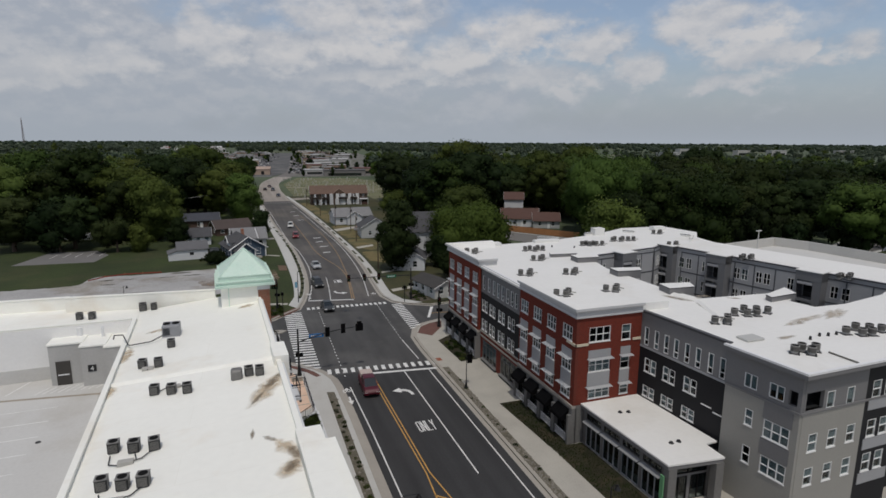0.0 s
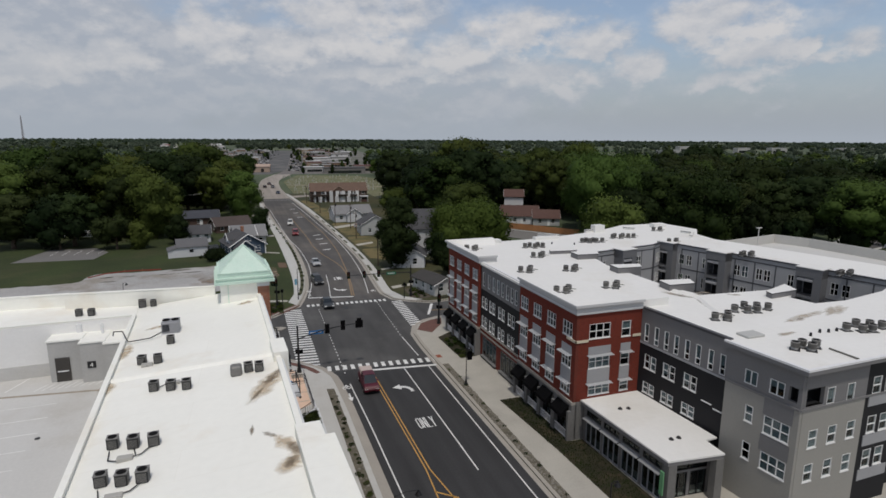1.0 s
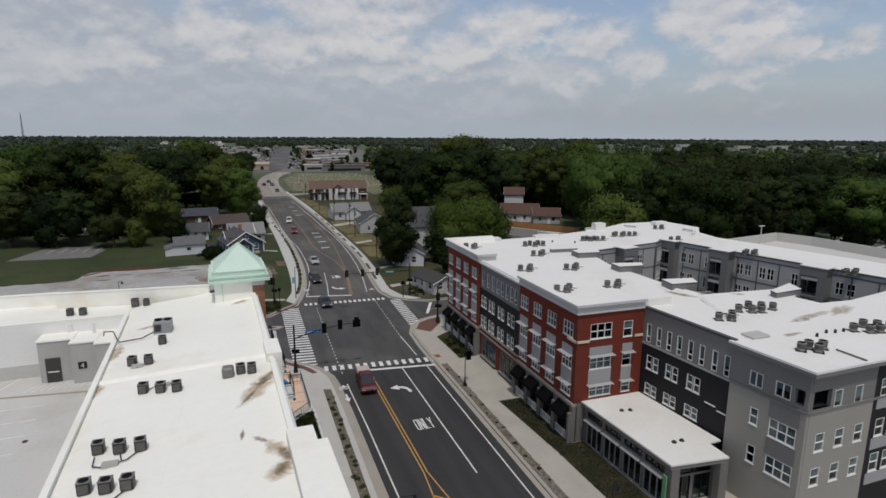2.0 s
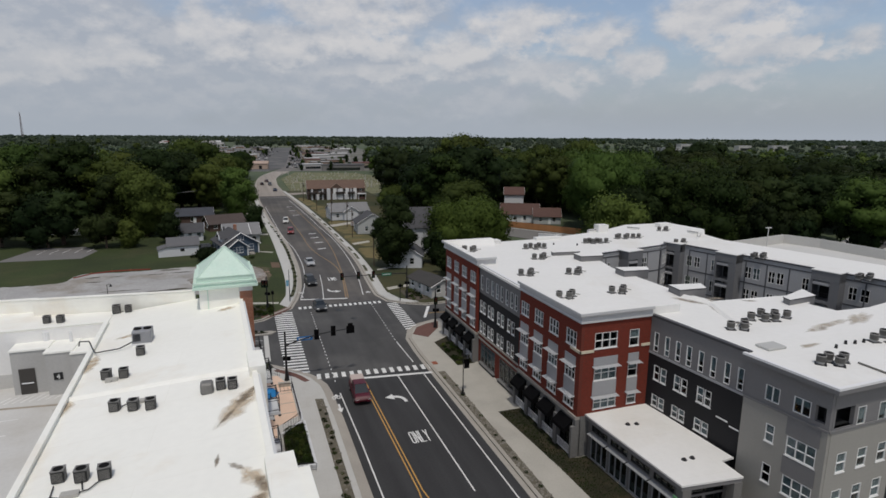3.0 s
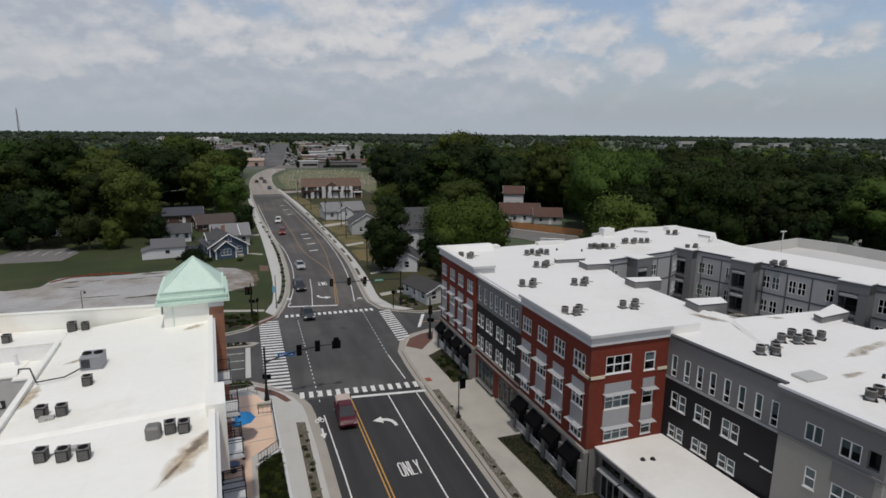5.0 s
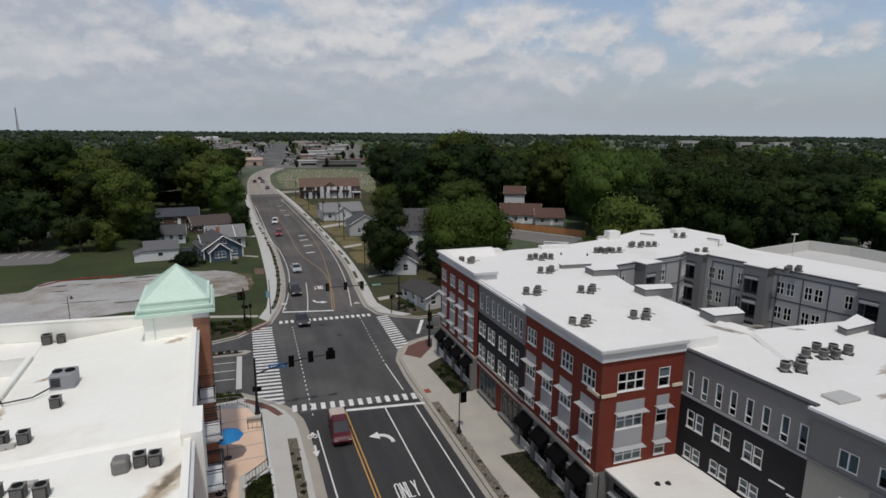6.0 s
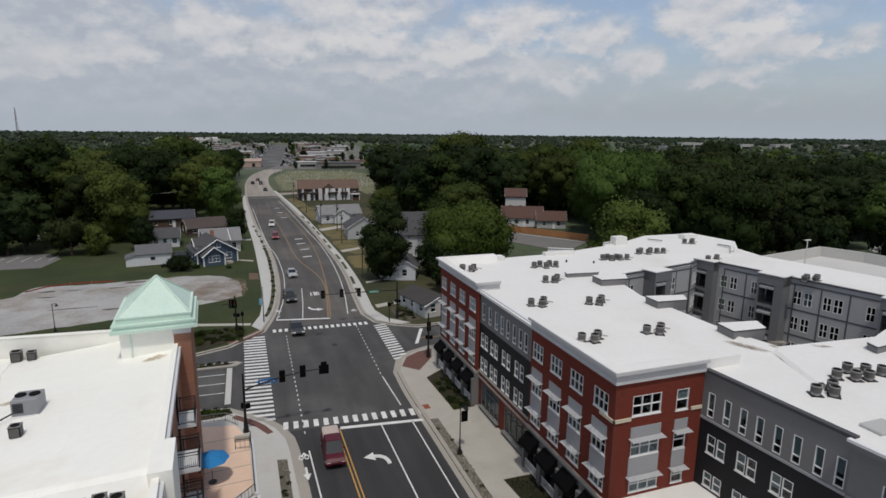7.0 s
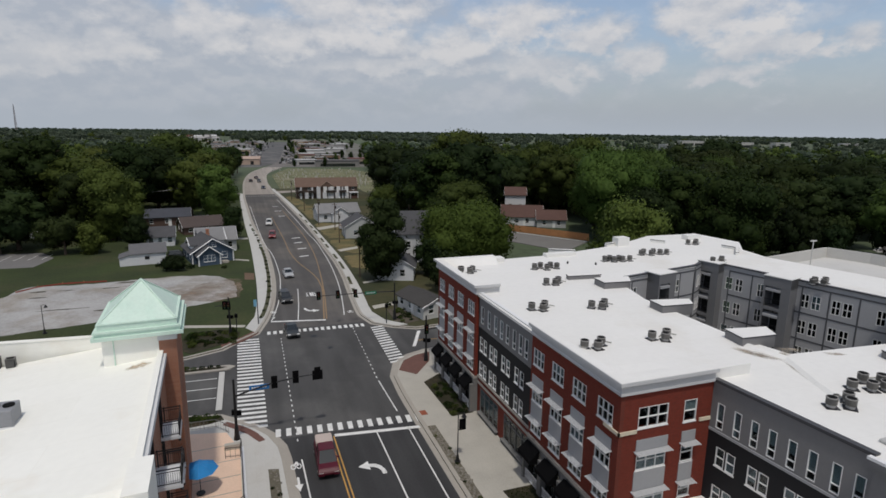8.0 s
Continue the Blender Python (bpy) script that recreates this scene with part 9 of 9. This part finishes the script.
# the farther mixes lean on the hazed leaves
MIXED, MIDMIX, FARMIX = (LEAF_DARK, LEAF_MID, LEAF_LIGHT), (LEAF_MID, LEAF_HAZE, LEAF_LIGHT), (LEAF_HAZE, LEAF_HAZE, LEAF_MID)
def deep(x, y):
    return math.hypot(x + 18, y + 60) > 318


far_wood("woods_behind_west", "dense mixed woods behind the first trees", [(x, y, rg.uniform(0.85, 1.2)) for x, y in rest if x < 0 and not deep(x, y)], MIXED, 13, 560, 0.74, (2.5, 5, 2.6))
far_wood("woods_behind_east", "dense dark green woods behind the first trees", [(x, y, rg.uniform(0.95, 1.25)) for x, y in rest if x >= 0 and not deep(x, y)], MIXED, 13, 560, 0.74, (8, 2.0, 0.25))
far_wood("woods_beyond", "woods farther off, haze put into their paler greens", [(x, y, rg.uniform(0.65, 0.95)) for x, y in rest if deep(x, y)], MIDMIX, 13, 560, 0.74, (2, 4, 1.5))


def scatter(n, r0, r1, keep, s0, s1):
    res = []
    while len(res) < n:
        d, a = math.sqrt(rg.uniform(r0 * r0, r1 * r1)), math.radians(rg.uniform(-20, 62))
        x, y = -20 + d * math.sin(a), -60 + d * math.cos(a)
        if keep(x, y):
            res.append((x, y, rg.uniform(s0, s1)))
    return res


def town(x, y):
    """The open strip of roads, lots and shops to the north."""
    return -70 - 0.05 * (y - 400) < x < 75 + 0.16 * (y - 330) and 205 < y < 1250


patch = lambda x, y: noise.noise(Vector((x / 220, y / 220, 3.3))) > -0.05
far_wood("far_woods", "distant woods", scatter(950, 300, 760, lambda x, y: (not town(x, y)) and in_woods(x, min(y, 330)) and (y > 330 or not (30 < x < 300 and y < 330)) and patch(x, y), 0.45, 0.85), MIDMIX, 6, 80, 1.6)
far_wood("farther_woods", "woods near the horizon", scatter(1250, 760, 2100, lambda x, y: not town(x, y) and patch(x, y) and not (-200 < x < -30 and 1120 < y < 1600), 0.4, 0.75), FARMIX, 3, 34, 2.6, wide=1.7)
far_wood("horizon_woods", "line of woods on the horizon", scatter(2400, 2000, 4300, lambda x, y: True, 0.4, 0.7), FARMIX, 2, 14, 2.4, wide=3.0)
far_wood("town_trees", "scattered trees among the town's roofs", scatter(260, 470, 1300, lambda x, y: town(x, y) and abs(x - (0.09 * (y - 400))) > 11, 0.18, 0.46), MIXED, 4, 60, 1.6)

# ---- distance ----
mast_ = thing("radio_tower", "thin steel lattice radio tower on the horizon", "radio tower", -742, 2357, -0.1)
for a in (0, 2.09, 4.19):
    bm = bmesh.new()
    rod(bm, (-742 + 4 * math.cos(a), 2357 + 4 * math.sin(a), -0.1), (-742 + 1.2 * math.cos(a), 2357 + 1.2 * math.sin(a), 92), 0.7, 4, 0.5)
    part("leg", bm, surface("tower_steel", (0.25, 0.22, 0.22), 0.6, 0.05), mast_)
for k in range(10):
    bm = bmesh.new()
    z, r = 8 + 9 * k, 4 - 2.8 * (8 + 9 * k) / 92
    pts = [(-742 + r * math.cos(a), 2357 + r * math.sin(a), z) for a in (0, 2.09, 4.19)]
    for i in range(3):
        rod(bm, pts[i], pts[(i + 1) % 3], 0.4, 4), rod(bm, pts[i], (pts[(i + 1) % 3][0], pts[(i + 1) % 3][1], z + 8), 0.3, 4)
    part("brace", bm, MATS["tower_steel"], mast_)

rt = random.Random(19)
WALLS = [surface("far_wall_%d" % i, c, 0.8, 0.06, 0.2, 2) for i, c in enumerate(((0.42, 0.41, 0.39), (0.26, 0.17, 0.12), (0.20, 0.19, 0.18), (0.36, 0.29, 0.21)))]
ROOFS = [surface("far_roof_%d" % i, c, 0.8, 0.06, 0.2, 2) for i, c in enumerate(((0.55, 0.55, 0.54), (0.12, 0.115, 0.115), (0.33, 0.32, 0.31), (0.15, 0.07, 0.06)))]


def shop(x, y, w, d, h, wall_i, roof_i, turn):
    t = thing("distant_shop", "low flat-roofed shop building in the distant town", "shop", group="shops of the distant town")
    bm = bmesh.new()
    box(bm, -w / 2, -d / 2, 0, w / 2, d / 2, h)
    part("wall", bm, WALLS[wall_i], t)
    bm = bmesh.new()
    box(bm, -w / 2 - 0.4, -d / 2 - 0.4, h, w / 2 + 0.4, d / 2 + 0.4, h + 0.5)
    part("roof", bm, ROOFS[roof_i], t)
    bm = bmesh.new()
    box(bm, -w * 0.4, -d / 2 - 0.12, 0.3, w * 0.4, -d / 2 - 0.02, h * 0.55)
    part("shop_front", bm, CARGLASS, t)
    t.matrix_basis = pose(x, y, -0.1, 0, 0, turn)


raised("town_lots", [(-45, 420), (-2, 408), (13.5, 455), (22.5, 540), (50.5, 840), (84.5, 1184), (-20, 1200), (-60, 600)], surface("lot_dark", (0.085, 0.084, 0.084), 0.9, 0.3, 0.06, 1, stain=((0.15, 0.145, 0.135), 0.03, 0.5, 0.6, 0.8)), "pale paved car parks of the distant town", -0.02, "car park")
raised("town_lots_east", [(15, 408), (95, 395), (150, 560), (215, 1180), (96.5, 1184), (65.5, 840), (36.5, 540), (24.5, 445)], surface("lot_pale", (0.16, 0.15, 0.14), 0.9, 0.3, 0.06, 1, stain=((0.07, 0.085, 0.04), 0.03, 0.5, 0.58, 0.9)), "pale paved car parks east of the street", -0.02, "car park")
raised("field", [(2, 212), (40, 207), (66, 230), (72, 330), (60, 375), (18, 392), (3, 330)], surface("field_grass", (0.115, 0.125, 0.06), 0.95, 0.4, 0.12, 0.8, 0.3, stain=((0.22, 0.195, 0.12), 0.10, 0.4, 0.75, 0.8)), "open yellow-green field", 0.03, "field")
raised("field_path", [(3, 300), (62, 268), (62, 271), (3, 303.5)], surface("path_pale", (0.32, 0.27, 0.20), 0.9, 0.1), "pale track across the field", 0.05, "path")
bm = bmesh.new()
rf = random.Random(77)
for _ in range(170):
    x, y = rf.uniform(4, 62), rf.uniform(232, 372)
    h, w = rf.uniform(0.6, 1.7), rf.uniform(0.12, 0.35)
    box(bm, x - w, y - w, 0.0, x + w, y + w, h)
tagged(part("field_stakes", bm, surface("stake_pale", (0.42, 0.41, 0.36), 0.8, 0.1)), "pale stakes and markers standing in the field", "stakes", kind="stuff")
tan = thing("tan_building", "plain tan building with a shallow tan roof beside the bend", "building")
bm = bmesh.new()
box(bm, -13, -8, 0, 13, 8, 4.6)
part("wall", bm, surface("tan_wall", (0.42, 0.32, 0.25), 0.85, 0.08, 0.3, 3), tan)
bm = bmesh.new()
gable_roof(bm, -13, 13, -8, 8, 4.62, 6.4, "x", 0.5)
part("roof", bm, surface("tan_roof", (0.40, 0.30, 0.245), 0.85, 0.1, 0.3, 3), tan)
bm = bmesh.new()
box(bm, 6, -8.1, 0.2, 8.5, -8.02, 3)
part("door", bm, INSIDE, tan)
tan.matrix_basis = pose(-12.5, 448, -0.02, 0, 0, -6)
for x, y, w, d, h, a, b, t in ((58, 412, 34, 12, 4.6, 2, 1, -4), (84, 436, 26, 12, 4.8, 3, 3, 2), (36, 437, 16, 9, 4.0, 0, 0, 4), (112, 418, 30, 12, 4.6, 1, 3, -3), (48, 470, 18, 10, 4.2, 1, 2, 3)):
    shop(x, y, w, d, h, a, b, t)
spec2 = [(58, 412), (84, 436), (36, 437), (112, 418), (48, 470), (50, 418)]
for _ in range(150):
    y = rt.uniform(430, 1150)
    x = 0.09 * (y - 400) + rt.choice((-1, 1)) * rt.uniform(30, 46 + 0.10 * (y - 380))
    if any(abs(x - a) < 21 and abs(y - b) < 18 for a, b in spec2) or (abs(x + 14) < 32 and abs(y - 455) < 24):
        continue
    spec2.append((x, y))
    shop(x, y, rt.uniform(9, 26), rt.uniform(8, 18), rt.uniform(3.5, 6.5), rt.randrange(4), rt.choice((0, 0, 1, 2, 2, 3)), rt.uniform(-8, 12))
for x, y in ((340, 700), (950, 1014), (980, 1016), (690, 760), (705, 790), (1010, 820), (960, 860), (1272, 870)):
    shop(x, y, rt.uniform(18, 42), 14, rt.uniform(7, 11), 0, 0, rt.uniform(-10, 10))
for k in range(26):
    y = rt.uniform(1180, 1560)
    x = -40 - 0.09 * (y - 1180) - rt.uniform(0, 130)
    t = thing("distant_house", "small pale house of a settlement far behind the woods", "house", group="houses of the far settlement")
    w, d, h = rt.uniform(9, 15), rt.uniform(7, 10), rt.uniform(4.5, 7)
    bm = bmesh.new()
    gabled_box(bm, -w / 2, w / 2, -d / 2, d / 2, h, h + 3, "x")
    part("wall", bm, WALLS[rt.choice((0, 0, 3, 2))], t)
    bm = bmesh.new()
    gable_roof(bm, -w / 2, w / 2, -d / 2, d / 2, h + 0.05, h + 3.05, "x")
    part("roof", bm, ROOFS[rt.choice((0, 1, 2, 2, 3))], t)
    t.matrix_basis = pose(x, y, -0.1, 0, 0, rt.uniform(-30, 30))
# cars standing in the distant car parks, too small to tell apart
bm = bmesh.new()
for _ in range(900):
    y = rt.choice((455, 468, 492, 505, 560, 575, 600, 650, 668, 720, 760, 800, 850, 900)) + rt.uniform(-2, 2)
    x = 0.09 * (y - 400) + rt.choice((-1, 1)) * rt.uniform(9 if rt.random() < 0.3 else 14, 44 + 0.10 * (y - 400))
    h = rt.uniform(1.3, 1.7)
    box(bm, x - 0.9, y - 2.2, 0.0, x + 0.9, y + 2.2, h * 0.6)
    box(bm, x - 0.8, y - 1.1, h * 0.6, x + 0.8, y + 1.2, h)
FARCARS = surface("far_cars", (0.5, 0.5, 0.5), 0.35, 0.1, 0.05, 0.3, 0)
_nt = FARCARS.node_tree
_g, _pw, _mx = _nt.nodes.new("ShaderNodeNewGeometry"), _nt.nodes.new("ShaderNodeMath"), _nt.nodes.new("ShaderNodeMix")
_pw.operation, _pw.inputs[1].default_value, _mx.data_type = "POWER", 2.6, "RGBA"
_mx.inputs[6].default_value, _mx.inputs[7].default_value = (0.02, 0.022, 0.028, 1), (0.62, 0.61, 0.60, 1)
_nt.links.new(_g.outputs["Random Per Island"], _pw.inputs[0]), _nt.links.new(_pw.outputs[0], _mx.inputs[0])
_nt.links.new(_mx.outputs[2], _nt.nodes["Principled BSDF"].inputs["Base Color"])
tagged(part("distant_cars", bm, FARCARS), "cars standing in the distant car parks", "cars", kind="stuff")

# side street east of the parking structure
raised("side_street", [(133.5, 36.7), (140.9, 49.0), (172.1, 62.4), (182, 59), (167.3, 52.4), (148.8, 40.3)], surface("side_asphalt", (0.10, 0.095, 0.09), 0.9, 0.15, 0.1, 3), "grey asphalt of a side street lot", -0.02, "road")
for pl_ in ([(139.8, 47.4), (140.9, 49.4), (156, 56.2), (172.1, 62.8)], [(133.5, 36.4), (148.8, 40.0), (167.5, 52.0)], [(164, 66), (172, 62.6), (184, 62)]):
    structure("kerb_side", strip(offset(pl_, -0.55), offset(pl_, 0.55), -0.2, 0.12), CONCRETE_PALE, "pale concrete kerb of the side street", "kerb")
raised("lawn_side", [(133.5, 36.0), (147.6, 39.4), (150, 36), (134, 28)], GRASS, "small green verge beside the side street", 0.05, "lawn")

# ---- small planting ----
def tuft_mesh(name, seed, r, h, n, size, leaf):
    rg = random.Random(seed)
    pts, faces = [], []
    for _ in range(n):
        a, q = rg.uniform(0, 6.28), math.sqrt(rg.random())
        p = Vector((r * q * math.cos(a), r * q * math.sin(a), h * rg.uniform(0.15, 1.0) * (1.1 - 0.5 * q)))
        d = Vector((rg.gauss(0, 1), rg.gauss(0, 1), rg.gauss(0.5, 0.7))).normalized()
        s1 = d.orthogonal().normalized()
        s2 = d.cross(s1)
        k = size * rg.uniform(0.6, 1.2)
        i0 = len(pts)
        pts += [tuple(p - s1 * k), tuple(p - s2 * k * 0.5), tuple(p + s1 * k), tuple(p + s2 * k * 0.5)]
        faces.append((i0, i0 + 1, i0 + 2, i0 + 3))
    me = bpy.data.meshes.new(name)
    me.from_pydata(pts, [], faces)
    me.materials.append(leaf)
    return me


shrub_a, shrub_b = tuft_mesh("shrub", 1, 0.5, 0.6, 90, 0.14, LEAF_MID), tuft_mesh("shrub", 2, 0.42, 0.5, 80, 0.13, LEAF_DARK)
rs = random.Random(23)


def shrub(x, y, z, s, label="low green shrub in a planting bed"):
    ob = new("shrub", rs.choice((shrub_a, shrub_b)))
    ob.matrix_basis = pose(x, y, z, 0, 0, rs.uniform(0, 360)) @ Matrix.Diagonal((s, s, s, 1))
    tagged(ob, label, "shrub", "shrubs")


for k in range(60):
    shrub(rs.uniform(-24.3, -17.8), rs.uniform(29.5, 35.2), 0.13, rs.uniform(0.5, 1.2))
for k in range(11):
    shrub(rs.uniform(-22.1, -19.4), rs.uniform(7.1, 8.5), 0.19, rs.uniform(0.6, 1.0))
for i in range(5):
    for k in range(14):
        x, y = -18.65 + 0.42 * i, -16.5 + 0.52 * k
        if y < -10.2 + 0.9 * (x + 18.9):
            shrub(x + rs.uniform(-0.06, 0.06), y + rs.uniform(-0.06, 0.06), 0.47, rs.uniform(0.52, 0.66), "clipped shrub in the hedge bed")
for k in range(26):
    shrub(rs.uniform(-14.9, -14.2), -6 - 1.05 * k + rs.uniform(-0.5, 0.5), 0.15, rs.uniform(0.35, 0.6))
for k in range(24):
    y = 40 + 3.7 * k
    i = min(range(len(KL_N)), key=lambda q: abs(KL_N[q][1] - y) + (100 if KL_N[q][0] < -20 else 0))
    shrub(KL_N[i][0] - 0.85 + rs.uniform(-0.2, 0.2), y, 0.14, rs.uniform(0.55, 0.95), "low shrub in the strip beside the street")
for x, y in ((7.6, 36.5), (9.2, 37.2), (10.4, 35.0), (11.4, 34.0), (8.6, 34.6), (12.6, 33.4), (6.9, 40.5), (9.9, 44.0)):
    shrub(x, y, 0.09, rs.uniform(0.8, 1.5), "round shrub beside the cottage")
for k in range(16):
    shrub(rs.uniform(6.8, 9.2), rs.uniform(31.6, 37.4), 0.12, rs.uniform(0.4, 0.9), "small shrub in the mulch bed")
for k in range(34):
    shrub(rs.uniform(4.1, 6.15), rs.uniform(1.0, 9.6), 0.16, rs.uniform(0.4, 0.95), "dark low shrub in the bed at the facade")
for k in range(16):
    shrub(rs.uniform(0.85, 1.5), -3 - 2.3 * k + rs.uniform(-0.8, 0.8), 0.15, rs.uniform(0.25, 0.5), "small weed in the stony strip")
# thin grass blades in the new strip beside the building
pts, faces = [], []
for _ in range(5200):
    y = rs.uniform(-34, -12.7)
    x = rs.uniform(3.7 + (-12.7 - y) * 0.045, 6.35 if y > -23 else 7.7)
    h, w, a, d = rs.uniform(0.05, 0.17), rs.uniform(0.02, 0.05), rs.uniform(0, 6.28), rs.uniform(-0.08, 0.08)
    i0 = len(pts)
    pts += [(x - w * math.cos(a), y - w * math.sin(a), 0.16), (x + w * math.cos(a), y + w * math.sin(a), 0.16), (x + d, y + d, 0.165 + h)]
    faces.append((i0, i0 + 1, i0 + 2))
me = bpy.data.meshes.new("grass_blades")
me.from_pydata(pts, [], faces)
me.materials.append(LEAF_MID)
tagged(part("grass_blades", me, LEAF_MID), "thin grass growing in the strip beside the building", "grass", kind="stuff")
for x, y, s in ((-27.0, 78.8, 2.0), (-32.0, 84.0, 2.4), (-33.5, 82.2, 1.8), (-20.2, 76.9, 1.5)):
    shrub(x, y, 0.1, s, "rounded dark green bush")

for k in range(18):
    shrub(-36 + 0.95 * k, 21.62 + 0.012 * k + rs.uniform(-0.1, 0.1), 0.14, rs.uniform(0.6, 0.9), "low shrub in the planted median")
# pale stones in the planting strips
bm = bmesh.new()
for x0, x1, y0, y1, n in ((0.8, 1.55, -46, -0.6, 620), (-14.85, -14.1, -46, -3.5, 150)):
    for _ in range(n):
        x, y, r = rs.uniform(x0, x1), rs.uniform(y0, y1), rs.uniform(0.07, 0.2)
        q = [bm.verts.new((x + r * rs.uniform(0.6, 1.2) * math.cos(a), y + r * rs.uniform(0.6, 1.2) * math.sin(a), 0.15)) for a in (0, 1.26, 2.51, 3.77, 5.03)]
        w = [bm.verts.new((v.co.x + (x - v.co.x) * 0.4, v.co.y + (y - v.co.y) * 0.4, 0.17 + r * rs.uniform(0.3, 0.6))) for v in q]
        bm.faces.new(w)
        for i in range(5):
            j = (i + 1) % 5
            bm.faces.new((q[i], q[j], w[j], w[i]))
tagged(part("strip_stones", bm, surface("strip_stone", (0.20, 0.185, 0.155), 0.9, 0.25, 1.5, 6, 0.2)), "pale stones laid in the planting strips", "stones", kind="stuff")
